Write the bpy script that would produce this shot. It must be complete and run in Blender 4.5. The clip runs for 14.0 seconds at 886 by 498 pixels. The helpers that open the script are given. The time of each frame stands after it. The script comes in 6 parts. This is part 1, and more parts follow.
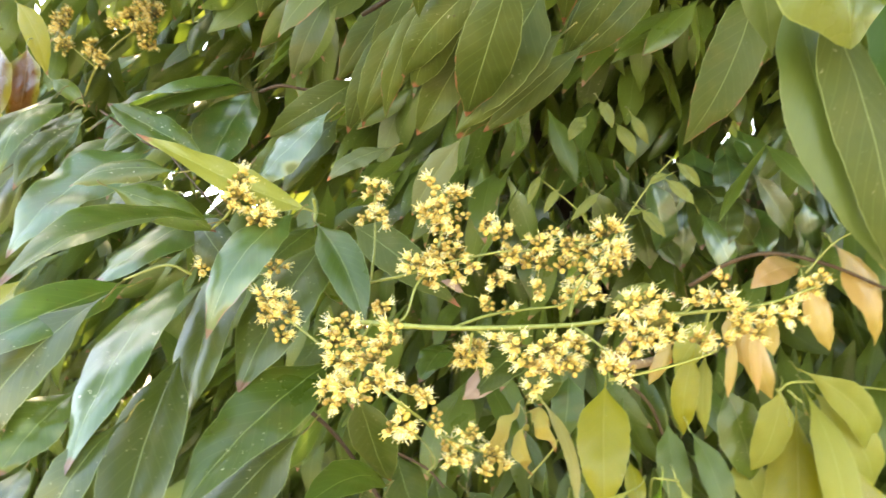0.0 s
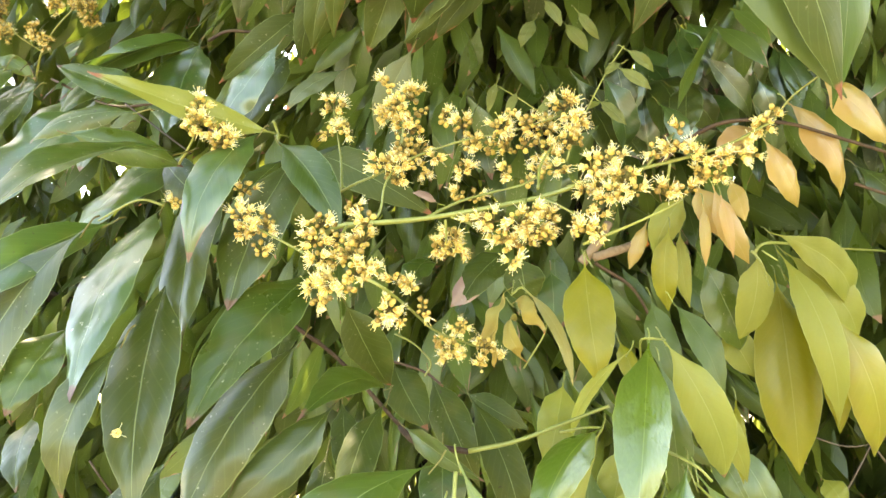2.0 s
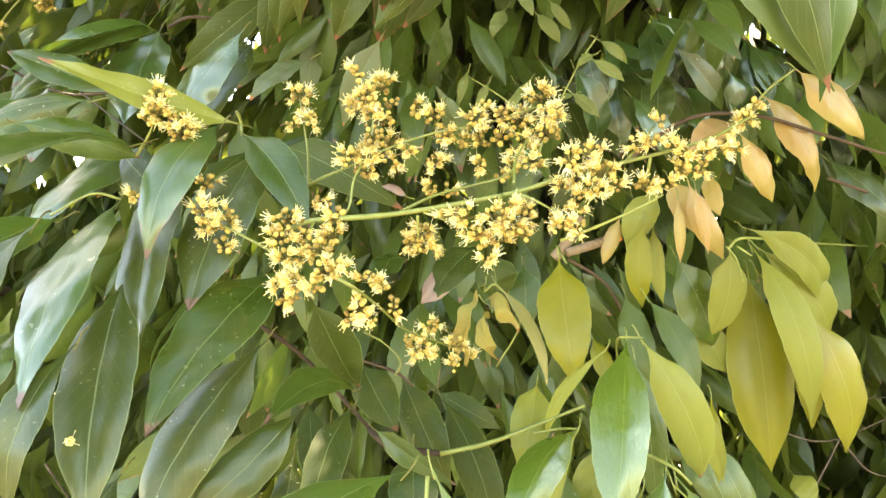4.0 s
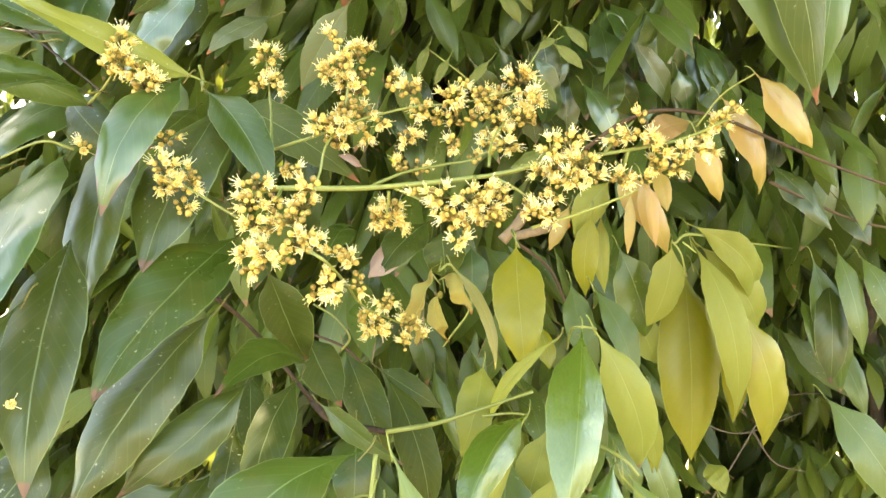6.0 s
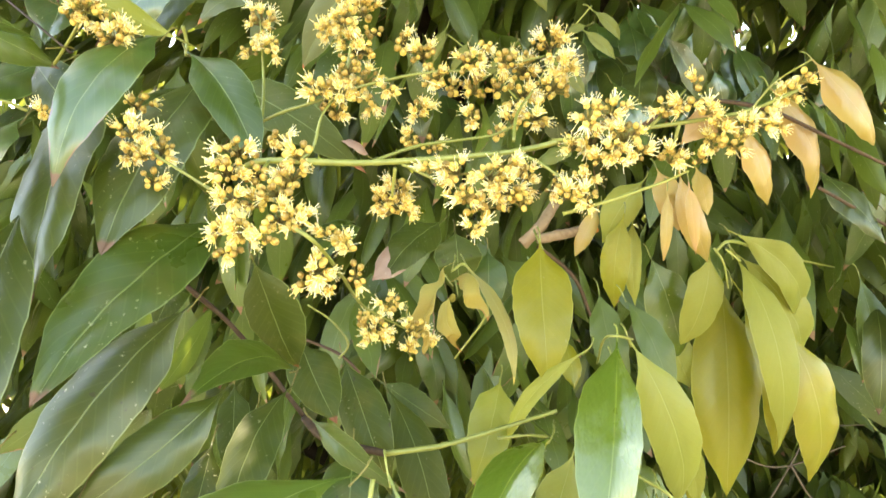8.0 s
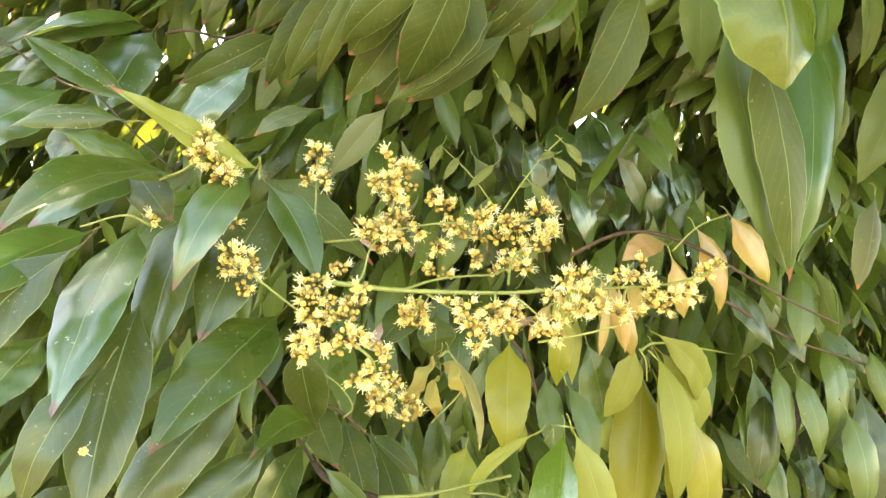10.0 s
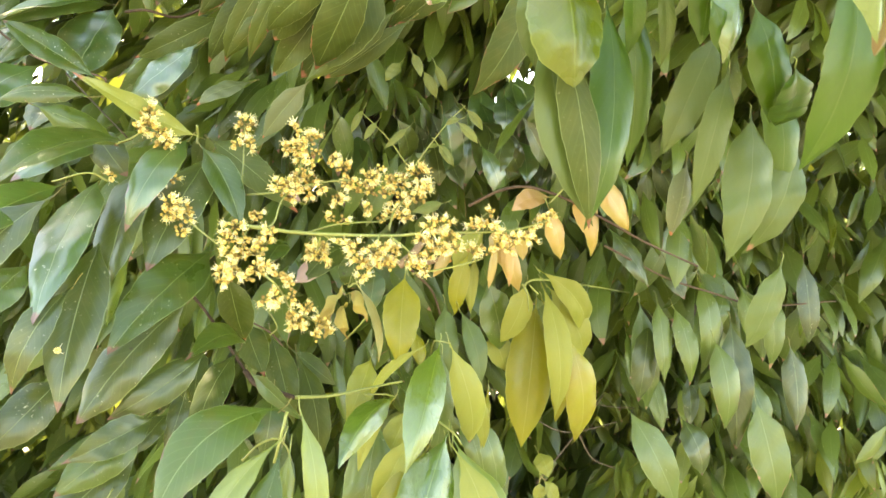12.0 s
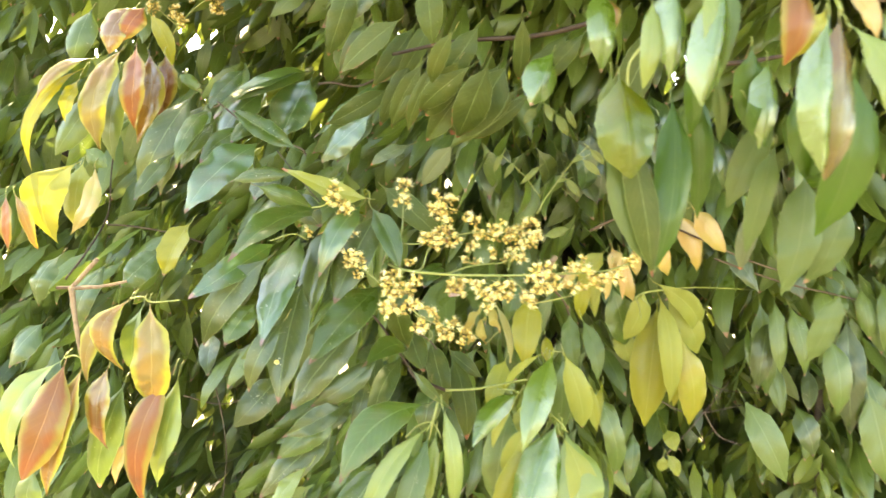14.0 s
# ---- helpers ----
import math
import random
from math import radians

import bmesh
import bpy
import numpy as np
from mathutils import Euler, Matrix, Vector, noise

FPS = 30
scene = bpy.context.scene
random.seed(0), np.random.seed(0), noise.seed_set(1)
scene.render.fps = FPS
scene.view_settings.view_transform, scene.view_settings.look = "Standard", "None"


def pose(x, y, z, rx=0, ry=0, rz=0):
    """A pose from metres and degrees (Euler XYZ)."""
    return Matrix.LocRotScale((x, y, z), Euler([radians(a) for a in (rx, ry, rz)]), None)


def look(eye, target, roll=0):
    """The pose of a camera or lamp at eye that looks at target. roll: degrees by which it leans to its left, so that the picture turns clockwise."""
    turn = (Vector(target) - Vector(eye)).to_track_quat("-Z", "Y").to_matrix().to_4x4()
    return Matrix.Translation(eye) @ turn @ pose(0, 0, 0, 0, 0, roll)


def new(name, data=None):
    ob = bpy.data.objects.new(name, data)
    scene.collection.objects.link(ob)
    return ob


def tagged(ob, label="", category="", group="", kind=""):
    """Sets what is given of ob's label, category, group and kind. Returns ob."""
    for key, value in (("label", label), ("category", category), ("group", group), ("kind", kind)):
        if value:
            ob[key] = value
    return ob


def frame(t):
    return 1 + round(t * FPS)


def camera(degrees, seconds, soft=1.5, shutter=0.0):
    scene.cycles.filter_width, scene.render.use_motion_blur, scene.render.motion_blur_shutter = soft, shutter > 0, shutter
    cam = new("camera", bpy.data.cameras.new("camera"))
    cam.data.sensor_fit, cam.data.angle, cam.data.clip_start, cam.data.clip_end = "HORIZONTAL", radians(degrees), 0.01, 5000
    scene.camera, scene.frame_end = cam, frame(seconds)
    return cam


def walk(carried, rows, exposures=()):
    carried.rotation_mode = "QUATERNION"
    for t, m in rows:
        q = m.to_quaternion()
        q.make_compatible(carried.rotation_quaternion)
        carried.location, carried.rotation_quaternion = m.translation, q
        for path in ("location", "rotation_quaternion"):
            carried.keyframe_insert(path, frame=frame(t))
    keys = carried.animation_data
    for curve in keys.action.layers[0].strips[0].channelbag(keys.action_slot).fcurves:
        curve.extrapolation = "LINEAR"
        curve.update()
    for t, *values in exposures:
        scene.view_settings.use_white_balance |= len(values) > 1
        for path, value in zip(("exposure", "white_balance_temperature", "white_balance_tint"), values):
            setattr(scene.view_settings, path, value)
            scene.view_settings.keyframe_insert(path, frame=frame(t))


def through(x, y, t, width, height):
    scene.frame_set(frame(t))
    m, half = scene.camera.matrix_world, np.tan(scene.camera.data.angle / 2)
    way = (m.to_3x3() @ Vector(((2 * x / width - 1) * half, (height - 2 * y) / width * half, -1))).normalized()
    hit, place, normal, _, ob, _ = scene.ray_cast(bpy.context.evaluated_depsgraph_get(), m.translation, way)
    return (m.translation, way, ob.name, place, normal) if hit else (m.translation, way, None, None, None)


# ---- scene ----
cam = camera(53.7, 14.0, soft=1.5, shutter=0.25)
PATH = [
    (0, (0.045, -0.041, 1.602), (-0.103, 1.944, 1.802), 1.6),
    (0.5, (0.062, -0.017, 1.577), (-0.271, 1.942, 1.808), -2.7),
    (1, (0.073, -0.023, 1.567), (-0.25, 1.943, 1.735), -3.6),
    (1.5, (0.074, -0.053, 1.556), (-0.132, 1.932, 1.682), -5.5),
    (2, (0.051, -0.049, 1.551), (-0.059, 1.945, 1.666), -6.7),
    (2.2, (0.048, -0.047, 1.551), (-0.05, 1.947, 1.676), -7.5),
    (4.3, (0.044, -0.02, 1.557), (0.039, 1.978, 1.64), -6.0),
    (4.5, (0.035, -0.017, 1.559), (0.053, 1.982, 1.644), -4.8),
    (5, (0.029, -0.018, 1.578), (0.11, 1.979, 1.635), -4.8),
    (5.5, (0.019, -0.029, 1.559), (0.143, 1.967, 1.584), -3.8),
    (6, (0.008, -0.015, 1.566), (0.174, 1.978, 1.567), -2.8),
    (6.5, (0.018, -0.007, 1.546), (0.186, 1.986, 1.549), -2.2),
    (7, (0.037, 0.031, 1.521), (0.217, 2.022, 1.524), -1.8),
    (7.5, (0.039, 0.046, 1.525), (0.15, 2.042, 1.551), -1.9),
    (8, (0.014, 0.072, 1.545), (0.152, 2.066, 1.607), -1.5),
    (8.1, (0.013, 0.037, 1.546), (0.186, 2.026, 1.669), -2.3),
    (8.5, (-0.067, 0.034, 1.596), (0.367, 1.982, 1.723), 0.5),
    (8.7, (-0.088, -0.003, 1.604), (0.334, 1.949, 1.703), 0.7),
    (10.8, (-0.053, -0.165, 1.628), (0.224, 1.814, 1.701), 5.8),
    (11, (-0.089, -0.204, 1.644), (0.271, 1.763, 1.69), 5.3),
    (11.5, (-0.11, -0.255, 1.65), (0.338, 1.694, 1.65), 6.0),
    (12, (-0.013, -0.299, 1.616), (0.347, 1.669, 1.587), 4.8),
    (12.5, (0.065, -0.367, 1.605), (0.058, 1.633, 1.62), 4.1),
    (13, (0.096, -0.518, 1.658), (-0.057, 1.475, 1.576), 2.8),
    (13.5, (0.134, -0.667, 1.771), (0.068, 1.317, 1.532), 1.6),
    (14, (0.049, -0.574, 1.74), (-0.034, 1.417, 1.564), 3.4),
]
EXPOSURE = 3.93
walk(cam, [(t, look(eye, target, roll)) for t, eye, target, roll in PATH], [(0.0, EXPOSURE, 9000, 9), (8.7, EXPOSURE, 9000, 9), (11.0, EXPOSURE + 0.08, 9000, 9), (14.0, EXPOSURE + 0.13, 9000, 9)])

# ---- light ----
SUN_TO = Vector((-0.42, 0.42, 0.80)).normalized()
world = bpy.data.worlds.new("sky")
scene.world = world
world.use_nodes = True
wn = world.node_tree.nodes
wn.clear()
sky = wn.new("ShaderNodeTexSky")
sky.sky_type, sky.sun_disc = "NISHITA", False
sky.sun_elevation = math.asin(SUN_TO.z)
sky.sun_rotation = math.atan2(SUN_TO.x, SUN_TO.y)
sky.air_density, sky.dust_density = 1.0, 0.5
wbg = wn.new("ShaderNodeBackground")
wbg.inputs["Strength"].default_value = 0.15
wout = wn.new("ShaderNodeOutputWorld")
world.node_tree.links.new(sky.outputs[0], wbg.inputs["Color"])
world.node_tree.links.new(wbg.outputs[0], wout.inputs["Surface"])
sun = new("sun", bpy.data.lights.new("sun", "SUN"))
sun.data.energy, sun.data.angle, sun.data.color = 2.0, radians(0.6), (1.0, 0.92, 0.77)
sun.matrix_world = look((0, 0, 6), Vector((0, 0, 6)) - SUN_TO)


# ---- materials ----
class Graph:
    """A thin wrapper round a material's nodes."""

    def __init__(self, name):
        self.mat = bpy.data.materials.new(name)
        self.mat.use_nodes = True
        self.t = self.mat.node_tree
        self.t.nodes.clear()

    def node(self, kind, **inputs):
        n = self.t.nodes.new(kind)
        for key, value in inputs.items():
            self.put(n.inputs[int(key[1:]) if key[0] == "i" and key[1:].isdigit() else key.replace("_", " ")], value)
        return n

    def put(self, socket, value):
        if isinstance(value, bpy.types.NodeSocket):
            self.t.links.new(value, socket)
        else:
            socket.default_value = value

    def math(self, op, a, b=0.0, c=0.0, clamp=False):
        n = self.t.nodes.new("ShaderNodeMath")
        n.operation, n.use_clamp = op, clamp
        for i, x in enumerate((a, b, c)):
            self.put(n.inputs[i], x)
        return n.outputs[0]

    def ramp(self, x, lo, hi, to0=0.0, to1=1.0):
        n = self.t.nodes.new("ShaderNodeMapRange")
        n.interpolation_type = "SMOOTHSTEP"
        for i, v in enumerate((x, lo, hi, to0, to1)):
            self.put(n.inputs[i], v)
        return n.outputs[0]

    def mix(self, f, a, b):
        n = self.t.nodes.new("ShaderNodeMix")
        n.data_type = "RGBA"
        for i, v in ((0, f), (6, a), (7, b)):
            self.put(n.inputs[i], (*v, 1.0) if isinstance(v, tuple) and len(v) == 3 else v)
        return n.outputs[2]

    def noise(self, vec, scale, detail=3.0, w=None):
        n = self.t.nodes.new("ShaderNodeTexNoise")
        if w is not None:
            n.noise_dimensions = "4D"
            self.put(n.inputs["W"], w)
        self.put(n.inputs["Vector"], vec)
        self.put(n.inputs["Scale"], scale)
        self.put(n.inputs["Detail"], detail)
        return n.outputs["Fac"]

    def done(self, shader):
        o = self.t.nodes.new("ShaderNodeOutputMaterial")
        self.t.links.new(shader, o.inputs["Surface"])
        return self.mat


def leaf_mat(name, dark, light, vein=(0.19, 0.235, 0.085), rough=0.30, through=0.30, tip=(0.24, 0.135, 0.075), tips=0.5,
             blush=None, spots=0.5, island=False, spec=0.9, coat=0.0, margin=None, coat_rough=0.2, wax=1.6, mottle=None, ripple=0.0):
    """Leaf blade: midrib and side veins along the blade, blotches, pale specks, browned tip, light shining through."""
    g = Graph(name)
    tc = g.node("ShaderNodeTexCoord")
    sep = g.node("ShaderNodeSeparateXYZ", Vector=tc.outputs["UV"])
    u, v = sep.outputs[0], sep.outputs[1]
    if island:
        rnd = g.node("ShaderNodeNewGeometry").outputs["Random Per Island"]
    else:
        rnd = g.node("ShaderNodeObjectInfo").outputs["Random"]
    w = g.math("MULTIPLY", rnd, 37.0)
    rnd2 = g.math("FRACT", g.math("MULTIPLY", rnd, 17.31))
    rnd3 = g.math("FRACT", g.math("MULTIPLY", rnd, 53.77))
    pos = tc.outputs["Object"]
    across = g.math("ABSOLUTE", g.math("SUBTRACT", v, 0.5))
    blotch = g.noise(pos, 28.0, 4.0, w)
    fine = g.noise(pos, 260.0, 3.0, w)
    col = g.mix(rnd, dark, light)
    col = g.mix(g.ramp(blotch, 0.38, 0.68, 0.0, 0.45), col, light)
    col = g.mix(g.math("MULTIPLY", fine, 0.25), col, dark)
    if mottle:
        aged = g.ramp(g.noise(pos, 42.0, 5.0, g.math("ADD", w, 6.0)), 0.46, 0.66)
        col = g.mix(g.math("MULTIPLY", aged, g.math("MULTIPLY_ADD", rnd2, 0.45, 0.25)), col, mottle)
        freckle = g.math("MULTIPLY", g.ramp(g.noise(pos, 190.0, 2.0, g.math("ADD", w, 3.0)), 0.66, 0.74), g.math("GREATER_THAN", rnd3, 0.45))
        col = g.mix(g.math("MULTIPLY", freckle, 0.6), col, (0.030, 0.022, 0.010))
    if blush:
        col = g.mix(g.math("MULTIPLY", g.ramp(g.noise(pos, 16.0, 2.0, g.math("ADD", w, 9.0)), 0.36, 0.62), g.ramp(rnd2, 0.0, 1.0, 0.45, 0.95)), col, blush)
    if margin:
        rag = g.math("ADD", across, g.math("MULTIPLY", g.math("SUBTRACT", g.noise(pos, 45.0, 3.0, g.math("ADD", w, 2.0)), 0.5), 0.30))
        col = g.mix(g.math("MULTIPLY", g.ramp(rag, 0.26, 0.46), 0.9), col, margin)
    ribs = g.math("SINE", g.math("MULTIPLY", g.math("SUBTRACT", u, g.math("MULTIPLY", across, 0.42)), 82.0))
    quilt = ribs
    ribs = g.ramp(ribs, 0.82, 1.0)
    mid = g.ramp(across, 0.003, 0.017, 1.0, 0.0)
    col = g.mix(g.math("MAXIMUM", g.math("MULTIPLY", mid, 0.30 if island else 0.45), g.math("MULTIPLY", ribs, 0.045)), col, vein)
    speck = g.math("MULTIPLY", g.ramp(g.noise(pos, 330.0, 3.0, w), 0.63, 0.74), g.ramp(g.noise(pos, 40.0, 2.0, w), 0.44, 0.58))
    col = g.mix(g.math("MULTIPLY", speck, g.math("MULTIPLY", rnd3, spots)), col, (0.55, 0.52, 0.34))
    lip = g.math("MULTIPLY", g.ramp(across, 0.478, 0.492), 0.10 if island else 0.45)
    col = g.mix(lip, col, vein)
    edge = g.math("ADD", u, g.math("MULTIPLY", g.math("SUBTRACT", g.noise(pos, 60.0, 3.0, w), 0.5), 0.16))
    brown = g.math("MULTIPLY", g.ramp(edge, 0.94, 0.962), g.math("GREATER_THAN", tips, rnd2))
    rim = g.math("ADD", across, g.math("MULTIPLY", g.math("SUBTRACT", g.noise(pos, 75.0, 3.0, g.math("ADD", w, 4.0)), 0.5), 0.34))
    rim = g.math("ADD", rim, g.ramp(u, 0.35, 1.0, -0.03, 0.06))
    scorch = g.math("MULTIPLY", g.math("MULTIPLY", g.ramp(rim, 0.50, 0.53), g.math("GREATER_THAN", g.math("MULTIPLY", tips, 0.28), rnd3)), 0.85)
    col = g.mix(g.math("MAXIMUM", brown, scorch), col, tip)
    height = g.math("ADD", g.math("MULTIPLY", g.math("MAXIMUM", mid, g.math("MULTIPLY", ribs, 0.06)), -0.4), g.math("MULTIPLY", blotch, 0.32))
    height = g.math("ADD", height, g.math("MULTIPLY", fine, 0.14))
    height = g.math("ADD", height, g.math("MULTIPLY", g.math("MULTIPLY", quilt, g.ramp(across, 0.02, 0.2)), 0.035))
    if ripple:
        swell = g.noise(g.node("ShaderNodeMapping", Vector=pos, Scale=(1.0, 2.2, 1.0)).outputs[0], 85.0, 2.0, g.math("ADD", w, 8.0))
        height = g.math("ADD", height, g.math("MULTIPLY", swell, ripple))
    bump = g.node("ShaderNodeBump", Strength=0.30, Distance=0.002, Height=height)
    r = g.math("ADD", g.ramp(blotch, 0.3, 0.7, rough - 0.06, rough + 0.10), g.math("MULTIPLY", brown, 0.3))
    p = g.node("ShaderNodeBsdfPrincipled", Base_Color=col, Roughness=r, Normal=bump.outputs[0])
    p.inputs["Specular IOR Level"].default_value = spec
    p.inputs["Coat Weight"].default_value, p.inputs["Coat Roughness"].default_value = coat, coat_rough
    p.inputs["Coat IOR"].default_value = wax
    hsv = g.node("ShaderNodeHueSaturation", Hue=0.49, Saturation=1.05, Value=1.8, Color=col)
    tr = g.node("ShaderNodeBsdfTranslucent", Color=hsv.outputs[0], Normal=bump.outputs[0])
    sh = g.node("ShaderNodeMixShader", i0=through, i1=p.outputs[0], i2=tr.outputs[0])
    return g.done(sh.outputs[0])


def plain_mat(name, dark, light, rough=0.6, scale=120.0, stretch=(1.0, 1.0, 1.0), bump=0.3, through=0.0):
    g = Graph(name)
    tc = g.node("ShaderNodeTexCoord")
    mp = g.node("ShaderNodeMapping", Vector=tc.outputs["Object"], Scale=stretch)
    rnd = g.node("ShaderNodeObjectInfo").outputs["Random"]
    a = g.noise(mp.outputs[0], scale, 4.0)
    b = g.noise(mp.outputs[0], scale * 0.13, 3.0)
    f = g.math("ADD", g.math("MULTIPLY", a, 0.55), g.math("MULTIPLY", b, 0.55))
    f = g.math("ADD", f, g.math("MULTIPLY", g.math("SUBTRACT", rnd, 0.5), 0.35))
    col = g.mix(g.ramp(f, 0.32, 0.75), dark, light)
    bn = g.node("ShaderNodeBump", Strength=bump, Distance=0.001, Height=a)
    p = g.node("ShaderNodeBsdfPrincipled", Base_Color=col, Roughness=rough, Normal=bn.outputs[0])
    p.inputs["Specular IOR Level"].default_value = 0.5 if rough < 0.6 else 0.15
    if not through:
        return g.done(p.outputs[0])
    tr = g.node("ShaderNodeBsdfTranslucent", Color=col)
    sh = g.node("ShaderNodeMixShader", i0=through, i1=p.outputs[0], i2=tr.outputs[0])
    return g.done(sh.outputs[0])


GREEN = leaf_mat("leaf_green", (0.032, 0.055, 0.007), (0.050, 0.080, 0.011), rough=0.33, tips=0.85, spots=0.6, spec=0.38, coat=0.10, coat_rough=0.22, tip=(0.105, 0.058, 0.034), mottle=(0.060, 0.066, 0.010))
SHEEN = leaf_mat("leaf_waxy_green", (0.031, 0.062, 0.009), (0.052, 0.092, 0.015), rough=0.34, tips=0.85, spots=0.5, spec=0.65, coat=0.48, coat_rough=0.24, wax=1.7, tip=(0.105, 0.058, 0.034), mottle=(0.060, 0.066, 0.010))
DARK = leaf_mat("leaf_dark_green", (0.026, 0.039, 0.005), (0.042, 0.058, 0.008), rough=0.36, through=0.22, tips=0.85, spots=0.6, spec=0.45, coat=0.06, coat_rough=0.26, tip=(0.105, 0.058, 0.034), mottle=(0.060, 0.066, 0.010))
FRESH = leaf_mat("leaf_fresh_green", (0.056, 0.086, 0.011), (0.088, 0.120, 0.019), rough=0.34, through=0.35, tips=0.5, spec=0.5)
DULL = leaf_mat("leaf_dull_green", (0.027, 0.041, 0.0045), (0.046, 0.061, 0.008), rough=0.48, through=0.22, tip=(0.17, 0.070, 0.036), tips=0.8, spots=0.3, spec=0.2, mottle=(0.060, 0.066, 0.010))
DULLP = leaf_mat("leaf_pale_underside", (0.058, 0.069, 0.0234), (0.082, 0.092, 0.0328), rough=0.5, through=0.22, tip=(0.265, 0.094, 0.0390), tips=0.7, spots=0.3, spec=0.35)
BIG = leaf_mat("leaf_smooth_green", (0.030, 0.064, 0.004), (0.046, 0.086, 0.006), vein=(0.10, 0.13, 0.035), rough=0.34, through=0.26, tips=0.15, spots=0.05, spec=0.3)
BIGP = leaf_mat("leaf_smooth_pale", vein=(0.120, 0.144, 0.0480), dark=(0.052, 0.078, 0.014), light=(0.072, 0.098, 0.020), rough=0.40, tips=0.1, spots=0.1, spec=0.35)
BIGGLOSS = leaf_mat("leaf_shiny_green", (0.048, 0.074, 0.003), (0.068, 0.092, 0.005), vein=(0.15, 0.18, 0.04), rough=0.24, through=0.28, tips=0.0, spots=0.0, spec=0.3, coat=0.12, coat_rough=0.14, blush=(0.092, 0.078, 0.005), ripple=1.2)
YOUNG = leaf_mat("leaf_young_yellow_green", (0.150, 0.142, 0.008), (0.228, 0.205, 0.016), vein=(0.281, 0.281, 0.0624), rough=0.36, through=0.40, tips=0.1, spots=0.1, spec=0.4)
YPALE = leaf_mat("leaf_young_pale", (0.160, 0.168, 0.024), (0.222, 0.222, 0.042), vein=(0.281, 0.296, 0.0936), rough=0.46, through=0.40, tips=0.1, spots=0.1, spec=0.35)
YSOFT = leaf_mat("leaf_young_soft_green", (0.100, 0.132, 0.020), (0.150, 0.182, 0.034), vein=(0.24, 0.27, 0.08), rough=0.34, through=0.38, tips=0.05, spots=0.1, spec=0.5, coat=0.15)
SPRIG = leaf_mat("leaf_new_sprig", (0.101, 0.117, 0.0218), (0.148, 0.164, 0.0390), vein=(0.203, 0.218, 0.0780), rough=0.5, through=0.35, tips=0.1, spots=0.1, spec=0.35)
YGLOSS = leaf_mat("leaf_young_shiny", (0.055, 0.094, 0.008), (0.082, 0.122, 0.012), vein=(0.20, 0.24, 0.05), rough=0.26, through=0.28, tips=0.05, spots=0.05, spec=0.55, coat=0.5, coat_rough=0.20, wax=1.65, ripple=2.8)
YRED = leaf_mat("leaf_young_flushed", (0.115, 0.058, 0.010), (0.145, 0.078, 0.014), vein=(0.25, 0.20, 0.06), rough=0.30, through=0.20, tips=0.0, spots=0.05, blush=(0.12, 0.088, 0.014), margin=(0.185, 0.175, 0.015), spec=0.35)
YRGLOSS = leaf_mat("leaf_young_flushed_shiny", (0.070, 0.062, 0.008), (0.090, 0.076, 0.012), vein=(0.26, 0.22, 0.07), rough=0.22, through=0.22, tips=0.0, spots=0.0, blush=(0.088, 0.042, 0.008), spec=0.4, coat=0.1, coat_rough=0.17, wax=1.6)
PINK = leaf_mat("leaf_young_salmon", (0.255, 0.178, 0.036), (0.305, 0.226, 0.050), vein=(0.40, 0.26, 0.10), rough=0.36, through=0.30, tips=0.0, spots=0.05, blush=(0.33, 0.18, 0.065), spec=0.6)
YTINT = leaf_mat("leaf_young_tinted", (0.165, 0.155, 0.010), (0.225, 0.205, 0.018), vein=(0.30, 0.28, 0.07), rough=0.34, through=0.32, tips=0.0, spots=0.05, blush=(0.225, 0.145, 0.028), spec=0.5)
COPPER = leaf_mat("leaf_young_copper", (0.105, 0.030, 0.0055), (0.145, 0.044, 0.009), vein=(0.26, 0.14, 0.045), rough=0.34, through=0.14, tips=0.0, spots=0.05, blush=(0.095, 0.046, 0.008), margin=(0.13, 0.105, 0.012), spec=0.28, coat=0.0)
COPPERG = leaf_mat("leaf_young_copper_shiny", (0.085, 0.030, 0.007), (0.115, 0.042, 0.010), vein=(0.26, 0.17, 0.07), rough=0.24, through=0.14, tips=0.0, spots=0.0, blush=(0.10, 0.058, 0.010), margin=(0.15, 0.13, 0.016), spec=0.4, coat=0.12)
FRESHY = leaf_mat("leaf_yellowing", (0.133, 0.140, 0.0218), (0.164, 0.172, 0.0312), rough=0.40, through=0.35, tip=(0.211, 0.086, 0.0390), tips=1.0)
MAUVE = leaf_mat("leaf_mauve_dying", (0.172, 0.101, 0.0702), (0.234, 0.140, 0.0936), vein=(0.265, 0.172, 0.1092), rough=0.5, through=0.25, tips=0.5)
WITHERG = leaf_mat("leaf_withering", (0.19, 0.175, 0.04), (0.25, 0.22, 0.055), vein=(0.40, 0.36, 0.15), rough=0.55, through=0.35, tip=(0.45, 0.34, 0.09), tips=1.0, spots=0.3)
WITHER = leaf_mat("leaf_withered_yellow", (0.20, 0.18, 0.04), (0.30, 0.26, 0.07), vein=(0.42, 0.36, 0.13), rough=0.6, through=0.35, tip=(0.22, 0.10, 0.03), tips=1.0, spots=0.3, blush=(0.24, 0.14, 0.035), spec=0.3)
FAR = leaf_mat("leaf_shade_green", (0.048, 0.075, 0.012), (0.092, 0.128, 0.022), island=True, rough=0.33, through=0.34, spec=0.45)
LOWER = leaf_mat("leaf_low_green", (0.062, 0.086, 0.011), (0.125, 0.150, 0.022), island=True, rough=0.36, through=0.34, spec=0.4)
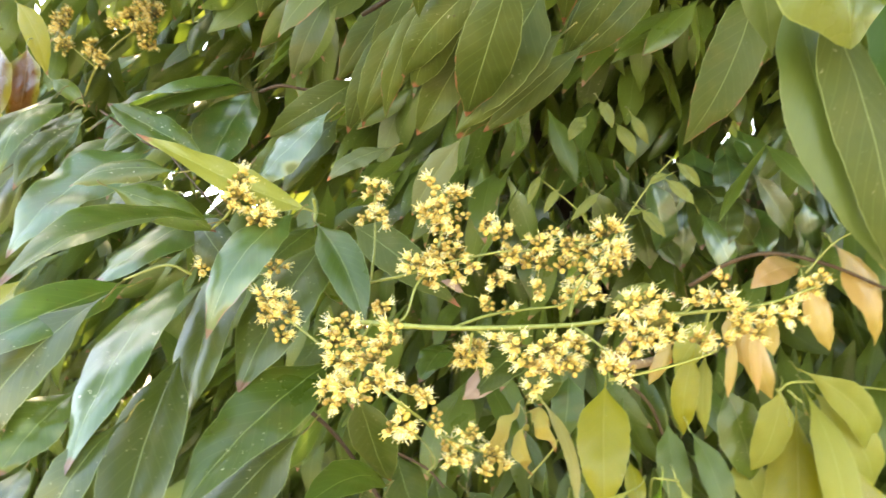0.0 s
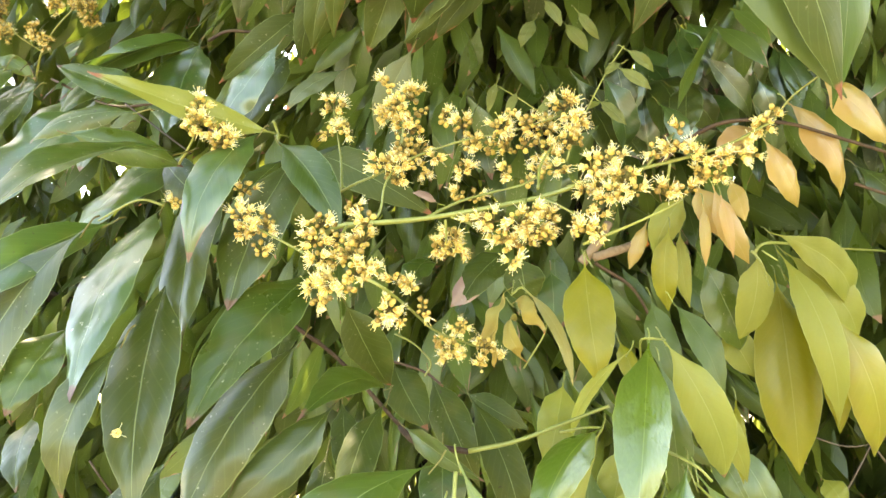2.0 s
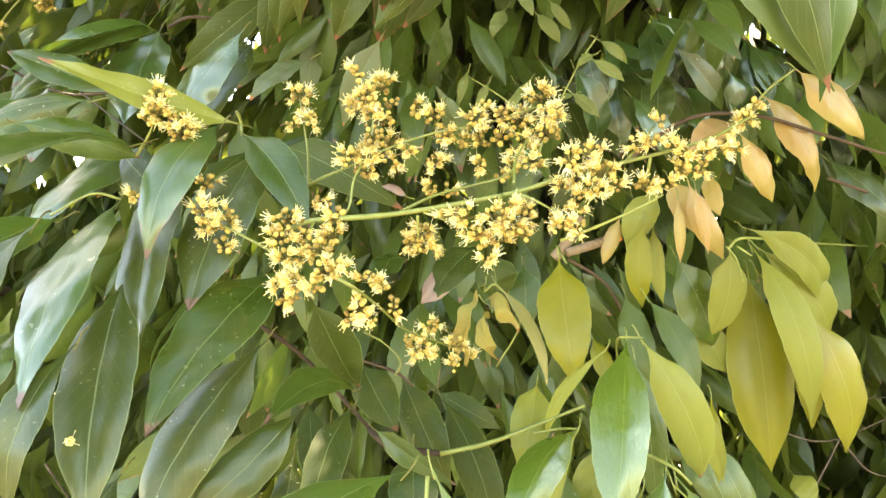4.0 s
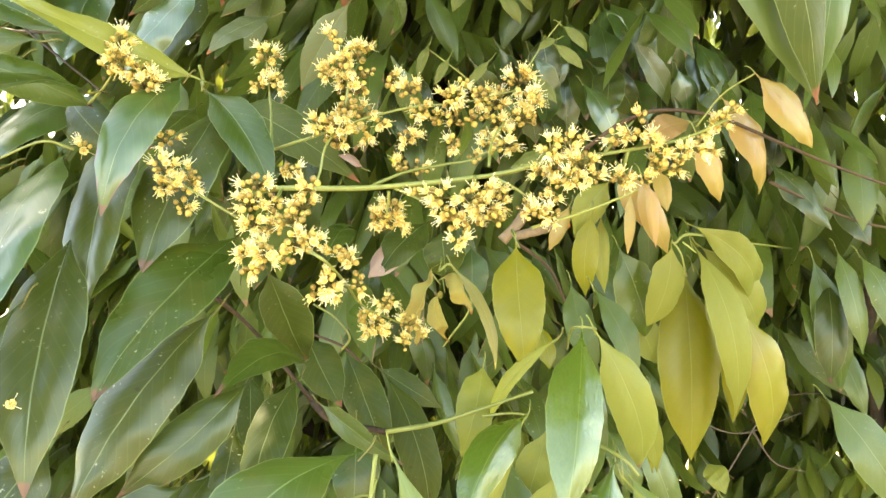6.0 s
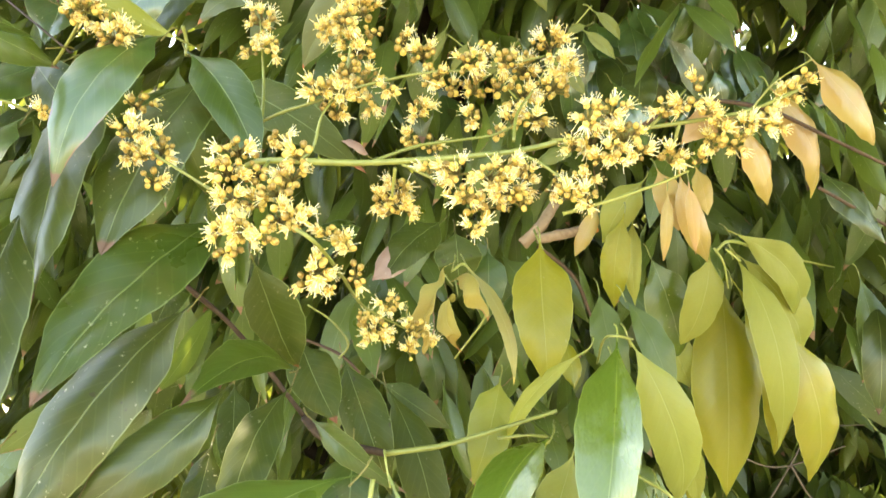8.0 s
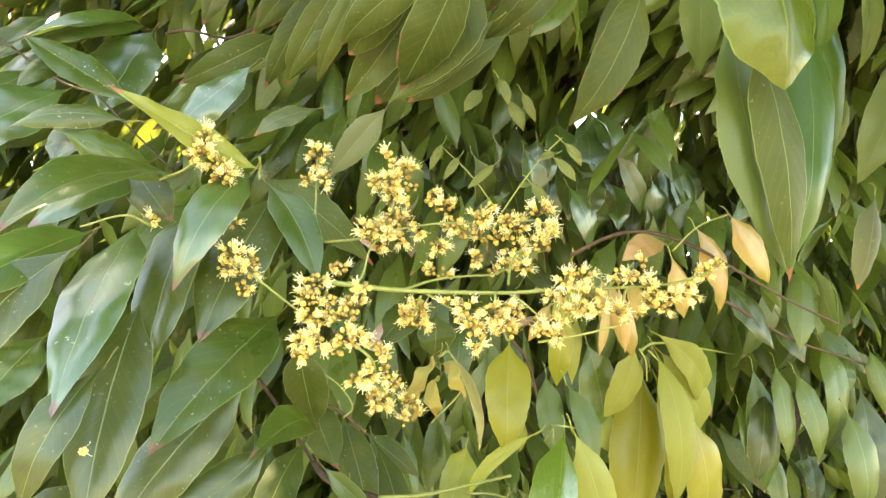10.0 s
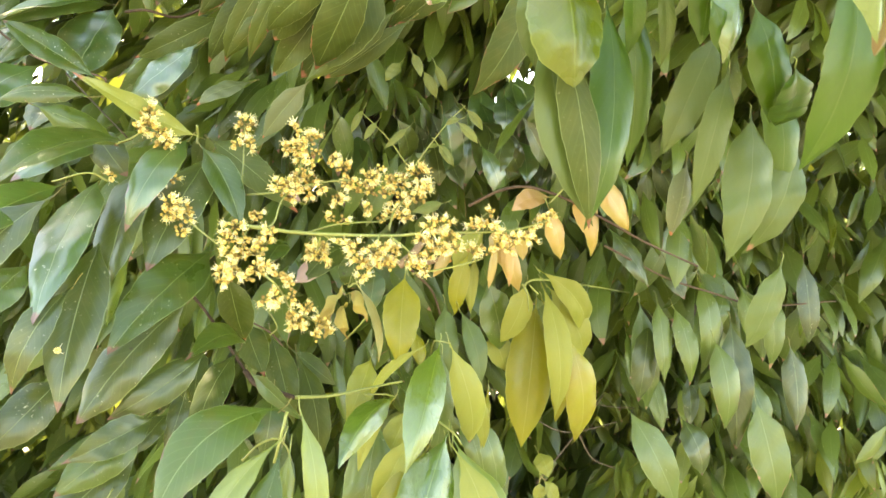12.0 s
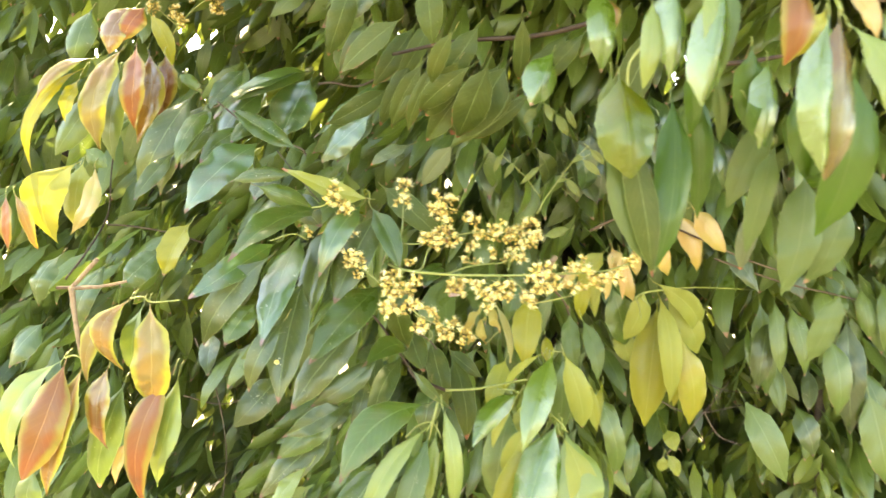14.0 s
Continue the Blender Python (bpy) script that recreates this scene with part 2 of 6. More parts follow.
# Lightened in colour so far gaps look less black, standing in for leaked light.
FARTHER = leaf_mat("leaf_far_lightened_green", (0.080, 0.108, 0.020), (0.170, 0.200, 0.040), island=True, rough=0.38, through=0.42, spec=0.4)
STALK = plain_mat("green_stalk", (0.126, 0.134, 0.0210), (0.202, 0.210, 0.0420), 0.45, 160.0)
TWIG = plain_mat("brown_twig", (0.028, 0.017, 0.010), (0.075, 0.046, 0.026), 0.65, 300.0)
BARK = plain_mat("bark", (0.098, 0.062, 0.034), (0.205, 0.138, 0.080), 0.8, 220.0, bump=0.7)
BARKD = plain_mat("dark_bark", (0.038, 0.027, 0.0185), (0.092, 0.067, 0.0462), 0.85, 120.0, bump=0.8)
PEDICEL = plain_mat("olive_pedicel", (0.084, 0.071, 0.0210), (0.168, 0.143, 0.0420), 0.6, 300.0)
CUT = plain_mat("fresh_cut_wood", (0.55, 0.16, 0.04), (0.70, 0.25, 0.07), 0.7, 300.0)
PETAL = plain_mat("cream_petal", (0.655, 0.504, 0.1344), (0.764, 0.655, 0.2856), 0.55, 500.0, through=0.25)
BUD = plain_mat("yellow_bud", (0.20, 0.125, 0.022), (0.55, 0.390, 0.085), 0.5, 500.0, through=0.1)
ORANGE = plain_mat("orange_disc", (0.470, 0.286, 0.0504), (0.605, 0.403, 0.1008), 0.5, 500.0)
FILAMENT = plain_mat("pale_filament", (0.74, 0.68, 0.42), (0.80, 0.77, 0.58), 0.5, 500.0, through=0.3)
# Soil kept pale so the sunlit ground throws warm fill up at the leaves.
SOIL = plain_mat("littered_bounce_soil", (0.202, 0.155, 0.1008), (0.420, 0.353, 0.2520), 0.9, 9.0, bump=0.8)


# ---- builders ----
OUTWARD = Vector((0.0, -0.95, 0.32)).normalized()
made = {"n": 0}


def thing(name, label, category, group="", kind=""):
    return tagged(new(name), label, category, group, kind)


def part(name, mesh, material, parent, label=""):
    """Links a mesh as one object under a thing or a part."""
    if isinstance(mesh, bmesh.types.BMesh):
        data = bpy.data.meshes.new(name)
        mesh.to_mesh(data)
        mesh.free()
        mesh = data
    if material and not mesh.materials:
        mesh.materials.append(material)
    ob = new(name, mesh)
    ob.parent = parent
    return tagged(ob, label)


def blade(rnd, length, width, sag, bend, fold, nu=30, nv=8):
    """Points, faces and uvs of one leaf blade along +x, its upper side towards +z, on a short stalk."""
    pts, uvs, faces = [], [], []
    wav, ph, tw = rnd.uniform(0.02, 0.06) * width, rnd.uniform(0, 6), rnd.uniform(-0.5, 0.5)
    ph2, curl = rnd.uniform(0, 6), rnd.uniform(-0.45, 0.04)
    full, arch = rnd.uniform(0.76, 0.98), rnd.uniform(0.10, 0.55)
    stout, nose = rnd.uniform(0.56, 0.84), rnd.uniform(0.30, 0.60)
    freq = rnd.uniform(9, 17)
    stem = 0.06
    for i in range(nu + 1):
        s = i / nu
        k = max(0.0, (s - stem) / (1 - stem))
        h = 0.5 * width * (math.sin(math.pi * k ** full) ** stout if 0 < k < 1 else 0.0)
        h *= min(1.0, 0.25 + k * 3.6)
        if k > 0.80:
            h *= 1 - nose * ((k - 0.80) / 0.20) ** 0.8
        h *= 1 + 0.016 * math.sin(ph2 + s * 33) + 0.014 * math.sin(ph + s * 61)
        h = max(h, 0.0007 if k < 0.5 else 0.0003)
        cx = s * length * (1 - 0.10 * abs(bend))
        cy = bend * length * 4 * s * (1 - s) * 0.5
        cz = sag * length * 4 * s * (1 - s) + curl * length * max(0, s - 0.65) ** 2 * 2
        a = tw * (s - 0.3)
        for j in range(nv + 1):
            q = 2 * j / nv - 1
            y = q * h
            z = fold * abs(y) - arch * abs(y) * abs(q) + wav * math.sin(ph + s * freq + (1.9 if q > 0 else 0)) * q * q * min(1, 6 * k) * min(1, 5 * (1 - s))
            z += 0.25 * wav * math.sin(ph2 + s * 29 + q * 3) * min(1, 6 * k)
            pts.append((cx, cy + y * math.cos(a) - z * math.sin(a), cz + z * math.cos(a) + y * math.sin(a)))
            uvs.append((s, (q + 1) / 2))
    m = nv + 1
    for i in range(nu):
        for j in range(nv):
            faces.append((i * m + j, (i + 1) * m + j, (i + 1) * m + j + 1, i * m + j + 1))
    return pts, faces, uvs


def mesh_of(name, pts, faces, uvs, smooth=True):
    me = bpy.data.meshes.new(name)
    me.from_pydata(pts, [], faces)
    if uvs is not None:
        layer = me.uv_layers.new(name="UVMap")
        idx = np.empty(len(me.loops), dtype=np.int32)
        me.loops.foreach_get("vertex_index", idx)
        layer.data.foreach_set("uv", np.asarray(uvs, dtype=np.float32)[idx].ravel())
    if smooth:
        me.polygons.foreach_set("use_smooth", [True] * len(me.polygons))
    me.update()
    return me


def leaf_frame(base, tip, roll, facing=OUTWARD):
    x = (Vector(tip) - Vector(base)).normalized()
    n = facing - x * facing.dot(x)
    n.normalize()
    y = n.cross(x)
    m = Matrix((x, y, n)).transposed().to_4x4()
    return Matrix.Translation(base) @ m @ Matrix.Rotation(radians(roll), 4, "X")


def leaf(parent, material, base, tip, width, roll=0, sag=0.05, bend=0.0, fold=0.15, facing=(0, -1, 0.33), name="leaf"):
    made["n"] += 1
    rnd = random.Random(made["n"] * 7 + 3)
    length = (Vector(tip) - Vector(base)).length
    pts, faces, uvs = blade(rnd, length, width, 1.7 * sag, bend, fold)
    if material is WITHER:
        pts = [tuple(Vector(p) + 0.010 * noise.noise_vector(Vector(p) * 55 + Vector((made["n"], 0, 0)))) for p in pts]
    ob = part(name, mesh_of(name, pts, faces, uvs), material, parent)
    ob.matrix_basis = leaf_frame(base, tip, roll, Vector(facing).normalized())
    b, d = Vector(base), (Vector(tip) - Vector(base)).normalized()
    stem = spline([b + d * 0.05 * length, b - d * 0.004, b - d * 0.007 + Vector((0, 0.003, 0.001)), b - d * 0.009 + Vector((0, 0.008, 0.001))], 3)
    part("petiole", mesh_of("petiole", *tube(stem, 0.0005, 0.0007, 6), None), PEDICEL if material in (GREEN, DARK, SHEEN, DULL, DULLP) else STALK, parent)
    return ob


def spline(points, per=6):
    p = [Vector(a) for a in points]
    p = [p[0] * 2 - p[1]] + p + [p[-1] * 2 - p[-2]]
    res = []
    for i in range(1, len(p) - 2):
        for k in range(per):
            t = k / per
            res.append(0.5 * (2 * p[i] + (p[i + 1] - p[i - 1]) * t + (2 * p[i - 1] - 5 * p[i] + 4 * p[i + 1] - p[i + 2]) * t * t
                              + (3 * p[i] - p[i - 1] - 3 * p[i + 1] + p[i + 2]) * t ** 3))
    return res + [p[-2]]


def tube(points, r0, r1, sides=8, rough=0.0, rnd=None, caps=True):
    pts, faces, n = [], [], len(points)
    for i, c in enumerate(points):
        d = (points[min(i + 1, n - 1)] - points[max(i - 1, 0)]).normalized()
        a = d.cross(Vector((0.31, 0.2, 0.93))).normalized()
        b = d.cross(a)
        for j in range(sides):
            r = (r0 + (r1 - r0) * i / max(1, n - 1)) * (1 + (rnd.uniform(-rough, rough) if rnd else 0))
            pts.append(tuple(c + (a * math.cos(j * math.tau / sides) + b * math.sin(j * math.tau / sides)) * r))
    for i in range(n - 1):
        for j in range(sides):
            faces.append((i * sides + j, i * sides + (j + 1) % sides, (i + 1) * sides + (j + 1) % sides, (i + 1) * sides + j))
    if caps:
        faces.append(tuple(range(sides))[::-1])
        faces.append(tuple((n - 1) * sides + j for j in range(sides)))
    return pts, faces


def twig(parent, material, points, r0, r1, name="twig"):
    made["n"] += 1
    rnd = random.Random(made["n"])
    pts, faces = tube(spline(points), r0, r1, 8, 0.10, rnd)
    return part(name, mesh_of(name, pts, faces, None), material, parent)


# ---- flower pieces ----
def ball(r, squash=1.0, sub=1):
    bm = bmesh.new()
    bmesh.ops.create_icosphere(bm, subdivisions=sub, radius=r, matrix=Matrix.Diagonal((1, 1, squash, 1)))
    return bm


def flower_mesh(seed):
    """An open flower towards +z: calyx, five small petals, an orange disc and eight long filaments with anthers."""
    rnd = random.Random(seed)
    pts, faces, mats = [], [], []

    def add(p, f, m):
        o = len(pts)
        pts.extend(p)
        faces.extend(tuple(i + o for i in q) for q in f)
        mats.extend([m] * len(f))

    for r, sq, zc, m in ((0.0022, 0.85, 0.0, 1), (0.0015, 0.7, 0.0017, 2)):
        bm = ball(r, sq)
        add([(v.co.x, v.co.y, v.co.z + zc) for v in bm.verts], [tuple(v.index for v in f.verts) for f in bm.faces], m)
        bm.free()
    for k in range(5):
        a, open_ = k * math.tau / 5 + rnd.uniform(-0.15, 0.15), rnd.uniform(0.5, 1.0)
        c, s = math.cos(a), math.sin(a)
        rows = [(0.0011, 0.0009, 0.0006), (0.0020, 0.0014, 0.0014 * open_ + 0.0008), (0.0026, 0.0012, 0.0028 * open_ + 0.0008), (0.0030, 0.0004, 0.0038 * open_ + 0.0006)]
        p = []
        for rad, hw, z in rows:
            for e in (-1, 0, 1):
                p.append((c * rad - s * hw * e, s * rad + c * hw * e, z + abs(e) * 0.0004))
        add(p, [(i * 3 + j, i * 3 + j + 1, i * 3 + j + 4, i * 3 + j + 3) for i in range(3) for j in range(2)], 0)
    for k in range(8):
        a = k * math.tau / 8 + rnd.uniform(-0.3, 0.3)
        tilt = rnd.uniform(0.15, 0.95)
        d = Vector((math.cos(a) * math.sin(tilt), math.sin(a) * math.sin(tilt), math.cos(tilt)))
        l = rnd.uniform(0.0056, 0.0080)
        side = Vector((-d.y, d.x, rnd.uniform(-0.3, 0.3)))
        line = [d * 0.0014, d * l * 0.5 + side * 0.0002, d * l + side * 0.0006]
        p, f = tube(line, 0.00022, 0.00016, 3)
        add(p, f, 3)
        bm = ball(0.00042, 1.0, 1)
        add([tuple(v.co + line[-1]) for v in bm.verts], [tuple(v.index for v in q.verts) for q in bm.faces], 0)
        bm.free()
    me = mesh_of("flower", pts, faces, None)
    for m in (PETAL, BUD, ORANGE, FILAMENT):
        me.materials.append(m)
    me.polygons.foreach_set("material_index", mats)
    return me


def bud_mesh(seed):
    rnd = random.Random(seed)
    bm = ball(0.0024, 1.15, 2)
    for v in bm.verts:
        v.co *= 1 + 0.10 * math.sin(5 * math.atan2(v.co.y, v.co.x)) * (1 - abs(v.co.z) / 0.0028) + rnd.uniform(-0.03, 0.03)
    me = bpy.data.meshes.new("bud")
    bm.to_mesh(me)
    bm.free()
    me.materials.append(BUD)
    me.polygons.foreach_set("use_smooth", [True] * len(me.polygons))
    return me


FLOWERS = [flower_mesh(i) for i in range(6)]
BUDS = [bud_mesh(i) for i in range(4)]


def cluster(parent, centre, rx, ry, density=1.0):
    """A bunch of flowers and buds on thin branching stalks round its centre."""
    made["n"] += 1
    rnd = random.Random(made["n"] * 13 + 1)
    c = Vector(centre)
    n = max(4, round(density * 16.5 * (rx * ry) / (0.0088 * 0.0088)))
    pts, faces, seats = [], [], []
    for _ in range(n):
        for _try in range(12):
            d = Vector((rnd.gauss(0, 1), rnd.gauss(0, 1) - 0.35, rnd.gauss(0, 1) + 0.25)).normalized()
            e = Vector((d.x * rx, d.y * (rx + ry) * 0.5, d.z * ry)) * rnd.uniform(0.55, 1.05)
            if all((e - s).length > 0.0036 for s, _d in seats):
                break
        seats.append((e, d))
        line = [c + Vector((0, 0.004, -0.002)), c + e * 0.5 + Vector((0, 0.001, -0.001)), c + e]
        p, f = tube(line, 0.0007, 0.0005, 4)
        o = len(pts)
        pts.extend(p)
        faces.extend(tuple(i + o for i in q) for q in f)
    stalks = part("flower_head", mesh_of("flower_head", pts, faces, None), PEDICEL, parent)
    for e, d in seats:
        is_open = rnd.random() < 0.36
        ob = part("flower" if is_open else "bud", rnd.choice(FLOWERS if is_open else BUDS), None, stalks)
        q = (d + Vector((0, -0.25, 0.1))).to_track_quat("Z", "Y")
        k = rnd.uniform(0.85, 1.15) if is_open else rnd.uniform(0.50, 0.88)
        ob.matrix_basis = Matrix.LocRotScale(c + e, q, (k, k, k)) @ Matrix.Rotation(rnd.uniform(0, 6), 4, "Z")
    return stalks


def spray(store, rnd, base, way, n, size, width=0.30, lean=0.0, res=(7, 4)):
    """Adds one compound leaf (rachis with n hanging leaflets) to the lists in store."""
    pts, faces, uvs = store
    base, way = Vector(base), Vector(way)
    for k in range(n):
        f = (k + 0.5) / n
        side = -1 if k % 2 else 1
        p = base + way * f + Vector((0, 0, -0.10 * way.length * f * f))
        down = Vector((rnd.gauss(0, 0.30) + lean, rnd.gauss(0, 0.30) - 0.10, -1.0)) + way.normalized() * 0.35 + way.cross(Vector((0, 0, 1))).normalized() * side * 0.5
        l = size * rnd.uniform(0.75, 1.15)
        m = leaf_frame(p, p + down.normalized() * l, rnd.uniform(-80, 80))
        bp, bf, bu = blade(rnd, l, l * width * rnd.uniform(0.85, 1.15), rnd.uniform(0, 0.10), rnd.uniform(-0.06, 0.06), rnd.uniform(0.05, 0.3), *res)
        o = len(pts)
        pts.extend(tuple(m @ Vector(a)) for a in bp)
        faces.extend(tuple(i + o for i in q) for q in bf)
        uvs.extend(bu)


def foliage(name, label, material, seed, n, xs, ys, zs, size, keep=None, lean=None, res=(7, 4)):
    rnd = random.Random(seed)
    store = ([], [], [])
    for _ in range(n):
        p = Vector((rnd.uniform(*xs), rnd.uniform(*ys), rnd.uniform(*zs)))
        if keep and not keep(p, rnd):
            continue
        a = rnd.uniform(0, math.tau)
        way = Vector((math.cos(a), math.sin(a) * 0.7, rnd.uniform(-0.5, 0.3))) * size * 1.3
        spray(store, rnd, p, way, rnd.randint(5, 8), size, 0.285, lean(p) if lean else 0.0, res)
    ob = new(name, mesh_of(name, *store))
    ob.data.materials.append(material)
    return tagged(ob, label, "foliage", kind="stuff")


# ---- ground ----
def ground():
    bm = bmesh.new()
    bmesh.ops.create_grid(bm, x_segments=60, y_segments=60, size=6)
    for v in bm.verts:
        far = max(abs(v.co.x), abs(v.co.y))
        v.co.z = 0.05 * noise.noise(v.co * 0.9) + 0.02 * noise.noise(v.co * 4)
        if far > 5.9:
            v.co.x, v.co.y, v.co.z = v.co.x * 200, v.co.y * 200, 0
    me = bpy.data.meshes.new("ground")
    bm.to_mesh(me)
    bm.free()
    ob = new("ground", me)
    me.materials.append(SOIL)
    return tagged(ob, "brown soil with dry leaves under the tree, lightened to bounce sunlight", "ground", kind="structure")


ground()


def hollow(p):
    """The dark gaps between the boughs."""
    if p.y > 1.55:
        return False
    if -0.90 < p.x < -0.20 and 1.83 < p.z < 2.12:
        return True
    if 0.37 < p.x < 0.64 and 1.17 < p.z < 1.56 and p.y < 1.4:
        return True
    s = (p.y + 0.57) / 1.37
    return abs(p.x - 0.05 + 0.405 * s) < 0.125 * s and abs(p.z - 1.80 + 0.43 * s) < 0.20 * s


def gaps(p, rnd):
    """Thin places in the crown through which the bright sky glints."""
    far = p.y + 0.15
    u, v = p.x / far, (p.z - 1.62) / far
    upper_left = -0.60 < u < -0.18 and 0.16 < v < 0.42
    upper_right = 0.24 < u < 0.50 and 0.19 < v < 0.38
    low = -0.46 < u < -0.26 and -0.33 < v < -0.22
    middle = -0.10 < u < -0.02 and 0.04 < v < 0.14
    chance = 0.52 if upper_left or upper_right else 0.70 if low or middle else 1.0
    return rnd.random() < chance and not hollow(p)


def leftward(p, rnd):
    return p.x > -0.75 or (p.y > 1.15 and rnd.random() < 0.12)


def set_back(p, rnd):
    return p.x > -0.20 or p.y > 0.65


def clear(p, rnd):
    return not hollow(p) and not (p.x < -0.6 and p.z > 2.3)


def behind_shoots(p, rnd):
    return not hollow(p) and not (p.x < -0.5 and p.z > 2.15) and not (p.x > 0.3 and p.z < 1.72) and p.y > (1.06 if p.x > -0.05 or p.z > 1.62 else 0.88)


def droop(p):
    return -0.55 if p.x < 0.0 or p.z > 1.95 else 0.12


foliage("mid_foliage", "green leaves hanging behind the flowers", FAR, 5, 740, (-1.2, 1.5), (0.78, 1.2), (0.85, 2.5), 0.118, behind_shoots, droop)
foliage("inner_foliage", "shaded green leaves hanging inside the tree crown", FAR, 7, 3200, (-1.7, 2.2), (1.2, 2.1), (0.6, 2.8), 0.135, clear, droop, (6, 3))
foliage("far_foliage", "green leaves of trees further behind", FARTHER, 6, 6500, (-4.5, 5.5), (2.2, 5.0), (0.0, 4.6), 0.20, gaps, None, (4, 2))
# Added above the view to keep direct sun off the leaves below.
foliage("overhead_foliage", "unseen green crown leaves overhead, added to block the sun", FAR, 9, 1750, (-0.62, 2.0), (0.25, 1.8), (2.35, 3.0), 0.15, set_back, None, (5, 2))
# Unseen crown added to dim the light; left side open for dappled sun.
foliage("crown_foliage", "dense unseen green leaves of the upper crown, added to shade the tree", FAR, 10, 1250, (-2.0, 2.8), (0.7, 3.2), (2.7, 3.9), 0.20, leftward, None, (4, 2))
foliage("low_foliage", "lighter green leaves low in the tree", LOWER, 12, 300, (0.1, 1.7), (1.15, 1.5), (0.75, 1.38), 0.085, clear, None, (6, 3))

# ---- things ----

panicle = thing("flower_panicle", "cream-yellow flower panicle with green stalks, in full bloom", "flower panicle")
twig(panicle, STALK, [(-0.071, 0.600, 1.611), (-0.046, 0.550, 1.610), (0.011, 0.550, 1.608), (0.085, 0.545, 1.612), (0.120, 0.530, 1.617), (0.173, 0.525, 1.623), (0.210, 0.525, 1.629), (0.239, 0.526, 1.640)], 0.0021, 0.0009, "stalk")
twig(panicle, STALK, [(-0.047, 0.550, 1.610), (-0.025, 0.550, 1.613), (-0.018, 0.560, 1.636), (-0.009, 0.570, 1.650)], 0.0011, 0.0006, "branchlet")
twig(panicle, STALK, [(-0.070, 0.620, 1.639), (-0.042, 0.580, 1.642), (-0.025, 0.570, 1.645), (0.006, 0.570, 1.655), (0.041, 0.575, 1.663), (0.076, 0.575, 1.665), (0.111, 0.570, 1.671)], 0.0011, 0.0006, "branchlet")
twig(panicle, STALK, [(-0.059, 0.620, 1.643), (-0.060, 0.640, 1.669), (-0.061, 0.645, 1.689), (-0.062, 0.645, 1.715)], 0.0011, 0.0006, "branchlet")
twig(panicle, STALK, [(-0.052, 0.520, 1.579), (-0.074, 0.530, 1.593), (-0.097, 0.540, 1.608), (-0.116, 0.543, 1.620)], 0.0011, 0.0006, "branchlet")
twig(panicle, STALK, [(0.008, 0.550, 1.608), (0.034, 0.560, 1.618), (0.061, 0.570, 1.623), (0.081, 0.570, 1.626), (0.101, 0.570, 1.637)], 0.0011, 0.0006, "branchlet")
twig(panicle, STALK, [(0.087, 0.545, 1.612), (0.098, 0.535, 1.605), (0.112, 0.530, 1.594)], 0.0011, 0.0006, "branchlet")
twig(panicle, STALK, [(0.087, 0.545, 1.618), (0.092, 0.560, 1.636), (0.104, 0.570, 1.652)], 0.0011, 0.0006, "branchlet")
twig(panicle, STALK, [(0.112, 0.540, 1.577), (0.139, 0.535, 1.584), (0.164, 0.530, 1.592), (0.179, 0.530, 1.598)], 0.0011, 0.0006, "branchlet")
twig(panicle, STALK, [(-0.036, 0.500, 1.574), (-0.018, 0.480, 1.563), (-0.008, 0.540, 1.547), (0.001, 0.620, 1.528), (0.024, 0.675, 1.512), (0.041, 0.690, 1.503)], 0.0011, 0.0006, "branchlet")
twig(panicle, STALK, [(0.026, 0.550, 1.607), (0.044, 0.550, 1.598), (0.064, 0.535, 1.588)], 0.0011, 0.0006, "branchlet")
twig(panicle, STALK, [(-0.046, 0.550, 1.610), (-0.051, 0.520, 1.593), (-0.054, 0.505, 1.572)], 0.0011, 0.0006, "branchlet")
twig(panicle, STALK, [(-0.010, 0.570, 1.644), (-0.001, 0.570, 1.680), (-0.008, 0.571, 1.710)], 0.0011, 0.0006, "branchlet")
twig(panicle, STALK, [(0.022, 0.550, 1.605), (0.020, 0.565, 1.590)], 0.0011, 0.0006, "branchlet")
twig(panicle, STALK, [(0.173, 0.525, 1.623), (0.169, 0.530, 1.604)], 0.0011, 0.0006, "branchlet")
twig(panicle, STALK, [(0.140, 0.525, 1.619), (0.135, 0.520, 1.607)], 0.0011, 0.0006, "branchlet")
twig(panicle, STALK, [(0.158, 0.525, 1.622), (0.179, 0.530, 1.642)], 0.0011, 0.0006, "branchlet")
twig(panicle, STALK, [(-0.185, 0.620, 1.680), (-0.157, 0.575, 1.688), (-0.144, 0.569, 1.711)], 0.0011, 0.0006, "branchlet")
twig(panicle, STALK, [(0.107, 0.540, 1.617), (0.113, 0.520, 1.615)], 0.0011, 0.0006, "branchlet")
twig(panicle, STALK, [(0.078, 0.545, 1.612), (0.073, 0.530, 1.594)], 0.0011, 0.0006, "branchlet")
cluster(panicle, (-0.146, 0.563, 1.709), 0.0075, 0.0075)
cluster(panicle, (-0.146, 0.559, 1.698), 0.0094, 0.0075)
cluster(panicle, (-0.135, 0.567, 1.692), 0.0083, 0.0068)
cluster(panicle, (-0.131, 0.561, 1.682), 0.0098, 0.0075)
cluster(panicle, (-0.155, 0.560, 1.694), 0.0052, 0.0052)
cluster(panicle, (-0.117, 0.541, 1.625), 0.0072, 0.0072)
cluster(panicle, (-0.122, 0.553, 1.616), 0.0074, 0.0059)
cluster(panicle, (-0.104, 0.550, 1.618), 0.0066, 0.0092)
cluster(panicle, (-0.108, 0.549, 1.601), 0.0055, 0.0066)
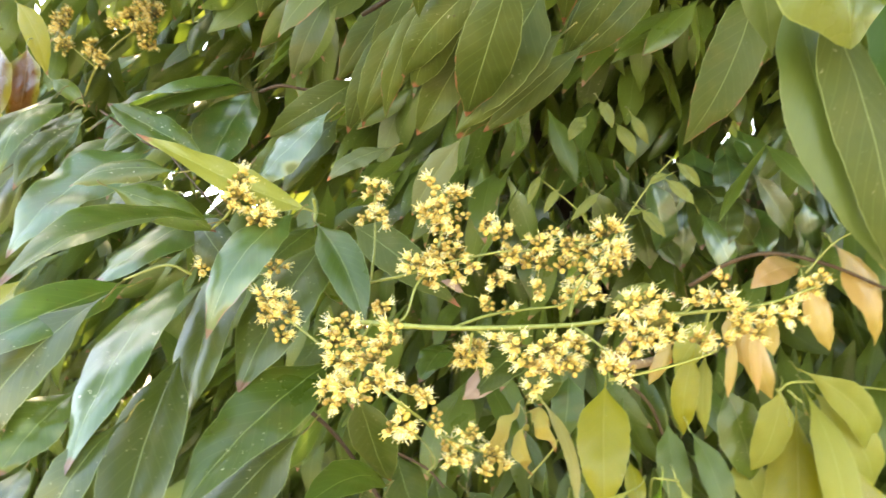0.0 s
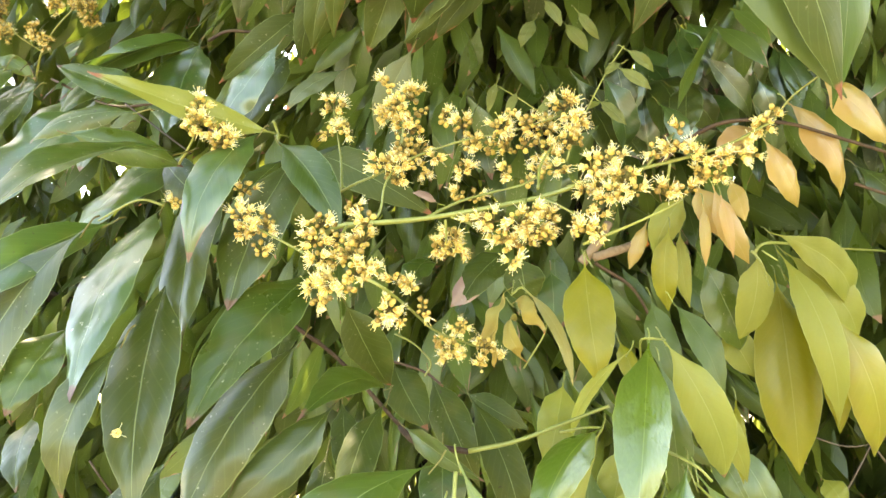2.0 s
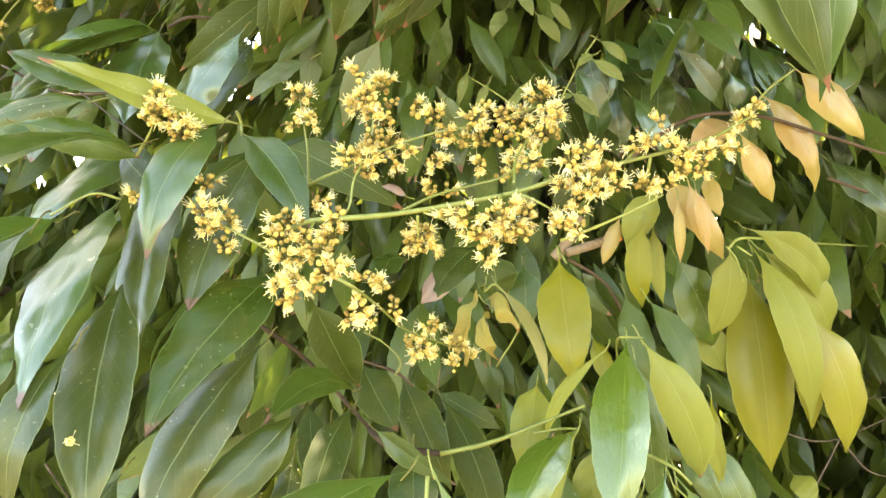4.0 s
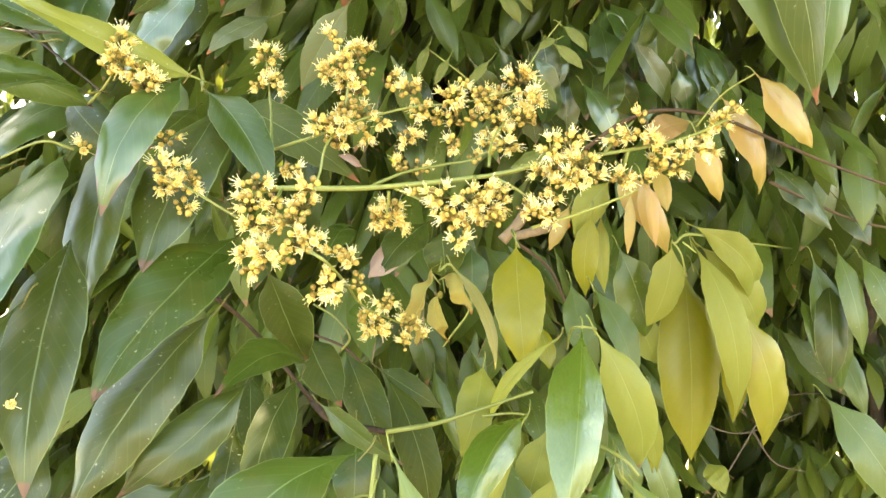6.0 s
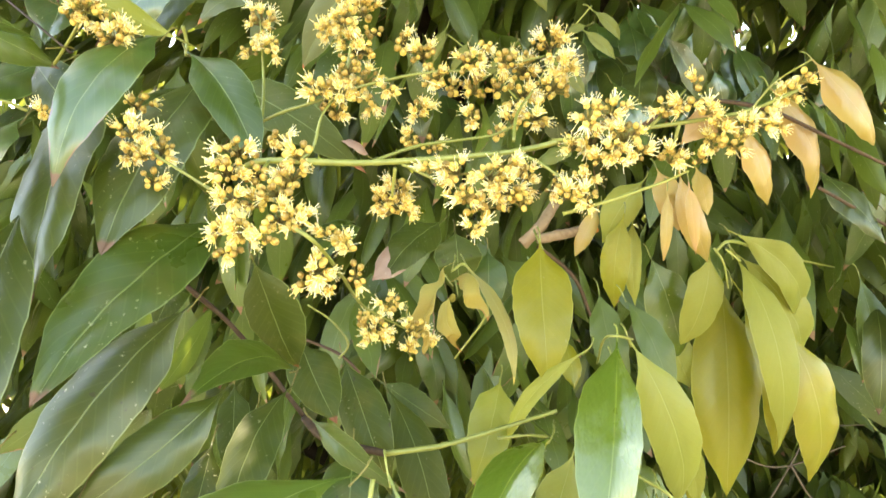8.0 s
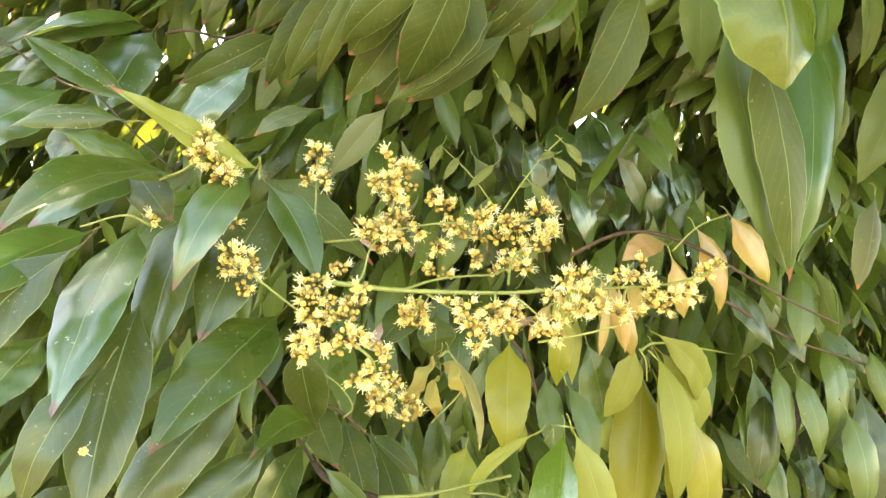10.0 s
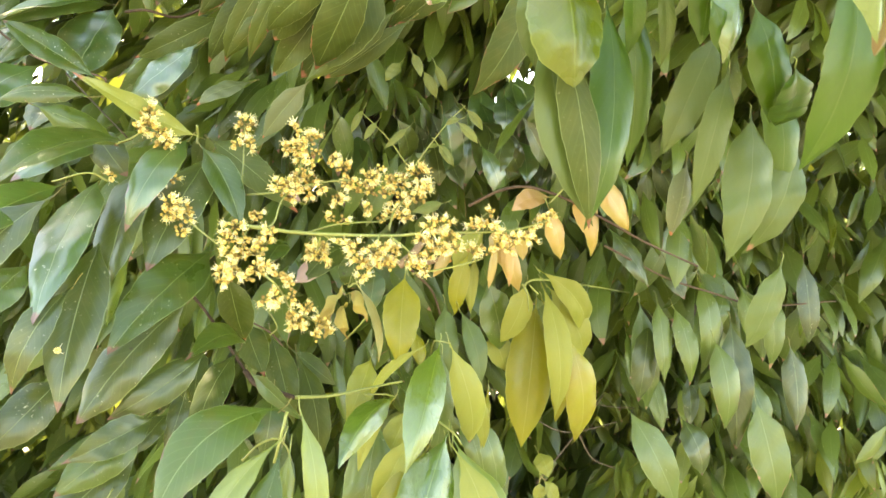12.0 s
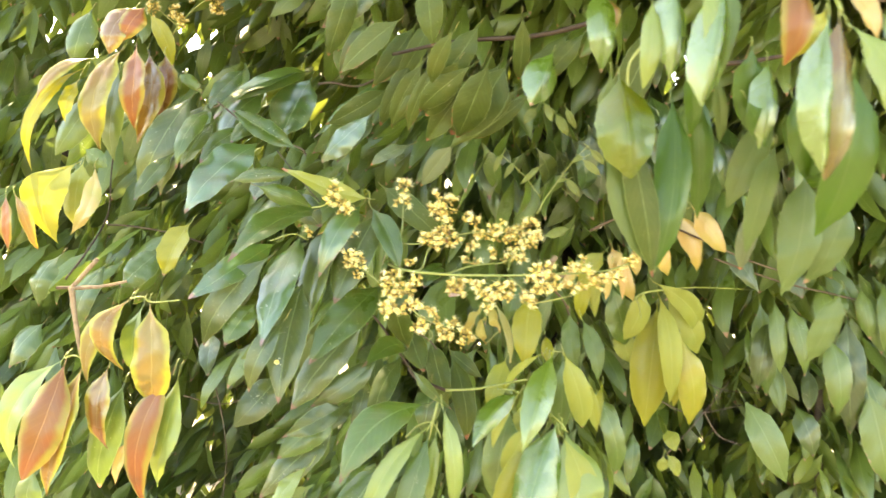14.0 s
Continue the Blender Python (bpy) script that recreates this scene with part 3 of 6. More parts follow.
cluster(panicle, (-0.110, 0.538, 1.613), 0.0050, 0.0043)
cluster(panicle, (-0.062, 0.649, 1.716), 0.0078, 0.0104)
cluster(panicle, (-0.070, 0.643, 1.695), 0.0077, 0.0051)
cluster(panicle, (-0.054, 0.640, 1.695), 0.0064, 0.0077)
cluster(panicle, (-0.008, 0.562, 1.707), 0.0057, 0.0068)
cluster(panicle, (-0.005, 0.564, 1.692), 0.0113, 0.0091)
cluster(panicle, (0.006, 0.581, 1.701), 0.0086, 0.0078)
cluster(panicle, (0.012, 0.583, 1.690), 0.0055, 0.0055)
cluster(panicle, (-0.016, 0.582, 1.689), 0.0062, 0.0055)
cluster(panicle, (0.002, 0.578, 1.679), 0.0116, 0.0097)
cluster(panicle, (-0.003, 0.564, 1.663), 0.0075, 0.0075)
cluster(panicle, (-0.020, 0.565, 1.652), 0.0076, 0.0076)
cluster(panicle, (-0.007, 0.573, 1.652), 0.0115, 0.0096)
cluster(panicle, (0.006, 0.581, 1.661), 0.0078, 0.0070)
cluster(panicle, (-0.011, 0.579, 1.643), 0.0085, 0.0054)
cluster(panicle, (0.009, 0.589, 1.649), 0.0047, 0.0047)
cluster(panicle, (0.019, 0.570, 1.653), 0.0046, 0.0038)
cluster(panicle, (0.030, 0.583, 1.684), 0.0070, 0.0070)
cluster(panicle, (0.041, 0.584, 1.677), 0.0078, 0.0070)
cluster(panicle, (0.047, 0.580, 1.662), 0.0078, 0.0070)
cluster(panicle, (0.065, 0.572, 1.669), 0.0084, 0.0077)
cluster(panicle, (0.076, 0.579, 1.679), 0.0047, 0.0047)
cluster(panicle, (0.086, 0.565, 1.668), 0.0068, 0.0068)
cluster(panicle, (0.084, 0.585, 1.656), 0.0070, 0.0078)
cluster(panicle, (0.100, 0.581, 1.666), 0.0097, 0.0097)
cluster(panicle, (0.114, 0.571, 1.678), 0.0100, 0.0077)
cluster(panicle, (0.121, 0.565, 1.665), 0.0068, 0.0068)
cluster(panicle, (0.099, 0.582, 1.651), 0.0097, 0.0078)
cluster(panicle, (0.114, 0.572, 1.653), 0.0115, 0.0077)
cluster(panicle, (0.072, 0.589, 1.656), 0.0071, 0.0071)
cluster(panicle, (0.059, 0.593, 1.658), 0.0056, 0.0056)
cluster(panicle, (0.038, 0.585, 1.644), 0.0078, 0.0063)
cluster(panicle, (0.068, 0.578, 1.637), 0.0058, 0.0077)
cluster(panicle, (0.082, 0.582, 1.628), 0.0054, 0.0047)
cluster(panicle, (0.104, 0.568, 1.636), 0.0084, 0.0076)
cluster(panicle, (0.090, 0.567, 1.634), 0.0057, 0.0057)
cluster(panicle, (0.031, 0.580, 1.626), 0.0077, 0.0050)
cluster(panicle, (0.044, 0.588, 1.623), 0.0071, 0.0055)
cluster(panicle, (-0.039, 0.549, 1.622), 0.0073, 0.0059)
cluster(panicle, (-0.045, 0.554, 1.620), 0.0037, 0.0037)
cluster(panicle, (-0.056, 0.508, 1.610), 0.0095, 0.0068)
cluster(panicle, (-0.061, 0.500, 1.599), 0.0083, 0.0073)
cluster(panicle, (-0.059, 0.506, 1.587), 0.0074, 0.0061)
cluster(panicle, (-0.064, 0.499, 1.570), 0.0067, 0.0053)
cluster(panicle, (-0.052, 0.496, 1.570), 0.0093, 0.0073)
cluster(panicle, (-0.063, 0.512, 1.560), 0.0068, 0.0048)
cluster(panicle, (-0.041, 0.488, 1.565), 0.0059, 0.0046)
cluster(panicle, (-0.036, 0.498, 1.588), 0.0093, 0.0073)
cluster(panicle, (-0.026, 0.498, 1.606), 0.0073, 0.0060)
cluster(panicle, (-0.030, 0.503, 1.595), 0.0087, 0.0074)
cluster(panicle, (-0.034, 0.490, 1.575), 0.0092, 0.0072)
cluster(panicle, (-0.025, 0.487, 1.573), 0.0071, 0.0065)
cluster(panicle, (-0.047, 0.511, 1.584), 0.0048, 0.0048)
cluster(panicle, (-0.047, 0.506, 1.599), 0.0054, 0.0061)
cluster(panicle, (-0.018, 0.501, 1.550), 0.0073, 0.0087)
cluster(panicle, (-0.026, 0.510, 1.545), 0.0041, 0.0041)
cluster(panicle, (-0.014, 0.510, 1.569), 0.0075, 0.0041)
cluster(panicle, (-0.005, 0.519, 1.562), 0.0062, 0.0062)
cluster(panicle, (-0.001, 0.553, 1.547), 0.0051, 0.0073)
cluster(panicle, (-0.014, 0.526, 1.541), 0.0035, 0.0035)
cluster(panicle, (0.007, 0.658, 1.513), 0.0113, 0.0078)
cluster(panicle, (0.019, 0.654, 1.528), 0.0078, 0.0052)
cluster(panicle, (0.009, 0.656, 1.506), 0.0108, 0.0052)
cluster(panicle, (-0.000, 0.642, 1.521), 0.0042, 0.0042)
cluster(panicle, (0.035, 0.679, 1.508), 0.0081, 0.0072)
cluster(panicle, (0.031, 0.669, 1.494), 0.0044, 0.0062)
cluster(panicle, (0.046, 0.690, 1.498), 0.0055, 0.0045)
cluster(panicle, (0.022, 0.575, 1.596), 0.0092, 0.0061)
cluster(panicle, (0.014, 0.576, 1.591), 0.0069, 0.0069)
cluster(panicle, (0.026, 0.571, 1.586), 0.0084, 0.0068)
cluster(panicle, (0.018, 0.573, 1.583), 0.0061, 0.0046)
cluster(panicle, (0.054, 0.523, 1.600), 0.0087, 0.0056)
cluster(panicle, (0.071, 0.525, 1.597), 0.0098, 0.0077)
cluster(panicle, (0.068, 0.541, 1.583), 0.0101, 0.0079)
cluster(panicle, (0.064, 0.537, 1.571), 0.0057, 0.0036)
cluster(panicle, (0.081, 0.528, 1.590), 0.0092, 0.0078)
cluster(panicle, (0.092, 0.541, 1.596), 0.0072, 0.0079)
cluster(panicle, (0.089, 0.533, 1.583), 0.0064, 0.0057)
cluster(panicle, (0.050, 0.543, 1.593), 0.0051, 0.0051)
cluster(panicle, (0.079, 0.525, 1.603), 0.0084, 0.0042)
cluster(panicle, (0.040, 0.533, 1.602), 0.0043, 0.0043)
cluster(panicle, (0.058, 0.529, 1.588), 0.0064, 0.0056)
cluster(panicle, (0.121, 0.509, 1.625), 0.0068, 0.0055)
cluster(panicle, (0.134, 0.515, 1.627), 0.0090, 0.0069)
cluster(panicle, (0.127, 0.529, 1.615), 0.0085, 0.0071)
cluster(panicle, (0.141, 0.514, 1.614), 0.0097, 0.0090)
cluster(panicle, (0.132, 0.506, 1.605), 0.0075, 0.0054)
cluster(panicle, (0.145, 0.509, 1.606), 0.0061, 0.0055)
cluster(panicle, (0.125, 0.512, 1.603), 0.0048, 0.0041)
cluster(panicle, (0.116, 0.527, 1.612), 0.0042, 0.0042)
cluster(panicle, (0.121, 0.527, 1.595), 0.0077, 0.0063)
cluster(panicle, (0.111, 0.525, 1.586), 0.0077, 0.0070)
cluster(panicle, (0.121, 0.520, 1.585), 0.0063, 0.0056)
cluster(panicle, (0.107, 0.542, 1.592), 0.0043, 0.0058)
cluster(panicle, (0.166, 0.523, 1.631), 0.0070, 0.0063)
cluster(panicle, (0.177, 0.518, 1.632), 0.0077, 0.0049)
cluster(panicle, (0.179, 0.514, 1.642), 0.0042, 0.0042)
cluster(panicle, (0.185, 0.514, 1.628), 0.0055, 0.0035)
cluster(panicle, (0.194, 0.519, 1.619), 0.0077, 0.0070)
cluster(panicle, (0.193, 0.531, 1.613), 0.0071, 0.0050)
cluster(panicle, (0.201, 0.519, 1.611), 0.0070, 0.0056)
cluster(panicle, (0.205, 0.516, 1.621), 0.0069, 0.0055)
cluster(panicle, (0.184, 0.527, 1.604), 0.0046, 0.0035)
cluster(panicle, (0.167, 0.522, 1.604), 0.0070, 0.0049)
cluster(panicle, (0.179, 0.540, 1.608), 0.0043, 0.0036)
cluster(panicle, (0.215, 0.518, 1.622), 0.0056, 0.0042)
cluster(panicle, (0.224, 0.528, 1.628), 0.0057, 0.0043)
cluster(panicle, (0.237, 0.533, 1.640), 0.0064, 0.0057)
cluster(panicle, (0.241, 0.524, 1.646), 0.0053, 0.0042)
cluster(panicle, (0.233, 0.538, 1.637), 0.0047, 0.0036)
cluster(panicle, (0.226, 0.525, 1.622), 0.0039, 0.0035)
cluster(panicle, (-0.128, 0.574, 1.570), 0.0076, 0.0068)
cluster(panicle, (-0.183, 0.598, 1.647), 0.0048, 0.0056)
cluster(panicle, (-0.127, 0.589, 1.650), 0.0086, 0.0063)

left_branch = thing("leafy_branch", "drooping branch of dark glossy mature leaves with browned tips", "branch")
leaf(left_branch, DARK, (-0.093, 0.640, 1.681), (-0.135, 0.543, 1.562), 0.052, 8, 0.04, 0.02, 0.30, (-0.15, -1, 0.2))
leaf(left_branch, DARK, (-0.152, 0.606, 1.664), (-0.170, 0.537, 1.535), 0.046, 12, 0.05, 0.03, 0.45, (-0.15, -1, 0.25))
leaf(left_branch, DARK, (-0.178, 0.560, 1.592), (-0.190, 0.484, 1.440), 0.050, -6, 0.03, -0.03, 0.30, (-0.15, -1, 0.15))
leaf(left_branch, GREEN, (-0.080, 0.603, 1.584), (-0.156, 0.500, 1.493), 0.053, 2, 0.06, 0.04, 0.25, (-0.15, -1, 0.3))
leaf(left_branch, DARK, (-0.097, 0.600, 1.534), (-0.187, 0.550, 1.414), 0.047, 0, 0.05, -0.05, 0.25, (-0.15, -1, 0.2))
leaf(left_branch, DARK, (-0.077, 0.600, 1.485), (-0.163, 0.560, 1.418), 0.034, -6, 0.06, 0.10, 0.30, (-0.15, -1, 0.2))
leaf(left_branch, SHEEN, (-0.190, 0.592, 1.644), (-0.208, 0.454, 1.519), 0.049, 8, 0.05, 0.04, 0.22, (-0.15, -1, 0.4))
leaf(left_branch, SHEEN, (-0.219, 0.566, 1.634), (-0.296, 0.450, 1.570), 0.036, -25, 0.07, 0.05, 0.35, (-0.15, -1, 0.6))
leaf(left_branch, DARK, (-0.208, 0.502, 1.624), (-0.291, 0.483, 1.508), 0.043, 5, 0.06, -0.06, 0.23, (-0.15, -1, 0.25))
leaf(left_branch, GREEN, (-0.226, 0.507, 1.563), (-0.256, 0.471, 1.512), 0.034, -8, 0.04, -0.03, 0.41, (-0.15, -1, 0.4))
leaf(left_branch, DARK, (-0.184, 0.488, 1.549), (-0.223, 0.459, 1.460), 0.030, 2, 0.10, -0.01, 0.42, (-0.15, -1, 0.25))
leaf(left_branch, SHEEN, (-0.110, 0.592, 1.691), (-0.153, 0.522, 1.602), 0.034, -8, 0.08, -0.06, 0.34, (-0.15, -1, 0.4))
leaf(left_branch, GREEN, (-0.103, 0.614, 1.687), (-0.053, 0.567, 1.607), 0.031, -7, 0.05, 0.10, 0.43, (-0.15, -1, 0.4))
leaf(left_branch, FRESHY, (-0.107, 0.630, 1.697), (-0.206, 0.519, 1.734), 0.028, 0, 0.03, 0.14, 0.30, (-0.15, -1, 0.4))
leaf(left_branch, GREEN, (-0.229, 0.738, 1.758), (-0.337, 0.746, 1.814), 0.035, 14, 0.03, 0.06, 0.44, (-0.15, -1, 0.4))
leaf(left_branch, SHEEN, (-0.290, 0.742, 1.769), (-0.377, 0.656, 1.666), 0.062, -4, 0.04, -0.03, 0.22, (-0.15, -1, 0.4))

left_branch_b = thing("leafy_branch", "higher spray of broad pale-sheened green leaves", "branch")
leaf(left_branch_b, SHEEN, (-0.330, 0.930, 1.860), (-0.400, 0.870, 1.748), 0.062, 0, 0.05, -0.14, 0.25, (-0.15, -1, 0.6))
leaf(left_branch_b, GREEN, (-0.388, 1.000, 1.903), (-0.444, 0.960, 1.822), 0.043, 0, 0.05, 0.00, 0.25, (-0.15, -1, 0.6))
leaf(left_branch_b, SHEEN, (-0.262, 0.964, 1.892), (-0.307, 0.935, 1.778), 0.086, 0, 0.04, 0.04, 0.28, (-0.15, -1, 0.6))
leaf(left_branch_b, SHEEN, (-0.283, 1.053, 1.913), (-0.386, 0.800, 1.811), 0.077, 15, 0.02, -0.04, 0.34, (-0.15, -1, 0.9))
leaf(left_branch_b, SHEEN, (-0.281, 1.032, 1.907), (-0.406, 0.888, 1.832), 0.034, -40, 0.12, 0.10, 0.40, (-0.15, -1, 1.2))
leaf(left_branch_b, SHEEN, (-0.131, 0.796, 1.824), (-0.214, 0.805, 1.745), 0.044, -9, 0.02, 0.05, 0.15, (-0.15, -1, 0.9))
leaf(left_branch_b, SHEEN, (-0.125, 0.900, 1.887), (-0.237, 0.880, 1.782), 0.041, 12, 0.03, 0.04, 0.38, (-0.15, -1, 0.9))

left_branch_c = thing("leafy_branch", "spreading branch of overlapping green leaves behind the drooping ones", "branch")
leaf(left_branch_c, SHEEN, (-0.205, 0.706, 1.706), (-0.282, 0.627, 1.634), 0.050, 6, 0.05, 0.04, 0.30, (-0.15, -1, 0.5))
leaf(left_branch_c, GREEN, (-0.168, 0.581, 1.681), (-0.241, 0.423, 1.633), 0.046, 5, 0.05, 0.05, 0.38, (-0.15, -1, 0.4))
leaf(left_branch_c, GREEN, (-0.208, 0.609, 1.723), (-0.295, 0.600, 1.711), 0.023, 0, 0.06, -0.06, 0.16, (-0.15, -1, 0.4))
leaf(left_branch_c, DARK, (-0.308, 0.600, 1.500), (-0.300, 0.550, 1.453), 0.030, 3, 0.06, 0.04, 0.33, (-0.15, -1, 0.25))
leaf(left_branch_c, DARK, (-0.119, 0.580, 1.420), (-0.190, 0.520, 1.386), 0.032, -11, 0.05, 0.03, 0.31, (-0.15, -1, 0.25))
leaf(left_branch_c, DARK, (-0.100, 0.660, 1.441), (-0.114, 0.620, 1.372), 0.023, -15, 0.09, 0.04, 0.18, (-0.15, -1, 0.25))
leaf(left_branch_c, DARK, (-0.115, 0.640, 1.411), (-0.143, 0.600, 1.375), 0.021, 1, 0.05, 0.03, 0.24, (-0.15, -1, 0.25))
leaf(left_branch_c, DARK, (-0.211, 0.600, 1.452), (-0.266, 0.560, 1.382), 0.043, -8, 0.06, 0.06, 0.18, (-0.15, -1, 0.25))
leaf(left_branch_c, GREEN, (-0.134, 0.600, 1.411), (-0.202, 0.550, 1.347), 0.045, -12, 0.07, 0.05, 0.30, (-0.15, -1, 0.4))
leaf(left_branch_c, DARK, (-0.132, 0.620, 1.384), (-0.229, 0.560, 1.287), 0.045, -2, 0.09, 0.03, 0.17, (-0.15, -1, 0.25))
leaf(left_branch_c, DARK, (-0.241, 0.660, 1.726), (-0.266, 0.620, 1.688), 0.045, 12, 0.04, -0.02, 0.40, (-0.15, -1, 0.25))
leaf(left_branch_c, DARK, (-0.218, 0.680, 1.698), (-0.179, 0.660, 1.652), 0.036, -2, 0.08, -0.04, 0.41, (-0.15, -1, 0.25))
leaf(left_branch_c, DARK, (-0.416, 0.720, 1.744), (-0.450, 0.660, 1.674), 0.029, -10, 0.03, -0.00, 0.25, (-0.15, -1, 0.25))
leaf(left_branch_c, GREEN, (-0.367, 0.740, 1.813), (-0.394, 0.660, 1.728), 0.032, 1, 0.09, 0.03, 0.15, (-0.15, -1, 0.4))
leaf(left_branch_c, DARK, (-0.365, 0.760, 1.799), (-0.398, 0.700, 1.725), 0.030, -6, 0.06, -0.00, 0.36, (-0.15, -1, 0.25))
leaf(left_branch_c, GREEN, (-0.306, 0.780, 1.805), (-0.336, 0.740, 1.765), 0.031, 0, 0.03, -0.03, 0.40, (-0.15, -1, 0.4))
leaf(left_branch_c, DARK, (-0.413, 0.800, 1.840), (-0.479, 0.740, 1.681), 0.054, -4, 0.08, 0.06, 0.34, (-0.15, -1, 0.25))
leaf(left_branch_c, DARK, (-0.399, 0.800, 1.819), (-0.456, 0.760, 1.681), 0.061, 5, 0.07, -0.02, 0.42, (-0.15, -1, 0.25))
leaf(left_branch_c, GREEN, (-0.396, 0.820, 1.829), (-0.403, 0.780, 1.747), 0.043, -1, 0.09, -0.02, 0.41, (-0.15, -1, 0.4))
leaf(left_branch_c, GREEN, (-0.317, 0.800, 1.792), (-0.383, 0.740, 1.734), 0.040, 9, 0.07, -0.01, 0.19, (-0.15, -1, 0.4))
leaf(left_branch_c, GREEN, (-0.254, 0.580, 1.707), (-0.181, 0.620, 1.678), 0.027, 8, 0.05, 0.02, 0.19, (-0.15, -1, 0.4))
leaf(left_branch_c, DARK, (-0.143, 0.800, 1.707), (-0.169, 0.720, 1.661), 0.030, -13, 0.03, 0.04, 0.20, (-0.15, -1, 0.25))
leaf(left_branch_c, DARK, (-0.133, 0.860, 1.833), (-0.191, 0.840, 1.745), 0.040, 12, 0.05, 0.01, 0.26, (-0.15, -1, 0.25))
twig(left_branch_c, TWIG, [(-0.255, 0.700, 1.756), (-0.218, 0.660, 1.725), (-0.174, 0.620, 1.688)], 0.0009, 0.0007, "twig")
twig(left_branch_c, TWIG, [(-0.389, 0.840, 1.831), (-0.312, 0.800, 1.784), (-0.231, 0.740, 1.763), (-0.217, 0.720, 1.752)], 0.0013, 0.0010, "twig")
twig(left_branch_c, STALK, [(-0.177, 0.560, 1.641), (-0.196, 0.560, 1.647), (-0.226, 0.560, 1.636)], 0.0010, 0.0008, "twig")
twig(left_branch_c, STALK, [(-0.108, 0.636, 1.690), (-0.108, 0.638, 1.700), (-0.109, 0.632, 1.708)], 0.0012, 0.0012, "twig")

lower_branch = thing("leafy_branch", "low branch with hanging dark green leaves and a brown twig", "branch")
leaf(lower_branch, GREEN, (-0.000, 0.509, 1.448), (-0.103, 0.439, 1.358), 0.050, 5, 0.09, -0.22, 0.30, (-0.1, -1, 0.6))
leaf(lower_branch, YSOFT, (0.001, 0.499, 1.422), (-0.072, 0.449, 1.277), 0.026, -8, 0.08, -0.23, 0.35, (0, -1, 0.45))
leaf(lower_branch, GREEN, (0.001, 0.509, 1.412), (-0.037, 0.469, 1.278), 0.033, 4, 0.06, 0.06, 0.30, (0, -1, 0.45))
leaf(lower_branch, YSOFT, (0.009, 0.519, 1.409), (0.004, 0.509, 1.312), 0.018, 8, 0.05, 0.00, 0.30, (0, -1, 0.45))
leaf(lower_branch, YSOFT, (0.014, 0.509, 1.448), (0.037, 0.489, 1.313), 0.022, 5, 0.06, 0.13, 0.30, (0, -1, 0.45))
leaf(lower_branch, GREEN, (-0.047, 0.664, 1.484), (-0.090, 0.537, 1.486), 0.035, 0, 0.07, -0.05, 0.27, (0, -1, 0.45))
leaf(lower_branch, DULL, (-0.067, 0.623, 1.560), (-0.045, 0.663, 1.483), 0.037, 13, 0.03, 0.02, 0.25, (0, -1, 0.1))
leaf(lower_branch, DULL, (-0.050, 0.740, 1.501), (-0.021, 0.700, 1.443), 0.037, -6, 0.02, -0.06, 0.43, (0, -1, 0.45))
leaf(lower_branch, DULL, (-0.019, 0.760, 1.485), (0.016, 0.720, 1.385), 0.036, 10, 0.08, 0.04, 0.44, (0, -1, 0.45))
leaf(lower_branch, DULL, (0.014, 0.770, 1.460), (0.050, 0.730, 1.335), 0.036, -10, 0.07, 0.06, 0.30, (0, -1, 0.45))
leaf(lower_branch, GREEN, (-0.036, 0.665, 1.452), (0.024, 0.620, 1.410), 0.020, 40, 0.07, 0.12, 0.43, (0, -1, 0.45))
leaf(lower_branch, DULL, (-0.050, 0.680, 1.473), (-0.088, 0.620, 1.372), 0.034, 8, 0.10, -0.06, 0.19, (0, -1, 0.45))
leaf(lower_branch, GREEN, (-0.010, 0.700, 1.428), (-0.015, 0.660, 1.363), 0.039, -6, 0.09, -0.01, 0.33, (0, -1, 0.45))
leaf(lower_branch, DULL, (0.009, 0.800, 1.460), (0.065, 0.780, 1.422), 0.025, 12, 0.08, -0.02, 0.22, (0, -1, 0.45))
leaf(lower_branch, DULL, (-0.136, 0.740, 1.550), (-0.147, 0.700, 1.516), 0.025, -5, 0.07, 0.06, 0.42, (0, -1, 0.45))
leaf(lower_branch, DULL, (-0.099, 0.740, 1.469), (-0.097, 0.700, 1.406), 0.024, -3, 0.05, 0.04, 0.24, (0, -1, 0.45))
leaf(lower_branch, GREEN, (-0.082, 0.740, 1.451), (-0.084, 0.720, 1.411), 0.021, -2, 0.02, -0.04, 0.31, (0, -1, 0.45))
leaf(lower_branch, GREEN, (-0.009, 0.820, 1.594), (-0.033, 0.760, 1.559), 0.030, 6, 0.07, -0.02, 0.44, (0, -1, 0.45))
leaf(lower_branch, DULL, (0.069, 0.860, 1.595), (0.015, 0.800, 1.549), 0.037, 3, 0.03, -0.05, 0.44, (0, -1, 0.45))
leaf(lower_branch, DULL, (-0.113, 0.820, 1.712), (-0.002, 0.760, 1.634), 0.039, 15, 0.09, 0.01, 0.24, (0, -1, 0.45))
leaf(lower_branch, MAUVE, (0.044, 0.840, 1.574), (0.005, 0.800, 1.543), 0.025, -13, 0.04, -0.03, 0.43, (0, -1, 0.45))
leaf(lower_branch, MAUVE, (0.005, 0.780, 1.643), (-0.016, 0.760, 1.653), 0.011, 12, 0.08, -0.04, 0.22, (0, -1, 0.45))
leaf(lower_branch, DULL, (0.078, 0.840, 1.585), (0.080, 0.840, 1.537), 0.042, -6, 0.10, -0.04, 0.39, (0, -1, 0.45))
leaf(lower_branch, GREEN, (0.109, 0.860, 1.569), (0.102, 0.840, 1.502), 0.032, 5, 0.06, 0.06, 0.23, (0, -1, 0.45))
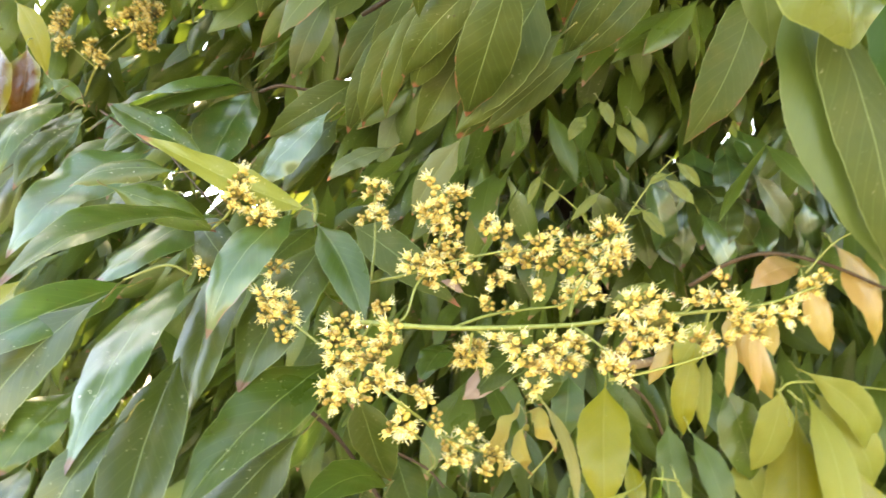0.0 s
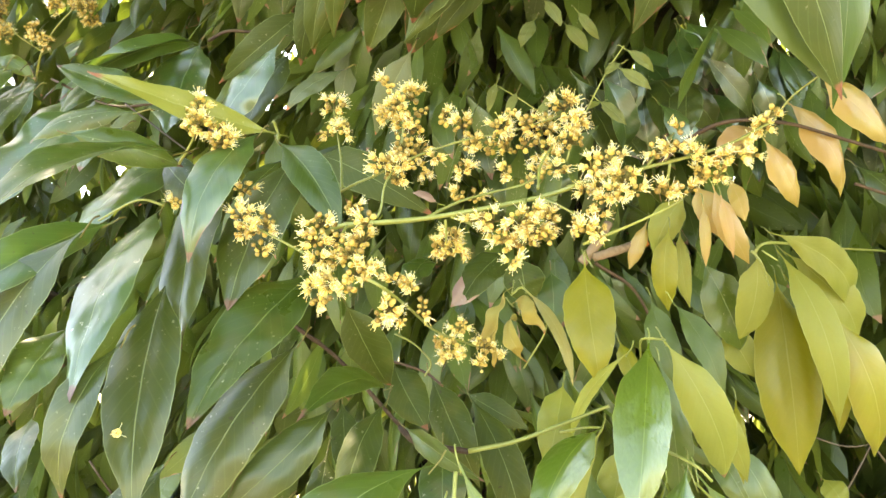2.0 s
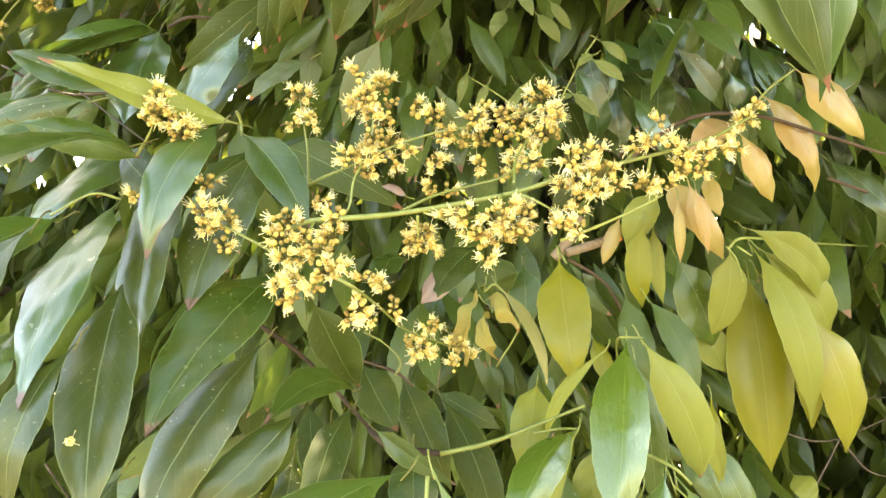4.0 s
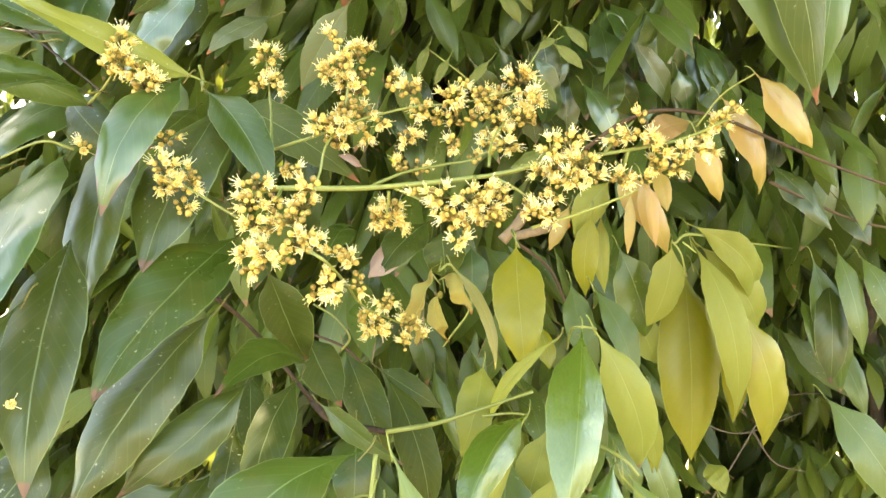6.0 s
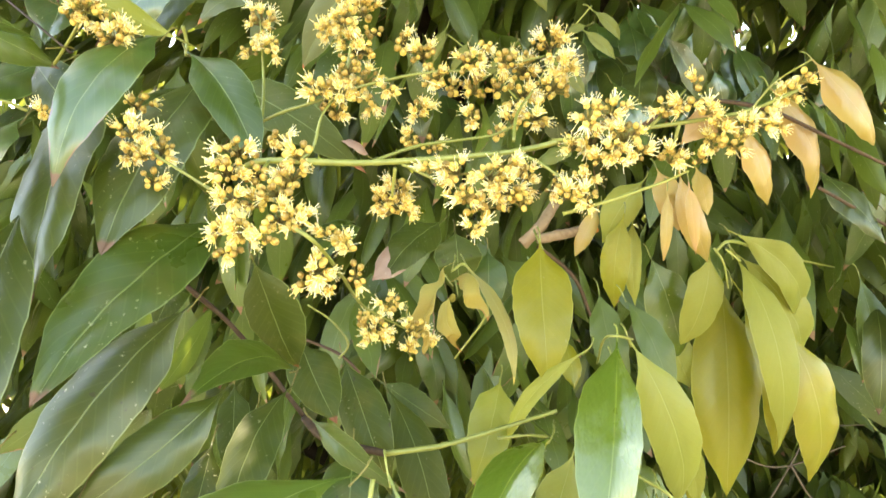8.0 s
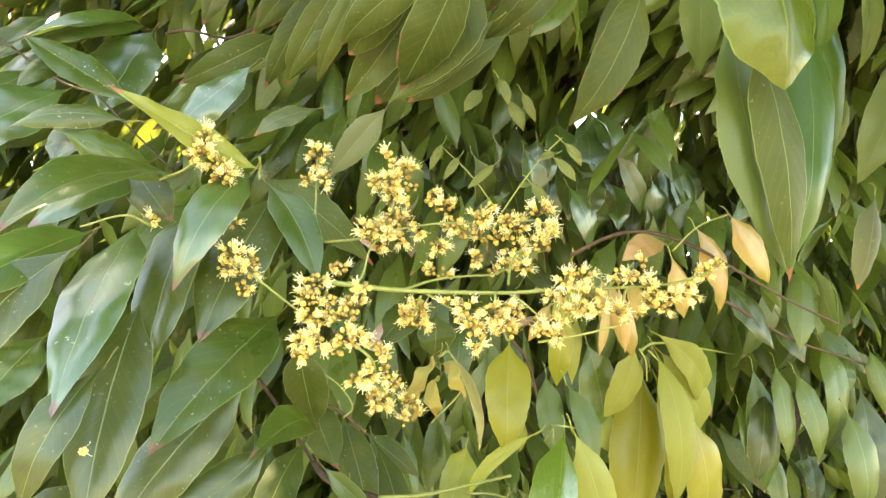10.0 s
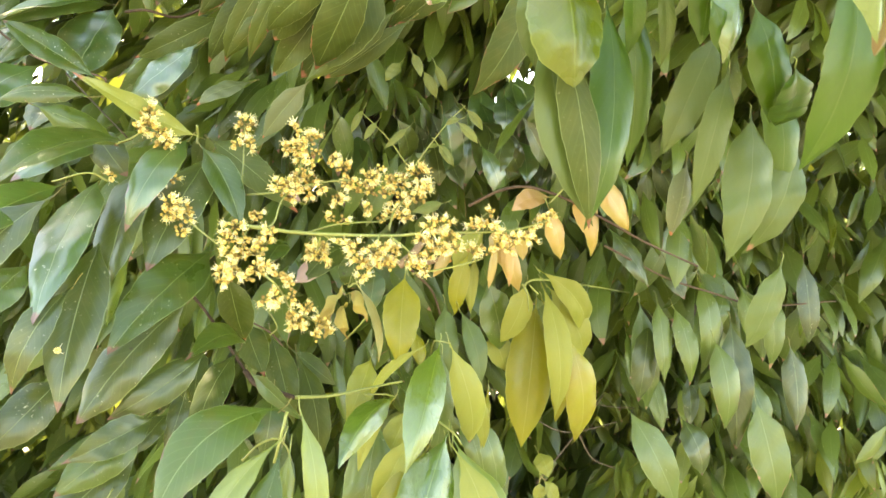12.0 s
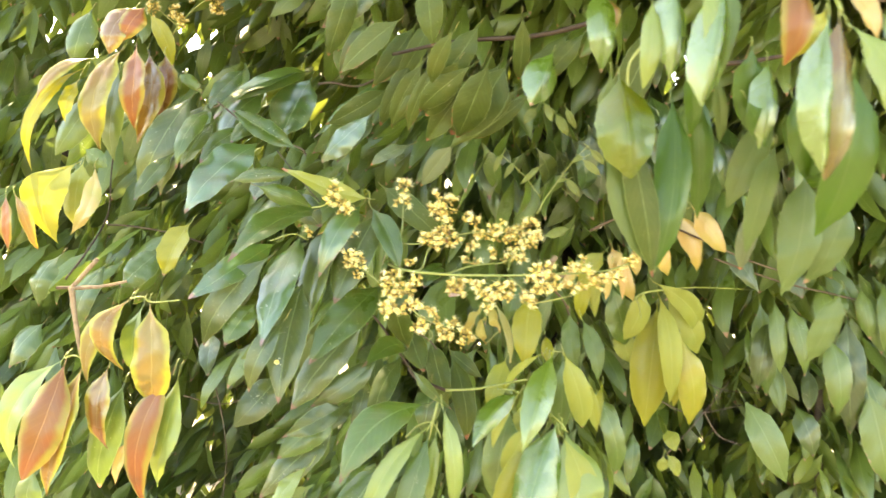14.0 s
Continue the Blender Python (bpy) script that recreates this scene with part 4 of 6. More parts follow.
leaf(lower_branch, WITHER, (0.064, 0.700, 1.551), (0.043, 0.690, 1.488), 0.017, 30, 0.15, 0.00, 0.90, (0, -1, 0.45))
leaf(lower_branch, WITHER, (0.063, 0.700, 1.539), (0.083, 0.680, 1.511), 0.019, -25, 0.30, -0.04, -0.60, (0, -1, 0.45))
leaf(lower_branch, WITHER, (0.068, 0.710, 1.532), (0.072, 0.700, 1.492), 0.014, 35, 0.25, -0.05, 0.80, (0, -1, 0.45))
leaf(lower_branch, WITHERG, (0.075, 0.710, 1.552), (0.106, 0.680, 1.469), 0.012, -14, 0.05, 0.12, 0.19, (0, -1, 0.45))
twig(lower_branch, TWIG, [(-0.043, 0.692, 1.449), (-0.028, 0.680, 1.436), (0.013, 0.660, 1.428)], 0.0034, 0.0024, "twig")
twig(lower_branch, STALK, [(0.013, 0.660, 1.428), (0.052, 0.660, 1.432), (0.088, 0.660, 1.441), (0.129, 0.660, 1.452)], 0.0020, 0.0013, "twig")
twig(lower_branch, TWIG, [(-0.056, 0.720, 1.506), (-0.021, 0.710, 1.492), (-0.004, 0.700, 1.478)], 0.0012, 0.0010, "twig")
twig(lower_branch, STALK, [(-0.019, 0.705, 1.488), (-0.012, 0.700, 1.499), (-0.024, 0.700, 1.516), (-0.040, 0.700, 1.527)], 0.0009, 0.0007, "twig")
twig(lower_branch, STALK, [(0.005, 0.605, 1.424), (-0.000, 0.600, 1.396), (-0.004, 0.600, 1.372)], 0.0016, 0.0014, "twig")
twig(lower_branch, STALK, [(-0.036, 0.600, 1.373), (-0.021, 0.600, 1.390), (-0.004, 0.600, 1.397), (0.007, 0.600, 1.389), (0.013, 0.600, 1.375)], 0.0013, 0.0010, "twig")
twig(lower_branch, TWIG, [(-0.121, 0.680, 1.544), (-0.090, 0.700, 1.510), (-0.043, 0.692, 1.449)], 0.0019, 0.0016, "twig")
twig(lower_branch, STALK, [(0.064, 0.700, 1.549), (0.075, 0.710, 1.552), (0.091, 0.720, 1.520), (0.067, 0.740, 1.482)], 0.0010, 0.0008, "twig")
leaf(lower_branch, GREEN, (-0.060, 0.620, 1.334), (-0.129, 0.580, 1.222), 0.056, 7, 0.06, 0.00, 0.20, (0, -1, 0.45))
leaf(lower_branch, YSOFT, (-0.154, 0.540, 1.348), (-0.198, 0.500, 1.270), 0.030, 30, 0.09, -0.00, 0.17, (0, -1, 0.45))

young_shoot = thing("leafy_shoot", "single fresh oblong yellow-green leaf below the flowers", "branch", "young yellow-green shoots")
leaf(young_shoot, YOUNG, (0.128, 0.699, 1.570), (0.125, 0.659, 1.470), 0.042, 0, 0.03, -0.05, 0.41, (0, -1, 0.45))
twig(young_shoot, STALK, [(0.141, 0.760, 1.564), (0.138, 0.765, 1.573), (0.138, 0.780, 1.581)], 0.0010, 0.0009, "petiole")

young_shoot_c = thing("leafy_shoot", "drooping shoot with one strongly shining fresh leaf", "branch", "young yellow-green shoots")
leaf(young_shoot_c, YPALE, (0.148, 0.645, 1.494), (0.092, 0.700, 1.414), 0.016, 35, 0.04, -0.09, 0.30, (0, -1, 0.45))
leaf(young_shoot_c, YGLOSS, (0.159, 0.612, 1.504), (0.122, 0.515, 1.395), 0.040, -16, 0.05, -0.03, -0.42, (-0.2, -1, 0.6))
leaf(young_shoot_c, YPALE, (0.174, 0.640, 1.501), (0.215, 0.660, 1.381), 0.035, 8, 0.08, 0.09, 0.25, (0, -1, 0.45))
leaf(young_shoot_c, YPALE, (0.202, 0.700, 1.462), (0.240, 0.700, 1.368), 0.021, 12, 0.08, 0.10, 0.25, (0, -1, 0.45))
leaf(young_shoot_c, FRESH, (0.183, 0.720, 1.478), (0.185, 0.720, 1.351), 0.031, -5, 0.06, 0.00, 0.25, (0, -1, 0.45))

young_shoot_d = thing("leafy_shoot", "shoot of large yellow-green leaves hanging from thin stalks", "branch", "young yellow-green shoots")
leaf(young_shoot_d, YOUNG, (0.368, 0.971, 1.536), (0.358, 0.948, 1.313), 0.072, 5, 0.05, -0.01, 0.28, (0, -1, 0.45))
leaf(young_shoot_d, YOUNG, (0.370, 0.950, 1.536), (0.402, 0.930, 1.356), 0.039, -10, 0.07, 0.07, 0.30, (0, -1, 0.45))
leaf(young_shoot_d, YPALE, (0.351, 0.900, 1.563), (0.381, 0.870, 1.373), 0.037, 10, 0.10, 0.10, 0.30, (0, -1, 0.45))
leaf(young_shoot_d, YPALE, (0.364, 0.920, 1.560), (0.442, 0.940, 1.446), 0.045, 15, 0.08, 0.12, 0.20, (0, -1, 0.45))
leaf(young_shoot_d, YTINT, (0.391, 0.880, 1.492), (0.426, 0.905, 1.331), 0.048, 5, 0.09, 0.09, 0.30, (0, -1, 0.45))
leaf(young_shoot_d, YPALE, (0.336, 0.870, 1.581), (0.439, 0.950, 1.480), 0.040, 20, 0.08, 0.21, 0.25, (0, -1, 0.45))
leaf(young_shoot_d, FRESH, (0.279, 0.930, 1.563), (0.318, 0.950, 1.453), 0.055, 0, 0.06, -0.03, 0.20, (0, -1, 0.45))
leaf(young_shoot_d, YPALE, (0.330, 0.900, 1.561), (0.306, 0.920, 1.470), 0.038, -12, 0.06, 0.08, 0.30, (0, -1, 0.45))
leaf(young_shoot_d, YPALE, (0.299, 0.960, 1.487), (0.327, 0.960, 1.424), 0.039, 5, 0.05, 0.00, 0.20, (0, -1, 0.45))
leaf(young_shoot_d, YOUNG, (0.231, 0.840, 1.598), (0.219, 0.840, 1.512), 0.026, 5, 0.05, -0.11, 0.30, (0, -1, 0.45))
leaf(young_shoot_d, YPALE, (0.247, 0.870, 1.595), (0.247, 0.870, 1.512), 0.018, 10, 0.05, -0.07, 0.30, (0, -1, 0.45))
leaf(young_shoot_d, BIGP, (0.200, 0.820, 1.530), (0.214, 0.790, 1.439), 0.029, 8, 0.05, -0.08, 0.30, (0, -1, 0.45))
leaf(young_shoot_d, BIGP, (0.216, 0.800, 1.524), (0.248, 0.780, 1.427), 0.030, -8, 0.05, 0.08, 0.30, (0, -1, 0.45))

young_shoot_b = thing("leafy_shoot", "arching shoot of shiny young leaves low in the foliage", "branch", "young yellow-green shoots")
leaf(young_shoot_b, YSOFT, (0.174, 0.578, 1.410), (0.172, 0.535, 1.254), 0.065, 6, 0.07, 0.32, 0.25, (0, -1, 0.45))
leaf(young_shoot_b, YOUNG, (0.153, 0.590, 1.400), (0.093, 0.570, 1.249), 0.042, -6, 0.06, -0.12, 0.30, (0, -1, 0.45))
leaf(young_shoot_b, YGLOSS, (0.117, 0.620, 1.442), (0.055, 0.530, 1.387), 0.031, -14, 0.06, -0.14, -0.42, (-0.2, -1, 0.6))
leaf(young_shoot_b, YPALE, (0.119, 0.630, 1.440), (0.084, 0.620, 1.360), 0.016, 18, 0.06, -0.10, 0.30, (0, -1, 0.45))
leaf(young_shoot_b, YPALE, (0.140, 0.660, 1.426), (0.113, 0.660, 1.349), 0.032, 0, 0.06, 0.00, 0.30, (0, -1, 0.45))
leaf(young_shoot_b, YPALE, (0.099, 0.720, 1.468), (0.074, 0.680, 1.401), 0.033, -14, 0.07, -0.03, 0.41, (0, -1, 0.45))
leaf(young_shoot_b, FRESH, (0.108, 0.660, 1.413), (0.095, 0.640, 1.264), 0.051, 12, 0.07, -0.02, 0.40, (0, -1, 0.45))
leaf(young_shoot_b, YGLOSS, (0.167, 0.570, 1.419), (0.120, 0.495, 1.265), 0.059, -6, 0.05, -0.05, -0.35, (-0.2, -1, 0.6))
leaf(young_shoot_b, YPALE, (0.139, 0.590, 1.413), (0.108, 0.600, 1.319), 0.031, 12, 0.09, -0.10, 0.41, (0, -1, 0.45))
leaf(young_shoot_b, YOUNG, (0.165, 0.575, 1.406), (0.158, 0.570, 1.260), 0.034, 5, 0.08, 0.08, 0.33, (0, -1, 0.45))
leaf(young_shoot_b, YPALE, (0.169, 0.565, 1.408), (0.203, 0.560, 1.260), 0.042, 0, 0.10, 0.22, 0.26, (0, -1, 0.45))
leaf(young_shoot_b, FRESH, (0.142, 0.620, 1.401), (0.131, 0.610, 1.258), 0.046, -13, 0.08, -0.00, 0.31, (0, -1, 0.45))
leaf(young_shoot_b, FRESH, (0.230, 0.800, 1.310), (0.249, 0.800, 1.225), 0.027, -12, 0.10, 0.04, 0.30, (0, -1, 0.45))
leaf(young_shoot_b, FRESH, (0.260, 0.860, 1.385), (0.302, 0.860, 1.254), 0.037, -15, 0.09, 0.01, 0.34, (0, -1, 0.45))
leaf(young_shoot_b, YPALE, (0.412, 1.000, 1.254), (0.438, 1.000, 1.212), 0.024, -15, 0.08, -0.06, 0.29, (0, -1, 0.45))
leaf(young_shoot_b, YPALE, (0.407, 1.000, 1.249), (0.404, 1.000, 1.219), 0.022, -11, 0.05, 0.05, 0.37, (0, -1, 0.45))
leaf(young_shoot_b, YOUNG, (0.248, 0.740, 1.434), (0.240, 0.720, 1.365), 0.014, 12, 0.09, -0.03, 0.38, (0, -1, 0.45))
leaf(young_shoot_b, YOUNG, (0.161, 0.800, 1.493), (0.168, 0.780, 1.451), 0.019, -7, 0.04, 0.05, 0.19, (0, -1, 0.45))
twig(young_shoot_b, STALK, [(0.604, 1.180, 1.543), (0.437, 1.000, 1.560), (0.321, 0.820, 1.569), (0.298, 0.800, 1.561)], 0.0012, 0.0015, "twig")
twig(young_shoot_b, STALK, [(0.296, 0.800, 1.563), (0.304, 0.800, 1.550), (0.311, 0.810, 1.528)], 0.0011, 0.0008, "twig")
twig(young_shoot_b, STALK, [(0.306, 0.800, 1.562), (0.319, 0.800, 1.551)], 0.0010, 0.0008, "twig")
twig(young_shoot_b, STALK, [(0.160, 0.670, 1.482), (0.155, 0.630, 1.501), (0.157, 0.610, 1.505), (0.174, 0.630, 1.501)], 0.0009, 0.0008, "petiole")
twig(young_shoot_b, STALK, [(0.087, 0.650, 1.437), (0.106, 0.640, 1.440), (0.116, 0.620, 1.442)], 0.0011, 0.0009, "twig")
twig(young_shoot_b, STALK, [(0.146, 0.580, 1.427), (0.154, 0.580, 1.428), (0.170, 0.560, 1.420), (0.180, 0.560, 1.408)], 0.0013, 0.0009, "twig")
twig(young_shoot_b, STALK, [(0.154, 0.580, 1.428), (0.147, 0.580, 1.419), (0.143, 0.580, 1.405)], 0.0011, 0.0009, "twig")

pink_shoot = thing("leafy_shoot", "shoot of young salmon-pink leaves on a brown twig", "branch")
leaf(pink_shoot, PINK, (0.344, 0.790, 1.700), (0.400, 0.815, 1.605), 0.040, -10, 0.05, 0.08, 0.30, (0, -1, 0.45))
leaf(pink_shoot, PINK, (0.360, 0.745, 1.711), (0.424, 0.760, 1.643), 0.034, 8, 0.06, -0.08, 0.30, (0, -1, 0.45))
leaf(pink_shoot, PINK, (0.315, 0.780, 1.667), (0.348, 0.800, 1.598), 0.030, -10, 0.05, -0.08, 0.30, (0, -1, 0.45))
leaf(pink_shoot, PINK, (0.334, 0.830, 1.680), (0.281, 0.830, 1.660), 0.030, 10, 0.05, -0.16, 0.20, (0, -1, 0.45))
leaf(pink_shoot, PINK, (0.257, 0.800, 1.614), (0.252, 0.800, 1.553), 0.011, 0, 0.04, 0.00, 0.20, (0, -1, 0.45))
leaf(pink_shoot, PINK, (0.271, 0.810, 1.631), (0.301, 0.820, 1.549), 0.024, 10, 0.04, -0.11, 0.20, (0, -1, 0.45))
leaf(pink_shoot, PINK, (0.293, 0.830, 1.637), (0.303, 0.830, 1.593), 0.021, -8, 0.04, 0.00, 0.20, (0, -1, 0.45))
leaf(pink_shoot, PINK, (0.272, 0.790, 1.620), (0.276, 0.790, 1.558), 0.011, 8, 0.04, 0.00, 0.20, (0, -1, 0.45))
leaf(pink_shoot, PINK, (0.261, 0.840, 1.637), (0.280, 0.840, 1.580), 0.027, 8, 0.05, 0.00, 0.20, (0, -1, 0.45))
leaf(pink_shoot, YPALE, (0.253, 0.850, 1.628), (0.213, 0.850, 1.571), 0.032, -8, 0.05, -0.12, 0.20, (0, -1, 0.45))
leaf(pink_shoot, PINK, (0.213, 0.860, 1.606), (0.189, 0.860, 1.560), 0.016, 8, 0.04, 0.00, 0.20, (0, -1, 0.45))
leaf(pink_shoot, SPRIG, (0.195, 0.850, 1.661), (0.152, 0.860, 1.645), 0.019, 8, 0.04, 0.00, 0.20, (0, -1, 0.45))
twig(pink_shoot, TWIG, [(0.225, 0.840, 1.659), (0.261, 0.820, 1.682), (0.294, 0.800, 1.689), (0.339, 0.780, 1.677), (0.403, 0.800, 1.655), (0.474, 0.820, 1.629), (0.568, 0.860, 1.604)], 0.0022, 0.0014, "twig")
twig(pink_shoot, STALK, [(0.317, 0.780, 1.669), (0.340, 0.770, 1.697), (0.357, 0.740, 1.709)], 0.0010, 0.0008, "twig")
twig(pink_shoot, BARK, [(0.154, 0.850, 1.576), (0.176, 0.860, 1.580), (0.208, 0.870, 1.586)], 0.0045, 0.0048, "stub")
twig(pink_shoot, BARK, [(0.141, 0.860, 1.572), (0.157, 0.860, 1.587), (0.176, 0.880, 1.610)], 0.0060, 0.0050, "branch_wood")
twig(pink_shoot, TWIG, [(0.155, 0.860, 1.570), (0.193, 0.880, 1.539), (0.216, 0.900, 1.489)], 0.0020, 0.0014, "twig")

upper_branch = thing("leafy_branch", "overhanging branch of large dull green leaves with reddish tips", "branch")
leaf(upper_branch, DULL, (0.048, 0.600, 1.894), (0.007, 0.690, 1.789), 0.048, 6, 0.07, 0.04, 0.18, (0.1, -1, 0.1))
leaf(upper_branch, DULL, (0.008, 0.617, 1.894), (-0.042, 0.700, 1.815), 0.039, -9, 0.03, -0.00, 0.31, (0.1, -1, 0.1))
leaf(upper_branch, DULL, (0.022, 0.688, 1.879), (-0.040, 0.740, 1.784), 0.038, 1, 0.05, 0.03, 0.40, (0.1, -1, 0.1))
leaf(upper_branch, DULL, (0.093, 0.680, 1.864), (-0.004, 0.690, 1.774), 0.034, 8, 0.02, -0.04, 0.22, (0.1, -1, 0.1))
leaf(upper_branch, DULLP, (-0.064, 0.760, 1.778), (-0.123, 0.740, 1.746), 0.022, 30, 0.04, 0.01, 0.21, (0.1, -1, 0.1))
leaf(upper_branch, DULLP, (0.003, 0.740, 1.785), (-0.048, 0.780, 1.715), 0.030, 3, 0.05, -0.02, 0.36, (0.1, -1, 0.1))
leaf(upper_branch, DULL, (-0.024, 0.672, 1.900), (-0.070, 0.720, 1.794), 0.023, 14, 0.04, -0.02, 0.44, (0.1, -1, 0.1))
leaf(upper_branch, YGLOSS, (0.124, 0.520, 1.895), (0.102, 0.488, 1.827), 0.043, -10, 0.07, -0.03, -0.80, (0.1, -1, 0.1))
leaf(upper_branch, DULL, (0.313, 0.900, 2.007), (0.236, 0.900, 1.815), 0.062, -15, 0.04, 0.04, 0.37, (0.1, -1, 0.1))
leaf(upper_branch, DULL, (0.001, 0.580, 1.927), (-0.032, 0.640, 1.857), 0.026, 14, 0.06, -0.06, 0.24, (0.1, -1, 0.1))
leaf(upper_branch, DULL, (-0.048, 0.732, 1.903), (-0.100, 0.780, 1.800), 0.029, 7, 0.05, -0.04, 0.26, (0.1, -1, 0.1))
leaf(upper_branch, DULL, (-0.071, 0.794, 1.915), (-0.122, 0.820, 1.804), 0.030, -1, 0.05, -0.01, 0.19, (0.1, -1, 0.1))
leaf(upper_branch, DULL, (-0.107, 0.840, 1.871), (-0.212, 0.840, 1.803), 0.036, -15, 0.08, 0.03, 0.28, (0.1, -1, 0.1))
leaf(upper_branch, GREEN, (-0.139, 0.860, 1.835), (-0.236, 0.860, 1.756), 0.042, -12, 0.04, 0.01, 0.42, (0.1, -1, 0.1))
leaf(upper_branch, DULL, (0.161, 0.712, 1.953), (0.089, 0.740, 1.855), 0.030, 0, 0.10, 0.00, 0.20, (0.1, -1, 0.1))
leaf(upper_branch, DULL, (0.087, 0.640, 1.961), (0.090, 0.700, 1.874), 0.024, 3, 0.07, 0.01, 0.37, (0.1, -1, 0.1))
leaf(upper_branch, DULL, (0.191, 0.800, 1.968), (0.106, 0.800, 1.876), 0.033, -15, 0.05, 0.04, 0.19, (0.1, -1, 0.1))
leaf(upper_branch, DULL, (0.065, 0.780, 1.912), (-0.006, 0.800, 1.795), 0.049, -14, 0.03, -0.03, 0.28, (0.1, -1, 0.1))
leaf(upper_branch, DARK, (-0.158, 0.900, 1.985), (-0.200, 0.900, 1.884), 0.032, -5, 0.07, -0.04, 0.25, (0.1, -1, 0.1))
leaf(upper_branch, DULL, (-0.075, 0.860, 1.974), (-0.143, 0.860, 1.869), 0.038, 5, 0.06, 0.06, 0.43, (0.1, -1, 0.1))
leaf(upper_branch, DULL, (-0.041, 0.800, 1.980), (-0.097, 0.800, 1.868), 0.030, -7, 0.05, 0.00, 0.31, (0.1, -1, 0.1))
leaf(upper_branch, DULL, (0.027, 0.623, 1.887), (-0.050, 0.700, 1.825), 0.036, -4, 0.09, -0.04, 0.29, (0.1, -1, 0.1))
leaf(upper_branch, DULL, (0.114, 0.714, 1.866), (0.020, 0.740, 1.788), 0.025, -12, 0.09, 0.01, 0.45, (0.1, -1, 0.1))
leaf(upper_branch, DULL, (-0.026, 0.760, 1.905), (-0.095, 0.760, 1.802), 0.026, -11, 0.08, 0.01, 0.17, (0.1, -1, 0.1))
leaf(upper_branch, DULL, (0.160, 0.740, 1.938), (0.088, 0.740, 1.862), 0.029, 10, 0.09, -0.05, 0.43, (0.1, -1, 0.1))
leaf(upper_branch, DULL, (-0.043, 0.620, 1.998), (-0.031, 0.620, 1.908), 0.037, 9, 0.07, 0.01, 0.23, (0.1, -1, 0.1))
leaf(upper_branch, DULL, (0.031, 0.660, 1.948), (-0.035, 0.660, 1.852), 0.038, -14, 0.06, 0.04, 0.21, (0.1, -1, 0.1))
leaf(upper_branch, DULL, (0.073, 0.660, 1.896), (0.008, 0.690, 1.785), 0.056, 0, 0.04, 0.02, 0.44, (0.1, -1, 0.1))
leaf(upper_branch, DULL, (-0.084, 0.712, 1.957), (-0.176, 0.740, 1.877), 0.040, 12, 0.04, -0.01, 0.15, (0.1, -1, 0.1))
leaf(upper_branch, DULL, (-0.160, 0.730, 2.013), (-0.198, 0.760, 1.903), 0.040, 0, 0.09, 0.04, 0.17, (0.1, -1, 0.1))
leaf(upper_branch, DARK, (-0.122, 0.760, 2.011), (-0.209, 0.760, 1.945), 0.040, -2, 0.03, -0.01, 0.42, (0.1, -1, 0.1))
twig(upper_branch, TWIG, [(0.216, 0.620, 1.961), (0.112, 0.660, 1.935), (-0.001, 0.680, 1.924), (-0.101, 0.780, 1.914)], 0.0040, 0.0025, "twig")
twig(upper_branch, TWIG, [(-0.241, 0.920, 1.876), (-0.212, 0.900, 1.877), (-0.165, 0.900, 1.875), (-0.100, 0.860, 1.909)], 0.0020, 0.0016, "twig")

near_branch = thing("leafy_branch", "hanging spray of large smooth green leaves close to the viewer", "branch")
leaf(near_branch, BIGGLOSS, (0.188, 0.400, 1.858), (0.206, 0.372, 1.745), 0.064, 6, 0.06, 0.02, -0.35, (0.1, -1, -0.05))
leaf(near_branch, BIG, (0.262, 0.480, 1.850), (0.253, 0.432, 1.635), 0.044, -4, 0.03, 0.08, 0.20, (0, -1, 0.0))
# Two halves of a folded leaf; the backlit shade is put in with DULL.
leaf(near_branch, DULL, (0.204, 0.425, 1.803), (0.249, 0.432, 1.633), 0.036, 10, 0.05, -0.01, -0.15, (0.5, -1, -0.3))
leaf(near_branch, BIGP, (0.201, 0.450, 1.819), (0.258, 0.445, 1.632), 0.042, -10, 0.05, -0.21, 0.20, (0, -1, 0.1))
leaf(near_branch, BIGP, (0.390, 0.500, 1.842), (0.347, 0.510, 1.715), 0.038, 5, 0.04, -0.04, 0.20, (0, -1, 0.1))
leaf(near_branch, BIGP, (0.384, 0.465, 1.796), (0.362, 0.468, 1.665), 0.032, -8, 0.05, -0.08, 0.20, (0, -1, 0.1))
leaf(near_branch, BIGP, (0.440, 0.520, 1.768), (0.420, 0.500, 1.613), 0.054, 0, 0.04, 0.07, 0.20, (0, -1, 0.1))
leaf(near_branch, BIG, (0.388, 0.440, 1.852), (0.427, 0.450, 1.746), 0.040, 8, 0.05, 0.06, 0.20, (0, -1, 0.1))
leaf(near_branch, BIG, (0.347, 0.440, 1.878), (0.375, 0.450, 1.797), 0.027, -6, 0.05, -0.11, 0.30, (0, -1, 0.1))
leaf(near_branch, BIG, (0.453, 0.520, 1.813), (0.477, 0.520, 1.674), 0.038, 0, 0.05, 0.10, 0.20, (0, -1, 0.1))
leaf(near_branch, BIGP, (0.492, 0.520, 1.743), (0.454, 0.520, 1.626), 0.041, 0, 0.05, 0.10, 0.20, (0, -1, 0.1))
leaf(near_branch, BIG, (0.291, 0.500, 1.876), (0.315, 0.520, 1.699), 0.035, 8, 0.05, 0.03, 0.20, (0, -1, 0.1))
leaf(near_branch, BIGP, (0.514, 0.560, 1.621), (0.482, 0.560, 1.523), 0.036, 0, 0.05, 0.00, 0.20, (0, -1, 0.1))
